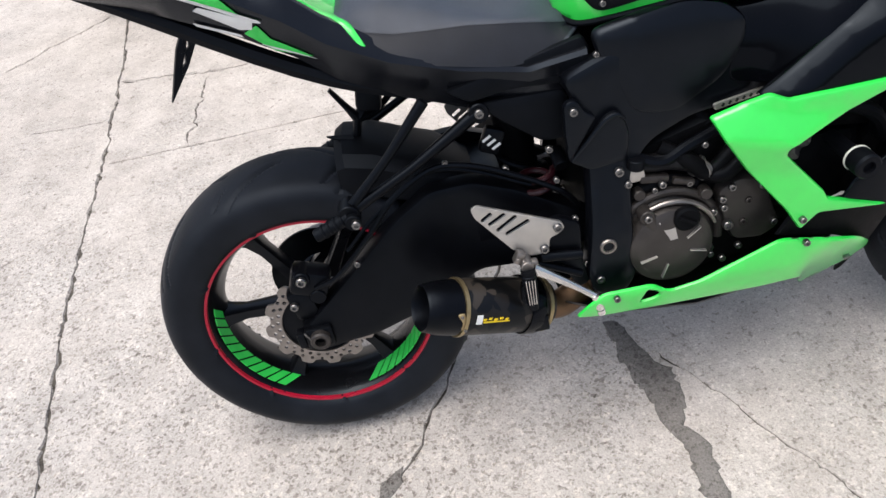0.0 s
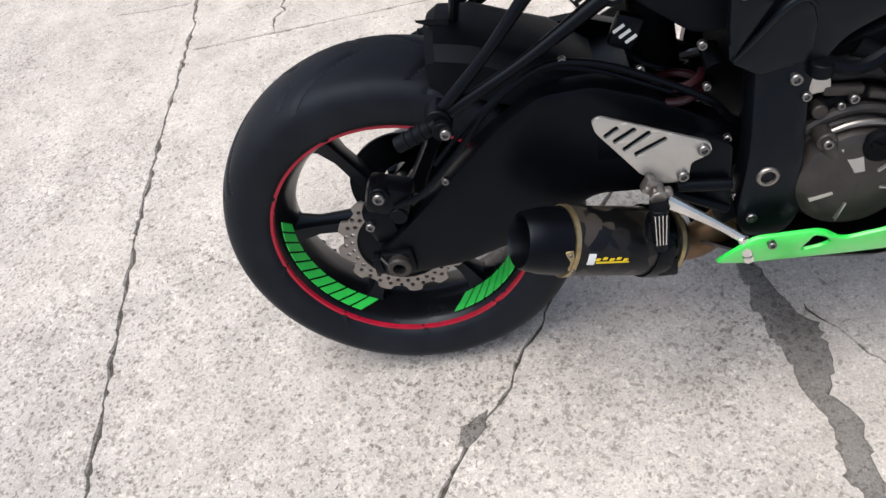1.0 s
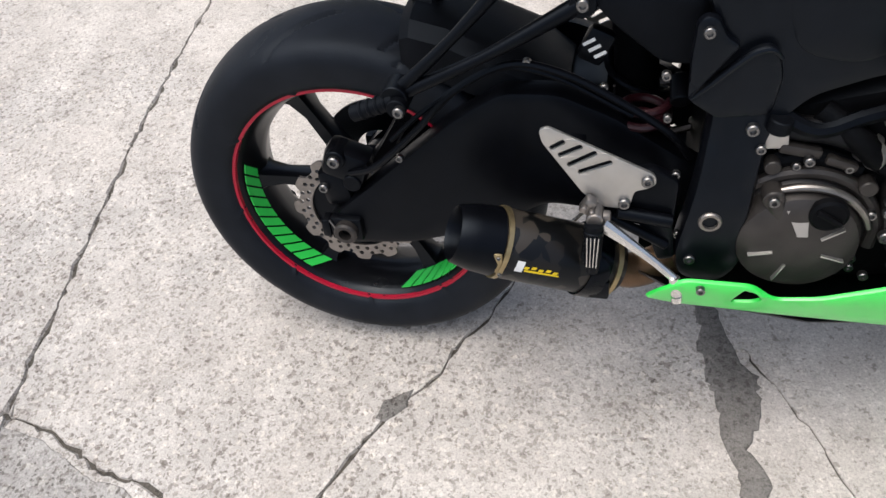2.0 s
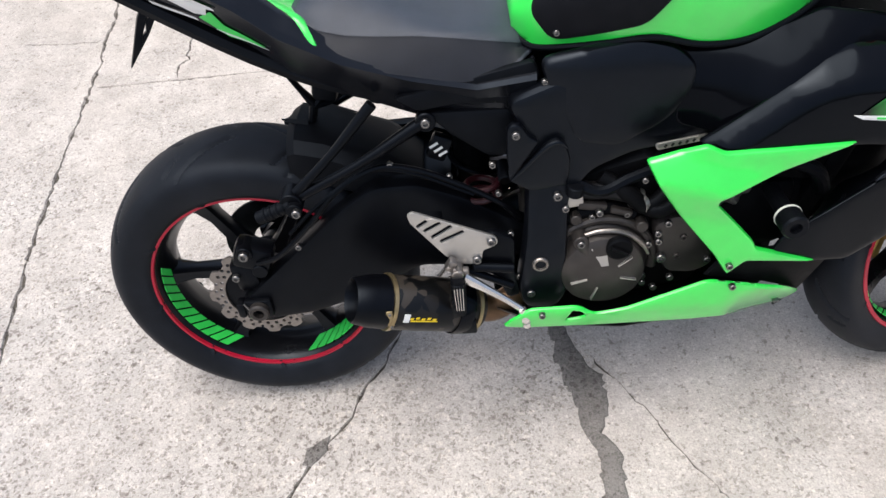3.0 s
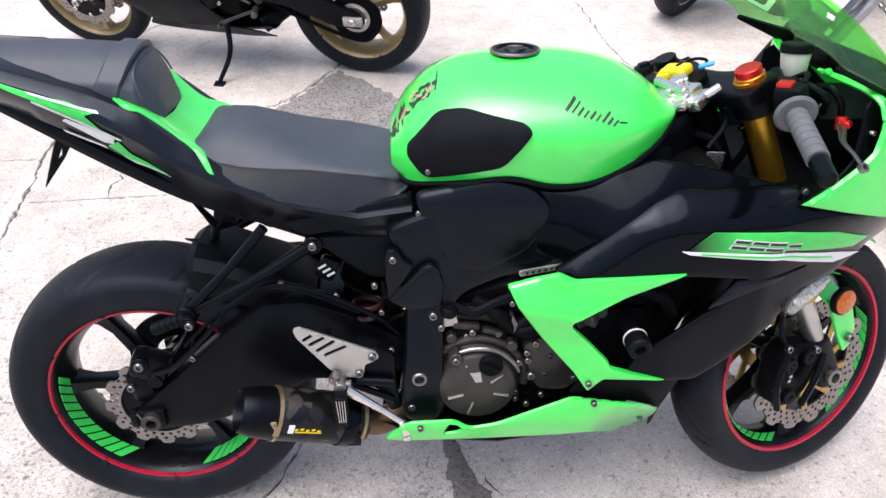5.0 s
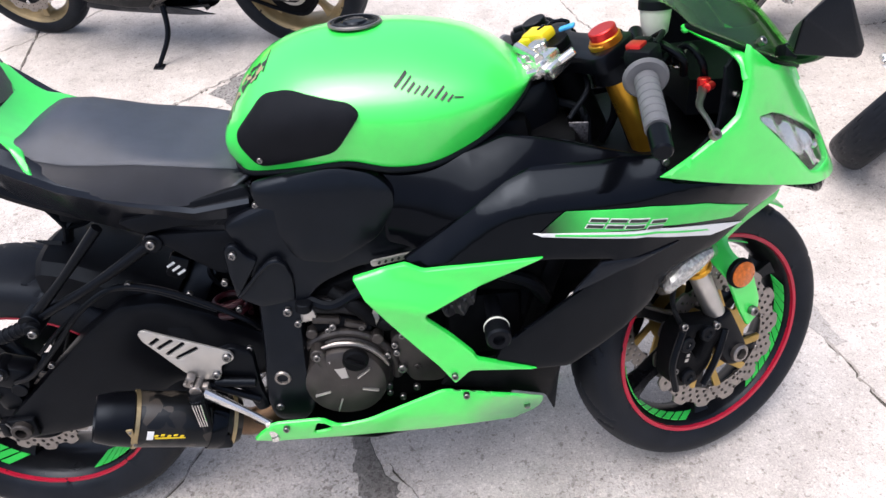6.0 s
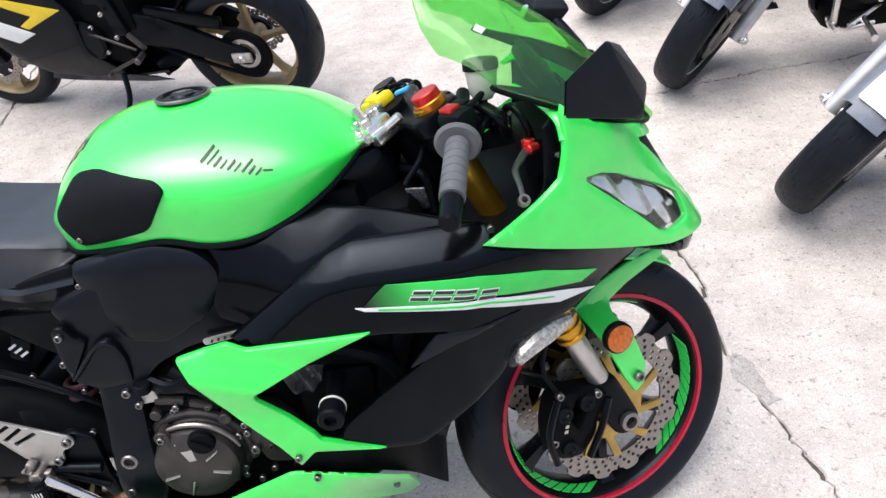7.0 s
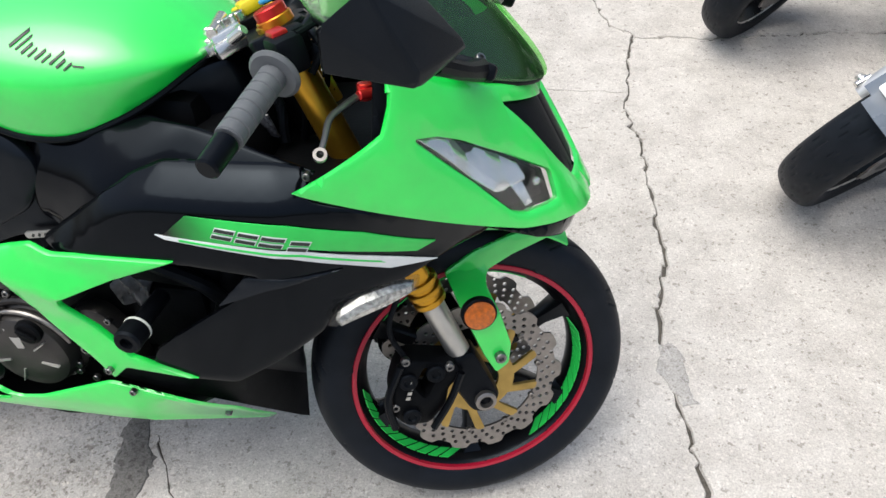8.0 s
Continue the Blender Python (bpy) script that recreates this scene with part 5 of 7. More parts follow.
# mirrors
MIRROR_SILVER = mat("mirror_silver", (0.85, 0.85, 0.86), 0.03, metal=1.0, vary=0.01, rvar=0.01)
for s in (-1, 1):
    body = bmesh.new()
    rear_face = [(1.300, 0.386, 1.072), (1.298, 0.378, 1.024), (1.340, 0.275, 1.000), (1.352, 0.268, 1.026), (1.346, 0.382, 1.109)]
    for x, y, z in rear_face + [(1.380, 0.300, 1.082), (1.391, 0.370, 1.026), (1.388, 0.372, 1.010), (1.424, 0.264, 1.018), (1.400, 0.262, 0.992)]:
        body.verts.new((x, s * y, z))
    bmesh.ops.convex_hull(body, input=list(body.verts))
    bmesh.ops.bevel(body, geom=list(body.edges), offset=0.003, segments=2, affect="EDGES", profile=0.5)
    mir = part("mirror", body, MIRROR_PLASTIC, bike, "matt black faceted mirror housing", smooth=30)
    part("mirror_stem", join(tube([(1.425, s * 0.165, 0.950), (1.415, s * 0.225, 0.972), (1.390, s * 0.285, 1.002)], [0.015, 0.011, 0.012], 10), box((1.418, s * 0.160, 0.950), (0.055, 0.035, 0.022), 0.006, (s * 25, 15, 0))), BLACK_MATT, mir)
    mid = sum((Vector(p) for p in rear_face), Vector()) / 5
    gl = bmesh.new()
    gl.faces.new([gl.verts.new(((mid.x + (x - mid.x) * 0.86 - 0.003), s * (mid.y + (y - mid.y) * 0.86 + 0.003), mid.z + (z - mid.z) * 0.86)) for x, y, z in rear_face])
    ext = bmesh.ops.extrude_face_region(gl, geom=list(gl.faces))
    bmesh.ops.translate(gl, vec=(-0.002, s * 0.002, 0), verts=[v for v in ext["geom"] if isinstance(v, bmesh.types.BMVert)])
    part("mirror_glass", gl, MIRROR_SILVER, mir)

# front fork, steered
def along(z, y=0.0, fwd=0.0):
    """A point on the fork's line at height z."""
    return Vector((1.395 - 0.445 * (z - 0.298) + fwd, y, z))


for s in (-1, 1):
    leg = part("fork_leg", rod(along(0.96, s * 0.108), along(0.50, s * 0.108), 0.0235, 28), GOLD, bike, "gold anodised fork tube", xf=ST)
    part("fork_collar", join(*[rod(along(0.545 - 0.018 * i, s * 0.105), along(0.535 - 0.018 * i, s * 0.105), 0.031 - 0.001 * i, 28) for i in range(3)]), GOLD, leg, xf=ST)
    part("fork_slider", rod(along(0.52, s * 0.105), along(0.36, s * 0.105), 0.0205, 24), ALU, leg, "bright fork slider", xf=ST)
    foot = panel_mesh(rounded([(1.335, 0.395), (1.375, 0.405), (1.405, 0.345), (1.425, 0.300), (1.405, 0.268), (1.375, 0.270), (1.345, 0.320)], 0.012), side_place(lambda x, z: 0.128, s), th=0.045, step=0.03, roll=0.010)
    part("fork_foot", foot, BLACK_SATIN, leg, "black fork foot", xf=ST)
    part("axle_end", lathe([(0, 0.019), (0.010, 0.019), (0.012, 0.016), (0.012, 0.012), (-0.004, 0.011), (-0.004, 0.0001)], 24), STEEL, leg, xf=ST @ Matrix.Translation((FW.x, s * 0.127, FW.z)) @ Matrix.Rotation(radians(180 if s < 0 else 0), 4, "X"))
    cal = panel_mesh(rounded([(1.228, 0.290), (1.226, 0.345), (1.240, 0.392), (1.262, 0.408), (1.300, 0.400), (1.345, 0.392), (1.358, 0.362), (1.330, 0.340), (1.326, 0.300), (1.296, 0.258), (1.248, 0.262)], 0.014), side_place(lambda x, z: 0.128 + 0.01 * math.sin((z - 0.26) * 16), s), th=0.050, step=0.02, holes=[rounded([(1.272, 0.350), (1.290, 0.385), (1.305, 0.365), (1.288, 0.325)], 0.006)], roll=0.012)
    caliper = part("brake_caliper", cal, ENGINE_DARK, bike, "black radial brake caliper", xf=ST)
    for cx, cz in ((1.262, 0.292), (1.258, 0.366), (1.306, 0.376)):
        part("piston_cap", lathe([(0, 0.0165), (0.008, 0.0165), (0.010, 0.014), (0.010, 0.008), (0.007, 0.006), (0.007, 0.0001)], 20), BLACK_MATT, caliper, xf=ST @ Matrix.Translation((cx, s * 0.134, cz)) @ Matrix.Rotation(radians(180 if s < 0 else 0), 4, "X"))
    part("caliper_bridge", join(tube([(1.232, s * 0.140, 0.272), (1.222, s * 0.142, 0.335), (1.246, s * 0.140, 0.400)], 0.007, 8), tube([(1.300, s * 0.139, 0.262), (1.330, s * 0.141, 0.318), (1.350, s * 0.139, 0.372)], 0.007, 8)), BLACK_SATIN, caliper, xf=ST)
    part("caliper_mark", join(*[panel_mesh([(1.252 + 0.003 * i, 0.330 + 0.010 * i), (1.259 + 0.003 * i, 0.329 + 0.010 * i), (1.261 + 0.003 * i, 0.335 + 0.010 * i), (1.254 + 0.003 * i, 0.336 + 0.010 * i)], side_place(lambda x, z: 0.1415, s), th=0.001, step=0.05, roll=0.0003) for i in range(4)]), ALU, caliper, "pale plain bars", xf=ST)
    part("brake_pipe", tube([(1.258, s * 0.12, 0.40), (1.232, s * 0.125, 0.47), (1.26, s * 0.12, 0.58), (1.20, s * 0.09, 0.70), (1.15, s * 0.06, 0.86)], 0.005, 8), BLACK_MATT, bike, "black brake hose", xf=ST)
    bolt(bike, (1.256, s * 0.13, 0.402), 0.008, (0, s, 0), xf=ST)
    bolt(bike, (1.235, s * 0.13, 0.31), 0.008, (0, s, 0), xf=ST)
    bolt(bike, (1.330, s * 0.135, 0.385), 0.008, (0, s, 0), xf=ST)
    # top clamp and cap
    top = along(0.955, s * 0.110, 0.006)
    cap = part("fork_cap", rod(top + STEER_AXIS * 0.012, top + STEER_AXIS * 0.026, 0.0225, 6 * 4), RED_ANO if s < 0 else BLACK_SATIN, leg, "red fork cap" if s < 0 else "", xf=ST)
    part("fork_cap_ring", rod(top + STEER_AXIS * -0.002, top + STEER_AXIS * 0.013, 0.0255, 28), ORANGE if s < 0 else BLACK_SATIN, leg, "orange-gold cap ring" if s < 0 else "", xf=ST)
    # mudguard side leg
clamp = panel_mesh(rounded([(-0.045, -0.145), (0.035, -0.140), (0.045, -0.075), (0.02, -0.03), (0.02, 0.03), (0.045, 0.075), (0.035, 0.140), (-0.045, 0.145), (-0.05, 0.06), (-0.075, 0.02), (-0.075, -0.02), (-0.05, -0.06)], 0.02), lambda a, b, h: Vector((a, b, -h)), th=0.028, step=0.03, roll=0.006)
CLAMP_M = ST @ Matrix.Translation(along(0.955, 0, 0.006)) @ Matrix.Rotation(radians(-RAKE_DEG), 4, "Y")
part("top_clamp", clamp, BLACK_SATIN, bike, "black top fork clamp", xf=CLAMP_M)
part("lower_clamp", box((0, 0, 0), (0.09, 0.27, 0.035), 0.012), BLACK_SATIN, bike, xf=ST @ Matrix.Translation(along(0.74)) @ Matrix.Rotation(radians(-RAKE_DEG), 4, "Y"))
part("steering_stem", rod(along(0.73, 0, -0.03), along(0.955, 0, -0.03), 0.028), ENGINE_DARK, bike, xf=ST)
part("stem_nut", lathe([(0, 0.024), (0.010, 0.024), (0.013, 0.020), (0.013, 0.012), (0.004, 0.010), (0.004, 0.0001)], 6 * 3), ALU_BRIGHT, bike, xf=CLAMP_M @ Matrix.Translation((-0.028, 0, 0)) @ Matrix.Rotation(radians(90), 4, "X"))
# ignition cluster behind the clamp
ign = part("ignition_switch", join(box((-0.080, -0.015, 0.006), (0.048, 0.080, 0.028), 0.006, (0, 0, 10)), rod((-0.092, -0.055, 0.022), (-0.080, 0.035, 0.028), 0.009), rod((-0.06, 0.0, 0.0), (-0.06, 0.0, 0.028), 0.017), box((-0.075, -0.062, -0.002), (0.050, 0.024, 0.022), 0.005, (0, 0, 20)), rod((-0.108, -0.03, 0.010), (-0.098, 0.03, 0.014), 0.006), *[rod((-0.10 + 0.02 * i, -0.02, 0.018), (-0.10 + 0.02 * i, -0.02, 0.030), 0.006, 10) for i in range(3)], box((-0.098, 0.012, 0.012), (0.026, 0.055, 0.022), 0.004, (0, 10, -12)), rod((-0.07, -0.075, 0.006), (-0.045, -0.088, 0.012), 0.008, 14), box((-0.105, -0.045, 0.004), (0.03, 0.03, 0.016), 0.003, (0, 0, 35))), ALU_BRIGHT, bike, "silver steering damper and ignition switch", xf=CLAMP_M)
part("damper_cap", join(box((-0.036, 0.034, 0.024), (0.034, 0.056, 0.020), 0.006, (0, 0, 12)), box((-0.052, 0.050, 0.020), (0.022, 0.026, 0.018), 0.004, (0, 0, 30))), YELLOW, ign, "yellow damper cap", xf=CLAMP_M)
part("key", join(box((-0.028, 0.03, 0.028), (0.016, 0.010, 0.016), 0.003), tube([(-0.028, 0.03, 0.02), (-0.01, 0.02, 0.034), (0.008, 0.0, 0.026), (-0.012, -0.012, 0.022)], 0.003, 6)), BLACK_GLOSS, ign, xf=CLAMP_M)
part("key_tag", box((-0.005, -0.014, 0.024), (0.012, 0.028, 0.006), 0.002, (0, 0, 40)), BLUE, ign, "blue key tag", xf=CLAMP_M)
part("ignition_harness", tube([(-0.07, 0.02, -0.02), (-0.09, 0.0, -0.06), (-0.06, -0.05, -0.10), (-0.08, -0.06, -0.16)], 0.008, 8), BLACK_MATT, bike, xf=CLAMP_M)

# handlebars
for s in (-1, 1):
    inner, outer = Vector((1.162, s * 0.109, 0.965)), Vector((1.032, s * 0.344, 0.855))
    d = (outer - inner).normalized()
    p = lambda k: inner + d * k
    ln = (outer - inner).length
    bar = part("handlebar", join(rod(inner, p(ln - 0.02), 0.011), rod(along(0.935, s * 0.108), along(0.900, s * 0.108), 0.035, 28)), BLACK_SATIN, bike, "black clip-on handlebar", xf=ST)
    g0, prof = ln - 0.150, [(0.0, 0.0001), (0.0, 0.0170)]
    for i in range(7):
        prof += [(0.0015 + 0.0172 * i, 0.0178), (0.0145 + 0.0172 * i, 0.0178), (0.0156 + 0.0172 * i, 0.0163), (0.0168 + 0.0172 * i, 0.0163)]
    prof += [(0.121, 0.0170), (0.121, 0.0001)]
    part("grip", lathe(prof, 28), GRIP_GREY, bar, "grey ribbed rubber grip", xf=ST @ Matrix.Translation(p(g0)) @ Vector((0, 1, 0)).rotation_difference(d).to_matrix().to_4x4(), smooth=25)
    part("grip_flange", rod(p(ln - 0.160), p(ln - 0.150), 0.034, 32, bevel=0.004), GRIP_GREY, bar, "grey grip flange", xf=ST)
    part("bar_end", rod(p(ln - 0.028), p(ln + 0.022), 0.0155, 24, 0.0145, 0.003), BLACK_SATIN, bar, "black bar end weight", xf=ST)
    up = Vector((0.25, 0, 1)).normalized()
    sw = p(ln - 0.190)
    part("switch_housing", join(box(sw + up * 0.006, (0.042, 0.048, 0.05), 0.010, (0, -15, -s * 24)), box(p(ln - 0.215) + up * 0.010, (0.03, 0.03, 0.035), 0.006, (0, -15, -s * 24))), BLACK_MATT, bar, "black switch housing", xf=ST)
    part("kill_switch", box(sw + up * 0.030 + Vector((-0.016, -s * 0.004, 0)), (0.022, 0.026, 0.012), 0.003, (0, -15, -s * 24)), RED_ANO if s < 0 else BLACK_MATT, bar, "red stop switch" if s < 0 else "", xf=ST)
    part("throttle_cable", tube([sw + Vector((0.015, s * 0.01, 0.03)), sw + Vector((0.05, -s * 0.02, 0.04)), sw + Vector((0.06, -s * 0.10, 0.0)), along(0.85, s * 0.03, 0.02)], 0.0045, 8), BLACK_MATT, bar, xf=ST)
    # lever and master cylinder
    m0 = p(ln - 0.225) + Vector((0.050, 0, -0.012))
    part("master_cylinder", join(rod(m0 + Vector((0, s * 0.03, 0)), m0 + Vector((0.0, -s * 0.045, 0.012)), 0.013), box(m0 + Vector((-0.015, 0, 0)), (0.04, 0.03, 0.028), 0.006)), BLACK_SATIN, bar, xf=ST)
    back = ST.inverted()
    q = [back @ Vector(v) for v in ((1.278, -0.165, 0.914), (1.262, -0.200, 0.911), (1.250, -0.228, 0.906), (1.252, -0.262, 0.897), (1.253, -0.289, 0.887))]
    q = [Vector((v.x, -s * v.y, v.z)) for v in q]
    part("lever_pivot", join(rod(q[0] + Vector((0, 0, -0.010)), q[0] + Vector((0, 0, 0.012)), 0.010), rod(q[0] + Vector((0.010, s * 0.006, 0)), q[0] + Vector((-0.010, s * 0.016, 0)), 0.007)), RED_ANO, bar, "red lever adjuster", xf=ST)
    lever = part("brake_lever" if s < 0 else "clutch_lever", tube(q, [0.008, 0.0065, 0.005, 0.004, 0.004], 10, flat=0.6), LEVER, bar, "dark grey alloy lever", xf=ST)
    part("lever_ball", lathe([(-0.004, 0.0045), (-0.004, 0.0085), (0.004, 0.0085), (0.004, 0.0045)], 20, closed=True), STEEL, lever, xf=ST @ Matrix.Translation(q[-1]) @ Matrix.Rotation(radians(35 * s), 4, "X"))
POT = Matrix.Translation((1.224, -0.076, 0.968)) @ Matrix.Rotation(radians(84), 4, "X")
res = part("fluid_reservoir", lathe([(0, 0.0001), (0, 0.014), (0.010, 0.021), (0.045, 0.025), (0.045, 0.0001)], 28), MILKY, bike, "milky brake fluid reservoir", xf=POT)
part("reservoir_cap", lathe([(0.045, 0.0001), (0.045, 0.0275), (0.058, 0.0275), (0.061, 0.0245), (0.061, 0.0001)], 28), BLACK_MATT, res, "black reservoir cap", xf=POT)
part("reservoir_hose", tube([(1.224, -0.076, 0.968), (1.224, -0.085, 0.945), (1.235, -0.120, 0.925)], 0.006, 8), BLACK_MATT, bike)
for k, at in enumerate(((1.262, -0.105, 0.985), (1.268, -0.085, 0.945))):
    part("cable_clip", rod(at, Vector(at) + Vector((-0.012, -0.035, 0.012)), 0.006, 10), MILKY if k else GREEN_DECAL, bike, "pale cable sleeve")

for pts, r, m in (([(1.250, -0.150, 0.930), (1.238, -0.165, 0.962), (1.205, -0.130, 0.978), (1.190, -0.060, 0.950), (1.215, -0.020, 0.880)], 0.0065, BLACK_SATIN), ([(1.205, -0.150, 0.930), (1.222, -0.140, 0.955), (1.245, -0.090, 0.950), (1.260, -0.030, 0.890)], 0.005, BLACK_MATT), ([(1.290, -0.140, 0.900), (1.278, -0.150, 0.945), (1.258, -0.130, 0.968), (1.240, -0.110, 0.940)], 0.006, BLACK_SATIN), ([(1.110, -0.050, 0.930), (1.150, -0.080, 0.905), (1.165, -0.080, 0.850), (1.150, -0.060, 0.790)], 0.007, BLACK_SATIN), ([(1.090, 0.020, 0.935), (1.120, -0.070, 0.900), (1.085, -0.095, 0.850)], 0.005, BLACK_MATT)):
    part("cockpit_hose", tube(pts, r, 10), m, bike, "black hose in the cockpit")
for at in ((1.235, -0.118, 0.955), (1.248, -0.128, 0.945), (1.218, -0.100, 0.950)):
    part("banjo_bolt", join(rod(Vector(at) - Vector((0, 0, 0.006)), Vector(at) + Vector((0, 0, 0.006)), 0.0075, 6), rod(Vector(at) - Vector((0, 0, 0.011)), Vector(at) - Vector((0, 0, 0.006)), 0.009, 14)), ALU_BRIGHT, bike, "bright hose fitting")
part("frame_label", box((1.102, -0.090, 0.822), (0.032, 0.004, 0.050), 0.0015, (25, 0, -12)), SIGNAL_DULL, bike, "mottled grey identification plate")
# front mudguard
prof = [(y, 0.318 - 3.4 * y * y) for y in (-0.064, -0.055, -0.04, -0.02, 0, 0.02, 0.04, 0.055, 0.064)]
guard_prof = prof + [(y, q - 0.004) for y, q in reversed(prof)]
guard = part("front_mudguard", lathe(guard_prof, 30, closed=True, start=58, sweep=66, centre=FW), GREEN, bike, "green front mudguard", xf=ST)
for s in (-1, 1):
    part("mudguard_leg", panel_mesh(rounded([(1.544, 0.603), (1.533, 0.580), (1.455, 0.548), (1.411, 0.522), (1.405, 0.508), (1.420, 0.474), (1.440, 0.412), (1.437, 0.373), (1.414, 0.355), (1.392, 0.394), (1.361, 0.467), (1.342, 0.516), (1.337, 0.528), (1.387, 0.562), (1.452, 0.587)], 0.007), side_place(lambda x, z: 0.066 + 0.066 * max(0.0, min(1.0, (0.525 - z) / 0.05)), s), th=0.006, step=0.015, roll=0.004), GREEN, guard, xf=ST)
    bolt(bike, (1.419, s * 0.137, 0.392), 0.010, (0, s, 0), xf=ST)
    refl = part("side_reflector", lathe([(0.0, 0.0001), (0.0, 0.030), (0.010, 0.030), (0.013, 0.027), (0.013, 0.0001)], 32), BLACK_MATT, bike, "round amber reflector with black rim", xf=ST @ Matrix.Translation((1.380, s * 0.134, 0.486)) @ Matrix.Rotation(radians(180 if s < 0 else 0), 4, "X"))
    part("reflector_lens", lathe([(0.011, 0.026), (0.0145, 0.026), (0.0165, 0.022), (0.0175, 0.0001)], 32), AMBER, refl, "amber lens", xf=ST @ Matrix.Translation((1.380, s * 0.134, 0.486)) @ Matrix.Rotation(radians(180 if s < 0 else 0), 4, "X"))
    # turn signals under the nose
    sig = part("turn_signal", loft([[Vector((x, s * (y + 0.026 * math.cos(t) * k), z + 0.024 * math.sin(t) * k)) for t in (2 * math.pi * i / 12 for i in range(8))] for x, y, z, k in ((1.335, 0.160, 0.606, 0.6), (1.300, 0.180, 0.604, 1.0), (1.258, 0.206, 0.596, 1.05), (1.230, 0.226, 0.584, 0.85), (1.216, 0.233, 0.577, 0.3))]), CLEAR, bike, "clear turn signal lens", smooth=20)
    sig.visible_shadow = False
    part("signal_bulb_shell", loft([[Vector((x, s * (y + 0.018 * math.cos(t) * k), z + 0.016 * math.sin(t) * k)) for t in (2 * math.pi * i / 10 for i in range(10))] for x, y, z, k in ((1.328, 0.164, 0.605, 0.6), (1.298, 0.182, 0.603, 1.15), (1.260, 0.204, 0.595, 1.25), (1.234, 0.222, 0.585, 1.0), (1.226, 0.227, 0.582, 0.3))]), SIGNAL, sig, "pale silvered reflector", smooth=20)

# engine and running gear
part("engine_block", join(loft([[Vector((x, y, z)) for y, z in ((-w, zb + 0.03), (-w + 0.02, zb), (w - 0.02, zb), (w, zb + 0.03), (w, zt - 0.03), (w - 0.03, zt), (-w + 0.03, zt), (-w, zt - 0.03))] for x, w, zb, zt in ((0.54, 0.13, 0.33, 0.56), (0.60, 0.165, 0.32, 0.62), (0.72, 0.175, 0.32, 0.66), (0.84, 0.165, 0.33, 0.68), (0.90, 0.13, 0.38, 0.68))]), box((0.86, 0, 0.62), (0.20, 0.30, 0.22), 0.02, (0, 20, 0))), ENGINE_DARK, bike, "black engine block")
part("radiator", join(box((1.035, 0, 0.58), (0.035, 0.36, 0.30), 0.008, (0, 18, 0)), box((1.03, 0, 0.74), (0.05, 0.38, 0.03), 0.008, (0, 18, 0))), ENGINE_DARK, bike, "black radiator")
for s in (-1, 1):
    part("inner_duct", box((0.955, s * 0.165, 0.625), (0.16, 0.05, 0.10), 0.02, (0, 12, -s * 8)), ENGINE_DARK, bike)
    part("inner_shield", panel_mesh(rounded([(0.80, 0.70), (1.15, 0.70), (1.175, 0.62), (1.07, 0.50), (1.0, 0.40), (0.82, 0.40)], 0.02), side_place(lambda x, z: 0.150 + 0.02 * math.sin(x * 30) * math.sin(z * 34), s), th=0.006, step=0.03, roll=0.004), ENGINE_DARK, bike)
    part("duct_hose", tube([(0.87, s * 0.19, 0.66), (0.93, s * 0.20, 0.635), (1.00, s * 0.195, 0.60), (1.03, s * 0.18, 0.55)], 0.013, 10), BLACK_MATT, bike)
part("crank_shield", box((0.92, 0, 0.50), (0.14, 0.36, 0.14), 0.02), ENGINE_DARK, bike)
part("fairing_bulkhead", box((0.93, 0, 0.76), (0.36, 0.30, 0.10), 0.03, (0, -12, 0)), ENGINE_DARK, bike)
part("front_bulkhead", box((1.235, 0, 0.765), (0.36, 0.40, 0.045), 0.02, (0, -6, 0)), ENGINE_DARK, bike)
part("air_box", box((0.84, 0, 0.83), (0.36, 0.26, 0.09), 0.03), ENGINE_DARK, bike)
part("seat_frame", join(*[tube([(0.60, s * 0.12, 0.74), (0.40, s * 0.12, 0.74), (0.15, s * 0.09, 0.80), (-0.20, s * 0.05, 1.0)], 0.016, 8) for s in (-1, 1)], box((0.40, 0, 0.755), (0.26, 0.22, 0.06), 0.02)), BLACK_MATT, bike)
CL = Vector((0.660, -0.160, 0.426))
def fluted(t, y):
    """Sunk sectors between the webs of the cover's face."""
    return -0.0015 * max(0.0, math.sin(3 * t + 0.6)) if y < -0.03 else 0.0


clutch = part("clutch_cover", lathe([(0.0, 0.090), (-0.022, 0.088), (-0.030, 0.079), (-0.046, 0.077), (-0.056, 0.073), (-0.061, 0.064), (-0.0635, 0.050), (-0.065, 0.030), (-0.0655, 0.0001)], 56, centre=CL, push=fluted), ENGINE, bike, "bronze-grey round clutch cover")
part("cover_boss", join(rod(CL + Vector((-0.042, -0.050, 0.072)), CL + Vector((-0.014, -0.056, 0.006)), 0.013, 16, 0.007, 0.003), rod(CL + Vector((-0.042, -0.030, 0.070)), CL + Vector((-0.042, -0.060, 0.070)), 0.013, 16)), ENGINE, clutch, "raised boss on the cover")
bolt(clutch, CL + Vector((-0.042, -0.061, 0.070)), 0.007)
for a in (38, 196, 250, 345):
    d = Vector((math.cos(radians(a)), 0, math.sin(radians(a))))
    part("cover_rib", loft([[CL + d * q + Vector((-d.z, 0, d.x)) * w * u + Vector((0, y, 0)) for u, y in ((1, -0.060), (0.5, -0.068), (-0.5, -0.068), (-1, -0.060))] for q, w in ((0.030, 0.0026), (0.046, 0.0022), (0.060, 0.0014))]), ALU, clutch, "pale edge rib")
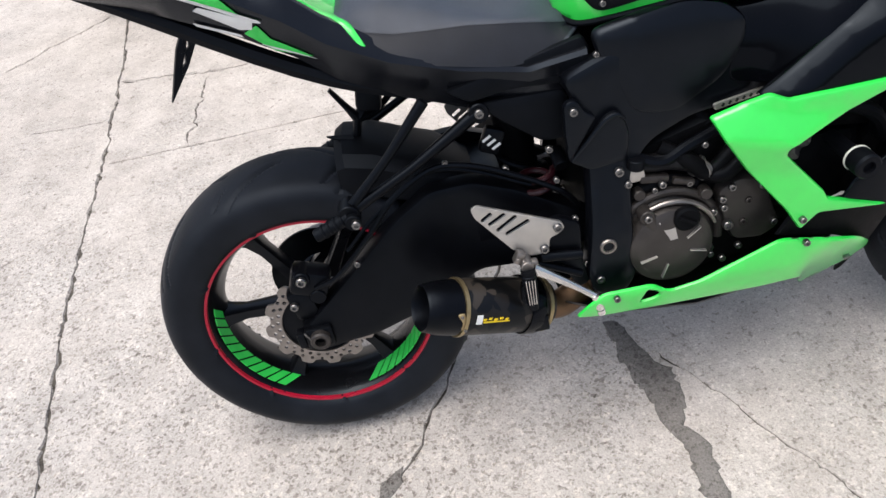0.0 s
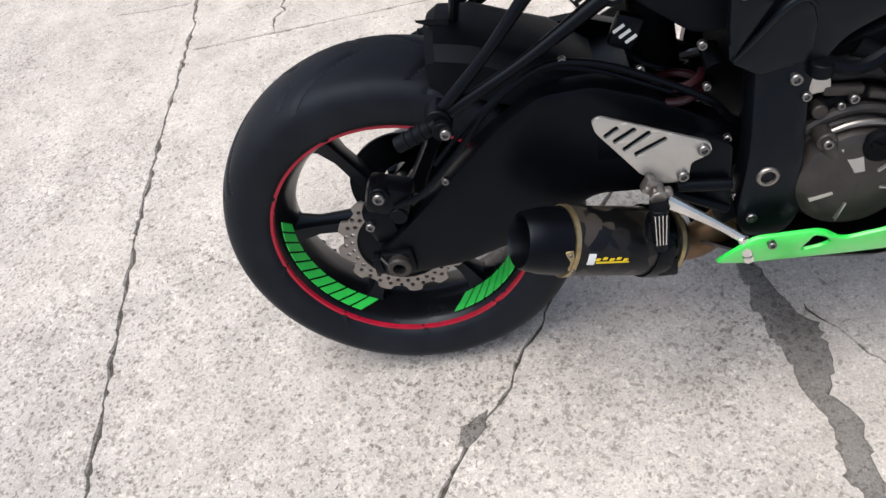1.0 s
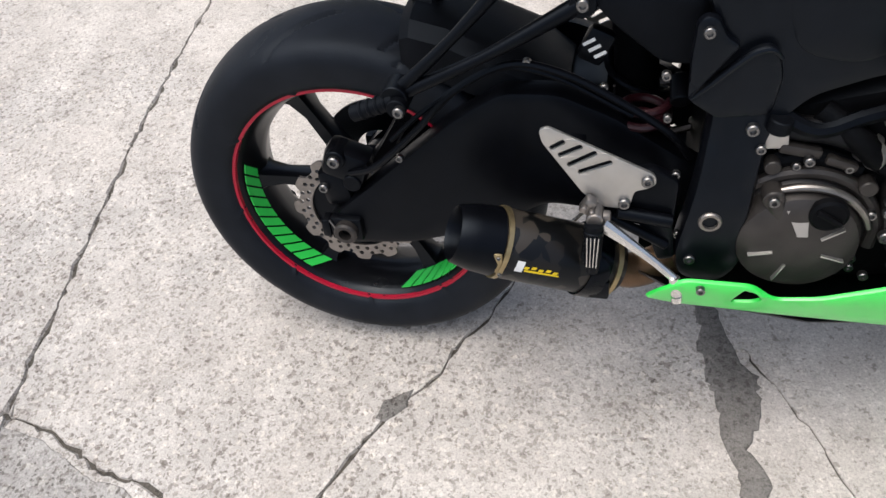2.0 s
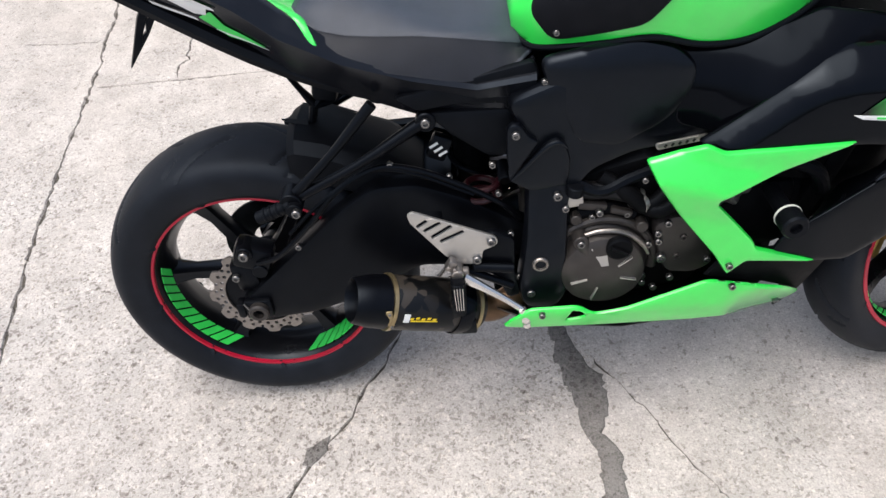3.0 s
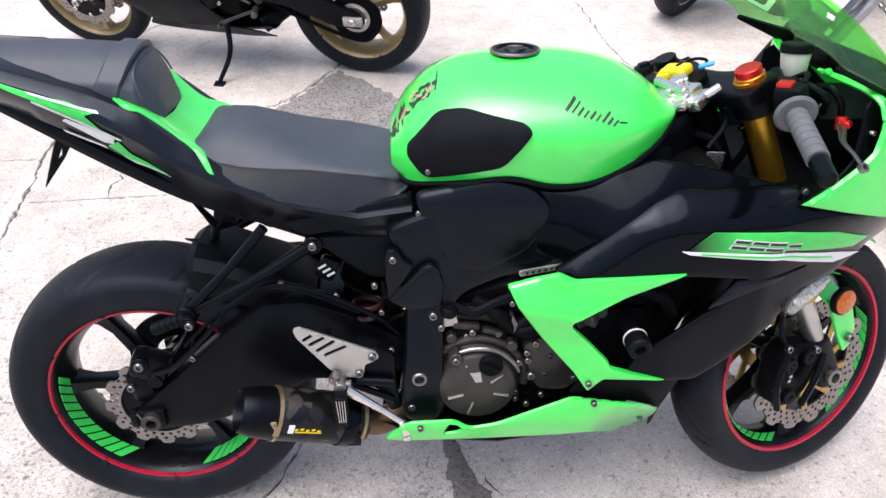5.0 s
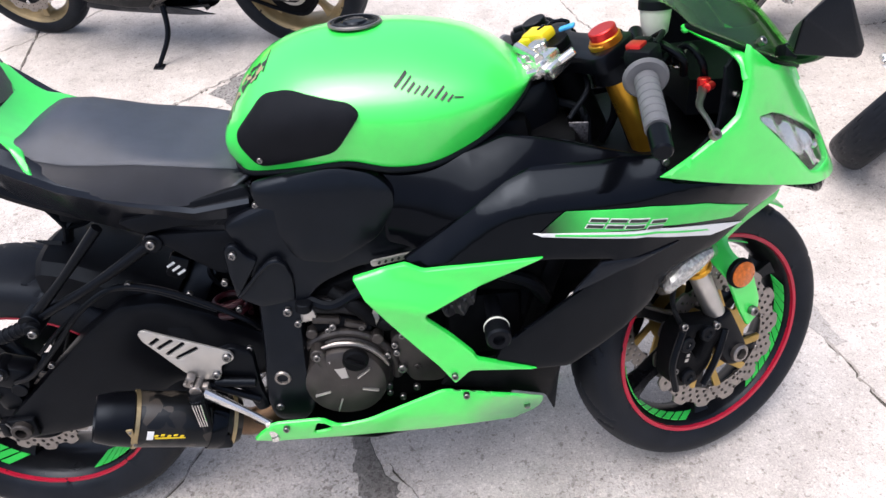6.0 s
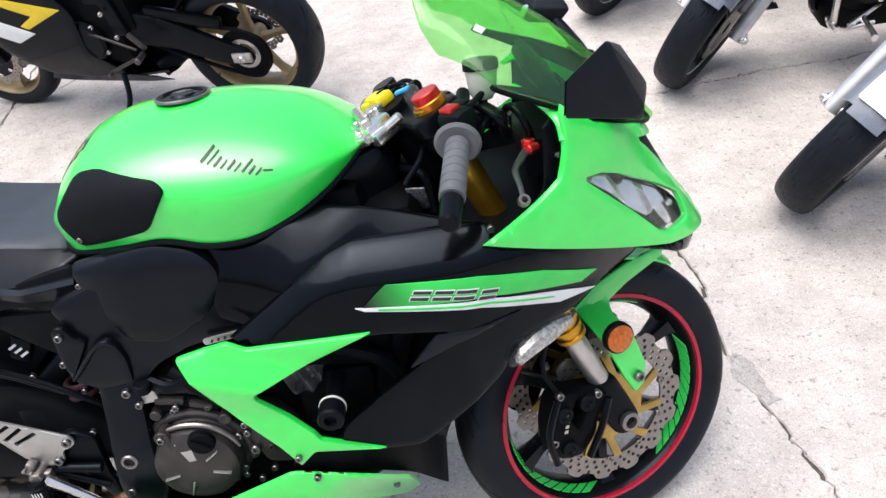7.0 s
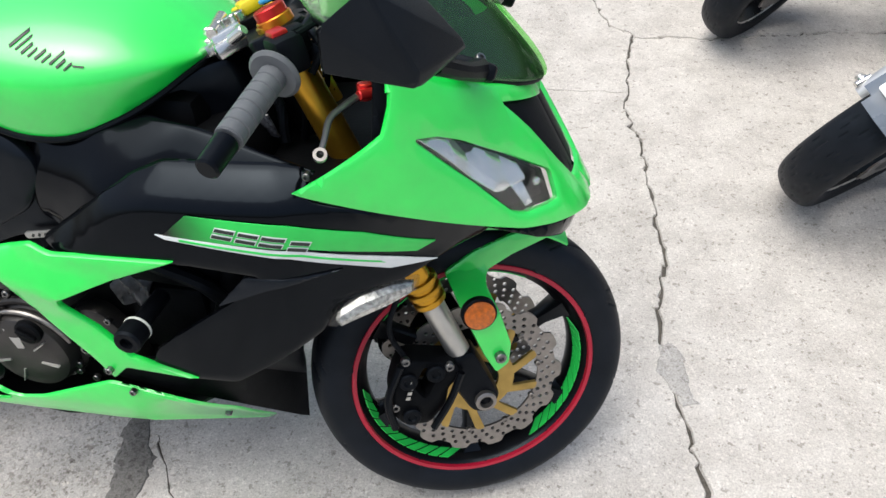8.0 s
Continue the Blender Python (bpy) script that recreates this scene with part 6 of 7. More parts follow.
part("cover_facet", loft([[CL + Vector(v) for v in ((-0.008, -0.060, 0.018), (0.010, -0.060, 0.020), (0.004, -0.050, 0.068), (-0.030, -0.050, 0.064))], [CL + Vector(v) for v in ((-0.005, -0.0672, 0.021), (0.007, -0.0672, 0.022), (0.001, -0.0615, 0.060), (-0.024, -0.0615, 0.057))]]), ALU, clutch, "bright facet on the cover")
oil = Vector((0.684, -0.217, 0.482))
part("oil_filler_cap", join(lathe([(0.0, 0.0001), (0.0, 0.024), (-0.008, 0.023), (-0.011, 0.019), (-0.011, 0.0001)], 24, centre=oil), box(oil + Vector((0, -0.013, 0)), (0.036, 0.008, 0.008), 0.003, (0, 30, 0))), ENGINE_DARK, clutch, "black oil filler cap")
part("clutch_arch", tube([CL + Vector((0.094 * math.cos(radians(a)), -0.026, 0.094 * math.sin(radians(a)))) for a in (-10, 15, 45, 75, 105, 135, 165, 195)], 0.009, 10), ENGINE, clutch)
part("clutch_rim", tube([CL + Vector((0.084 * math.cos(radians(a)), -0.046, 0.084 * math.sin(radians(a)))) for a in (18, 35, 55, 75, 95, 112, 122)], [0.003, 0.005, 0.0055, 0.0055, 0.005, 0.004, 0.003], 10), STEEL, clutch, "pale rim over the clutch cover")
part("clutch_arch", tube([CL + Vector((0.112 * math.cos(radians(a)), -0.016, 0.112 * math.sin(radians(a)))) for a in (60, 90, 120, 150, 175)], 0.013, 10), ENGINE_DARK, clutch)
for p in ((0.651, 0.543), (0.622, 0.497), (0.593, 0.557), (0.590, 0.505), (0.740, 0.468), (0.755, 0.490), (0.758, 0.365), (0.585, 0.405), (0.735, 0.395)):
    bolt(bike, (p[0], -0.198, p[1]), 0.0065)
cov = part("generator_cover", panel_mesh(rounded([(0.746, 0.506), (0.784, 0.527), (0.812, 0.520), (0.842, 0.475), (0.864, 0.410), (0.831, 0.393), (0.777, 0.400), (0.758, 0.446)], 0.014), side_place(lambda x, z: 0.196 + 0.05 * max(0.0, 0.5 - abs(x - 0.80) * 8) * 0.2, -1), th=0.03, step=0.02, roll=0.008), ENGINE, bike, "bronze-grey engine side cover")
for at in ((0.757, 0.474), (0.792, 0.438), (0.786, 0.388), (0.822, 0.505), (0.848, 0.425), (0.800, 0.480), (0.770, 0.512)):
    bolt(bike, (at[0], -0.200, at[1]), 0.0065, material=ENGINE if at[0] in (0.800, 0.792) else None)
part("engine_bracket", panel_mesh(rounded([(0.584, 0.586), (0.622, 0.579), (0.626, 0.555), (0.596, 0.552), (0.588, 0.566)], 0.005), side_place(lambda x, z: 0.192, -1), th=0.012, step=0.03, roll=0.003), ALU, bike, "pale grey engine bracket")
part("coolant_pipe", tube([(0.655, -0.17, 0.60), (0.70, -0.188, 0.572), (0.735, -0.19, 0.545), (0.78, -0.18, 0.575), (0.84, -0.17, 0.60)], 0.015, 12), ENGINE_DARK, bike)
part("coolant_pipe", tube([(0.60, -0.175, 0.60), (0.65, -0.19, 0.582), (0.70, -0.185, 0.60), (0.77, -0.18, 0.625)], 0.010, 8), BLACK_SATIN, bike)
part("coolant_hose", tube([(0.600, -0.166, 0.585), (0.632, -0.176, 0.577), (0.670, -0.180, 0.576), (0.706, -0.178, 0.562), (0.728, -0.176, 0.544)], 0.016, 14), HOSE, bike, "dark grey coolant hose")
for x, z, turn in ((0.716, 0.555, 35),):
    part("hose_clamp", lathe([(-0.004, 0.0165), (-0.004, 0.0190), (0.004, 0.0190), (0.004, 0.0165)], 24, closed=True), ALU, bike, xf=Matrix.Translation((x, -0.178, z)) @ Matrix.Rotation(radians(turn), 4, "Y") @ Matrix.Rotation(radians(90), 4, "Z"))
part("bracket_cap", rod((0.607, -0.196, 0.582), (0.609, -0.196, 0.600), 0.014, 18), BLACK_MATT, bike, "black cap on the engine bracket")
part("hose_elbow", tube([(0.728, -0.185, 0.542), (0.748, -0.200, 0.540), (0.772, -0.200, 0.552), (0.800, -0.185, 0.575)], 0.013, 12), ENGINE_DARK, bike, "black hose elbow")
part("casting_lug", join(box((0.640, -0.186, 0.552), (0.050, 0.016, 0.014), 0.004, (0, 8, 0)), box((0.690, -0.186, 0.536), (0.040, 0.016, 0.012), 0.004, (0, 18, 0)), rod((0.612, -0.180, 0.530), (0.612, -0.200, 0.530), 0.010), rod((0.726, -0.180, 0.508), (0.726, -0.202, 0.508), 0.011)), ENGINE, bike, "bronze-grey casting lugs")
part("stand_bracket", panel_mesh(rounded([(0.556, 0.396), (0.563, 0.392), (0.566, 0.382), (0.572, 0.374), (0.558, 0.374)], 0.002), side_place(lambda x, z: 0.214, -1), th=0.006, step=0.02, roll=0.001), ALU, bike, "small pale bracket")
bolt(bike, (0.764, -0.2015, 0.438), 0.009)
bolt(bike, (0.735, -0.202, 0.382), 0.006)
bolt(bike, (0.579, -0.196, 0.583), 0.008)
part("heat_shield", panel_mesh(rounded([(0.838, 0.575), (0.872, 0.592), (0.912, 0.590), (0.900, 0.552), (0.880, 0.532), (0.850, 0.536)], 0.006), side_place(lambda x, z: 0.186 + 0.006 * math.sin(x * 210 + z * 90), -1), th=0.003, step=0.006, roll=0.001), SHIELD, bike, "crinkled grey heat shield")
part("hose_clamp", lathe([(-0.004, 0.0155), (-0.004, 0.0175), (0.004, 0.0175), (0.004, 0.0155)], 24, closed=True), ALU, bike, xf=Matrix.Translation((0.722, -0.190, 0.551)) @ Matrix.Rotation(radians(-55), 4, "Z"))
for p in ((0.70, 0.530), (0.640, 0.530), (0.725, 0.598), (0.62, 0.385), (0.71, 0.365), (0.675, 0.575)):
    bolt(bike, (p[0], -0.190, p[1]), 0.0055)
for i in range(3):
    part("throttle_body", rod((0.70 + 0.05 * i, -0.12, 0.70), (0.74 + 0.05 * i, -0.16, 0.62), 0.018), ENGINE_DARK, bike)
for s in (-1, 1):
    sl = lathe([(0.20, 0.014), (0.275, 0.014), (0.275, 0.021), (0.308, 0.021), (0.312, 0.018), (0.312, 0.010), (0.303, 0.009), (0.303, 0.0001)], 28)
    puck = part("frame_slider", sl, BLACK_MATT, bike, "black crash bobbin with white ring", xf=Matrix.Translation((0.932, 0, 0.570)) @ Matrix.Scale(s, 4, (0, 1, 0)))
    part("slider_ring", lathe([(0.276, 0.016), (0.276, 0.0218), (0.279, 0.0218), (0.280, 0.0213), (0.280, 0.016)], 28, closed=True), MILKY, puck, "pale ring", xf=Matrix.Translation((0.932, 0, 0.570)) @ Matrix.Scale(s, 4, (0, 1, 0)))

# swing arm, rear brake and mudguard
SW = [(-0.040, 0.318), (-0.018, 0.345), (0.046, 0.402), (0.176, 0.520), (0.215, 0.548), (0.262, 0.580), (0.340, 0.582), (0.416, 0.552), (0.500, 0.500), (0.550, 0.470), (0.545, 0.420), (0.480, 0.385), (0.395, 0.388), (0.330, 0.392), (0.255, 0.345), (0.199, 0.318), (0.110, 0.288), (-0.010, 0.275), (-0.040, 0.288)]
for s in (-1, 1):
    arm = part("swing_arm", panel_mesh(rounded(SW, 0.018), side_place(lambda x, z: 0.128 + 0.02 * max(0, x - 0.3), s), th=0.035, step=0.03, roll=0.012), BLACK_SATIN, bike, "black cast swing arm")
    part("axle_block", join(box((0.0, s * 0.130, 0.318), (0.055, 0.020, 0.045), 0.005), box((-0.035, s * 0.128, 0.318), (0.016, 0.026, 0.035), 0.004)), BLACK_SATIN, arm)
    part("axle_nut", lathe([(0.0, 0.020), (0.012, 0.020), (0.015, 0.017), (0.015, 0.011), (-0.006, 0.010), (-0.006, 0.0001)], 24), ENGINE, arm, "dark steel hollow axle end", xf=Matrix.Translation((0.002, s * 0.139, 0.319)) @ Matrix.Rotation(radians(180 if s < 0 else 0), 4, "X"))
    part("adjuster_mark", box((-0.018, s * 0.141, 0.322), (0.004, 0.003, 0.036), 0.001, (0, -25, 0)), BOLT_STEEL, arm)
part("swing_arm_bridge", box((0.36, 0, 0.49), (0.10, 0.26, 0.12), 0.03), BLACK_SATIN, bike)
rc = part("rear_caliper", join(box((0.010, -0.100, 0.432), (0.075, 0.05, 0.055), 0.012, (0, 20, 0)), box((-0.015, -0.098, 0.385), (0.05, 0.045, 0.07), 0.012, (0, -10, 0)), rod((0.0, -0.13, 0.45), (0.0, -0.085, 0.45), 0.016), rod((0.02, -0.128, 0.405), (0.02, -0.085, 0.405), 0.015)), BLACK_SATIN, bike, "black rear brake caliper")
bolt(rc, (0.0, -0.131, 0.45), 0.010)
bolt(rc, (-0.030, -0.124, 0.392), 0.008)
part("rear_brake_pipe", tube([(0.020, -0.125, 0.425), (0.070, -0.14, 0.452), (0.140, -0.142, 0.520), (0.200, -0.14, 0.585), (0.274, -0.14, 0.628), (0.339, -0.142, 0.622), (0.410, -0.145, 0.590), (0.485, -0.15, 0.545), (0.52, -0.14, 0.50)], 0.0055, 8), BLACK_SATIN, bike, "black rear brake hose")
part("rear_brake_pipe", tube([(0.10, -0.138, 0.50), (0.16, -0.136, 0.555), (0.25, -0.132, 0.615), (0.33, -0.134, 0.612), (0.44, -0.14, 0.56)], 0.004, 8), BLACK_SATIN, bike)
for p in ((0.110, 0.470), (0.400, 0.600), (0.30, 0.632)):
    bolt(bike, (p[0], -0.140, p[1]), 0.006)
secs = []
for x, zt, zs, w in ((0.112, 0.655, 0.598, 0.080), (0.128, 0.662, 0.585, 0.088), (0.180, 0.652, 0.570, 0.094), (0.235, 0.627, 0.550, 0.096), (0.290, 0.606, 0.525, 0.094), (0.350, 0.560, 0.49, 0.09)):
    prof = [(w, zs), (w, zt - 0.025), (w - 0.018, zt - 0.006), (w - 0.04, zt), (0, zt + 0.004)]
    outer = [Vector((x, -y, z)) for y, z in prof] + [Vector((x, y, z)) for y, z in reversed(prof[:-1])]
    secs.append(outer + [v + Vector((0, -math.copysign(0.004, v.y) if abs(v.y) > 0.01 else 0, -0.004)) for v in reversed(outer)])
guard_r = part("rear_mudguard", loft(secs), BLACK_MATT, bike, "black plastic rear mudguard", smooth=30)
part("mudguard_horn", loft([[Vector((x, y + u * w, z + v * w)) for u, v in ((1, 0), (0, 1), (-1, 0), (0, -1))] for x, y, z, w in ((0.150, -0.02, 0.656, 0.010), (0.125, -0.02, 0.664, 0.006), (0.103, -0.02, 0.671, 0.002))]), BLACK_MATT, guard_r)
# passenger peg brackets
for s in (-1, 1):
    y0, y1 = s * 0.145, s * 0.155
    br = part("peg_bracket", join(tube([(0.369, y0, 0.716), (0.25, y1, 0.648), (0.130, y1, 0.588)], [0.012, 0.008, 0.010], 12), tube([(0.285, y0, 0.752), (0.205, y1, 0.668), (0.124, y1, 0.590)], [0.010, 0.0075, 0.010], 12), rod((0.369, y0 - s * 0.010, 0.716), (0.369, y0 + s * 0.010, 0.716), 0.017), rod((0.124, y1 - s * 0.022, 0.588), (0.124, y1 + s * 0.018, 0.588), 0.019)), BLACK_SATIN, bike, "black V-shaped passenger peg bracket")
    part("passenger_peg", join(rod((0.125, y1 + s * 0.012, 0.585), (0.060, y1 + s * 0.012, 0.560), 0.012), rod((0.130, y1 - s * 0.02, 0.580), (0.130, y1 + s * 0.03, 0.580), 0.014), *[rod((0.115 - 0.012 * i, y1 + s * 0.012, 0.5815 - 0.0046 * i), (0.110 - 0.012 * i, y1 + s * 0.012, 0.5796 - 0.0046 * i), 0.0135) for i in range(4)]), BLACK_MATT, br, "black folded passenger peg")
    bolt(br, (0.135, y1 + s * 0.034, 0.580), 0.008, (0, s, 0))
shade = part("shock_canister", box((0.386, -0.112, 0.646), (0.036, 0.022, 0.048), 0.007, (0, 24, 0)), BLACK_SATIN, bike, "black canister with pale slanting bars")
for i in range(3):
    part("canister_bar", box((0.377 + 0.0075 * i, -0.1240, 0.655 - 0.0085 * i), (0.017, 0.0015, 0.0045), 0.0004, (0, -30, 0)), WHITE_DECAL, shade)
SPRING = Vector((0.457, -0.100, 0.542))
part("rear_shock", rod((0.43, 0, 0.66), (0.46, 0, 0.40), 0.032), ENGINE_DARK, bike)
part("shock_spring", tube([(0.445 + 0.045 * math.cos(t), 0.045 * math.sin(t), 0.62 - 0.016 * t) for t in (0.5 * i for i in range(26))], 0.006, 8, 2), BLACK_SATIN, bike, "dark shock spring")
part("spring_coil", tube([(SPRING.x + 0.030 * math.cos(t), SPRING.y + 0.030 * math.sin(t), SPRING.z - 0.022 + 0.0035 * t) for t in (0.5 * i for i in range(26))], 0.006, 8, 2), MAROON, bike, "dark red shock spring")
part("shock_reservoir", rod((0.495, -0.10, 0.597), (0.497, -0.135, 0.580), 0.013), BLACK_SATIN, bike, "black shock reservoir")

# rearsets
HEEL = [(0.325, 0.584), (0.336, 0.589), (0.472, 0.526), (0.476, 0.512), (0.466, 0.504), (0.449, 0.498), (0.446, 0.476), (0.438, 0.469), (0.412, 0.470), (0.384, 0.490), (0.329, 0.566)]
SLOTS = [[(0.340, 0.557), (0.358, 0.569)], [(0.351, 0.547), (0.380, 0.563)], [(0.363, 0.533), (0.398, 0.555)], [(0.377, 0.523), (0.418, 0.542)]]
for s in (-1, 1):
    cut = []
    for a, b in SLOTS:
        d = Vector((b[0] - a[0], b[1] - a[1])).normalized() * 0.0035
        n = Vector((-d.y, d.x))
        a, b = Vector(a), Vector(b)
        cut.append(rounded([tuple(a - n), tuple(b - n), tuple(b + n), tuple(a + n)], 0.003, 3))
    plate = part("heel_guard", panel_mesh(rounded(HEEL, 0.006), side_place(lambda x, z: 0.222, s), th=0.004, step=0.02, holes=cut, roll=0.001), ALU, bike, "brushed aluminium heel guard with slots")
    bolt(plate, (0.464, s * 0.223, 0.517), 0.008, (0, s, 0))
    bolt(plate, (0.438, s * 0.223, 0.480), 0.008, (0, s, 0))
    part("rearset_plate", panel_mesh(rounded([(0.440, 0.520), (0.470, 0.528), (0.505, 0.510), (0.505, 0.430), (0.515, 0.380), (0.490, 0.372), (0.470, 0.430), (0.400, 0.455), (0.395, 0.475), (0.440, 0.490)], 0.010), side_place(lambda x, z: 0.212, s), th=0.014, step=0.03, roll=0.005), BLACK_SATIN, bike, "black rearset plate")
    pivot = Vector((0.402, s * 0.232, 0.466))
    part("peg_mount", join(rod(pivot + Vector((0, -s * 0.02, 0)), pivot + Vector((0, s * 0.018, 0)), 0.011), box(pivot + Vector((-0.010, 0, 0.014)), (0.016, 0.018, 0.024), 0.004, (0, 30, 0)), box(pivot + Vector((0.010, 0, -0.008)), (0.022, 0.016, 0.022), 0.004), *[rod(pivot + Vector((-0.014 + 0.010 * i, s * 0.010, 0.018 - 0.006 * i)), pivot + Vector((-0.014 + 0.010 * i, s * 0.017, 0.018 - 0.006 * i)), 0.0035, 8, bevel=0.001) for i in range(3)]), STEEL, bike, "bright peg mount")
    peg = part("rider_peg", tube([pivot + Vector((0, s * 0.016, -0.004)), pivot + Vector((0.001, s * 0.018, -0.045)), pivot + Vector((0.002, s * 0.016, -0.088))], [0.013, 0.012, 0.009], 12), BLACK_MATT, bike, "black knurled folded foot peg")
    part("peg_knurl", join(*[rod(pivot + Vector((0.0, s * 0.017, -0.012 - 0.0085 * i)), pivot + Vector((0.0002, s * 0.017, -0.016 - 0.0085 * i)), 0.0140 - 0.0005 * i, 12, bevel=0.001) for i in range(8)]), BLACK_SATIN, peg)
    for i in range(4):
        part("peg_rib", rod(pivot + Vector((-0.0075 + 0.005 * i, s * 0.030, -0.018)), pivot + Vector((-0.0055 + 0.004 * i, s * 0.0275, -0.072)), 0.0011, 6, bevel=0.0003), ALU_BRIGHT, peg)
    pedal = part("brake_pedal" if s < 0 else "shift_pedal", tube([(0.412, s * 0.238, 0.455), (0.445, s * 0.240, 0.430), (0.485, s * 0.242, 0.398), (0.516, s * 0.246, 0.372)], [0.011, 0.008, 0.006, 0.006], 10), ALU_BRIGHT, bike, "polished pedal arm")
    part("pedal_toe", tube([(0.513, s * 0.248, 0.378), (0.518, s * 0.252, 0.357), (0.521, s * 0.254, 0.340)], 0.0075, 10), ALU_BRIGHT, pedal)
    part("pedal_rod", join(rod((0.415, s * 0.214, 0.452), (0.50, s * 0.214, 0.405), 0.007), rod((0.43, s * 0.22, 0.462), (0.502, s * 0.22, 0.452), 0.009)), BLACK_SATIN, pedal)

# exhaust
ma, mb = Vector((0.209, -0.242, 0.421)), Vector((0.433, -0.171, 0.321))
md = (mb - ma).normalized()
MM = Matrix.Translation(ma) @ Vector((0, 1, 0)).rotation_difference(md).to_matrix().to_4x4()
ML = (mb - ma).length
muffler = part("muffler", lathe([(0.062, 0.0001), (0.062, 0.047), (0.068, 0.051), (ML - 0.045, 0.052), (ML - 0.012, 0.050), (ML, 0.042), (ML, 0.0001)], 40), CARBON, bike, "short camo-black muffler with gold bands", xf=MM)
part("muffler_tail", lathe([(0.075, 0.0001), (0.070, 0.026), (0.006, 0.036), (0.0, 0.039), (0.004, 0.042), (0.030, 0.048), (0.062, 0.0505), (0.066, 0.047)], 40), BLACK_SATIN, muffler, "black open muffler tip", xf=MM)
for k, q in ((0.068, 0.051), (ML - 0.016, 0.0505)):
    band = part("muffler_band", lathe([(k - 0.0035, q - 0.004), (k - 0.0035, q + 0.0022), (k + 0.0035, q + 0.0022), (k + 0.0035, q - 0.004)], 40, closed=True), DULL_GOLD, muffler, "dull gold clamp band", xf=MM)
part("band_tab", box(ma + md * 0.078 + Vector((0, -0.051, 0.006)), (0.012, 0.004, 0.036), 0.002, (0, 0, 0)), DULL_GOLD, muffler)
for k in (-0.012, 0.018):
    bolt(muffler, ma + md * 0.079 + Vector((0, -0.053, k)), 0.003)


def on_muffler(a, b, h):
    """a along the can, b in degrees round it from its outer side upward."""
    t = radians(b)
    side = md.cross(Vector((0, 0, 1))).normalized()
    up = side.cross(md)
    return ma + md * a + (side * math.cos(t) + up * math.sin(t)) * (0.0527 - h)


part("muffler_label", panel_mesh([(0.086, -5), (0.097, -5), (0.097, 14), (0.086, 14)], on_muffler, th=0.001, step=6, roll=0.0), WHITE_DECAL, muffler, "white plain bar")
for k in range(5):
    a = 0.098 + 0.011 * k
    part("muffler_label", panel_mesh([(a, 2 + 2 * (k % 2)), (a + 0.006, 2 + 2 * (k % 2)), (a + 0.0075, 6 + 2 * (k % 2)), (a + 0.0015, 6 + 2 * (k % 2))], on_muffler, th=0.001, step=6, roll=0.0), YELLOW, muffler, "yellow plain bar")
part("muffler_label", panel_mesh([(0.100, -3), (0.152, -1), (0.152, 1), (0.100, 0)], on_muffler, th=0.001, step=6, roll=0.0), YELLOW, muffler)
part("muffler_hanger", join(box(ma + md * 0.215 + Vector((0, -0.035, 0.045)), (0.024, 0.025, 0.06), 0.005, (0, 10, 0)), box(ma + md * 0.235 + Vector((0, -0.050, -0.005)), (0.03, 0.012, 0.035), 0.004)), BLACK_GLOSS, muffler)
part("muffler_strap", lathe([(ML - 0.058, 0.050), (ML - 0.058, 0.0550), (ML - 0.054, 0.0560), (ML - 0.034, 0.0560), (ML - 0.030, 0.0550), (ML - 0.030, 0.050)], 40, closed=True), BLACK_GLOSS, muffler, "glossy black strap round the can", xf=MM)
part("link_pipe", tube([mb - md * 0.01, mb + md * 0.04, Vector((0.55, -0.12, 0.325)), Vector((0.66, -0.05, 0.33))], 0.027, 16), BURNT, bike, "heat-tinted exhaust link pipe")

# side stand on the far side
stand = part("side_stand", join(tube([(0.60, 0.15, 0.300), (0.575, 0.215, 0.18), (0.545, 0.300, 0.060)], [0.014, 0.012, 0.011], 10), box((0.540, 0.303, 0.056), (0.07, 0.035, 0.008), 0.003, (-10, 0, 0))), BLACK_SATIN, bike, "black side stand")
part("chain", join(tube([(0.0, 0.092, 0.425), (0.25, 0.092, 0.465), (0.56, 0.092, 0.490)], 0.007, 6), tube([(0.0, 0.092, 0.213), (0.25, 0.092, 0.30), (0.56, 0.092, 0.41)], 0.007, 6)), STEEL, bike)


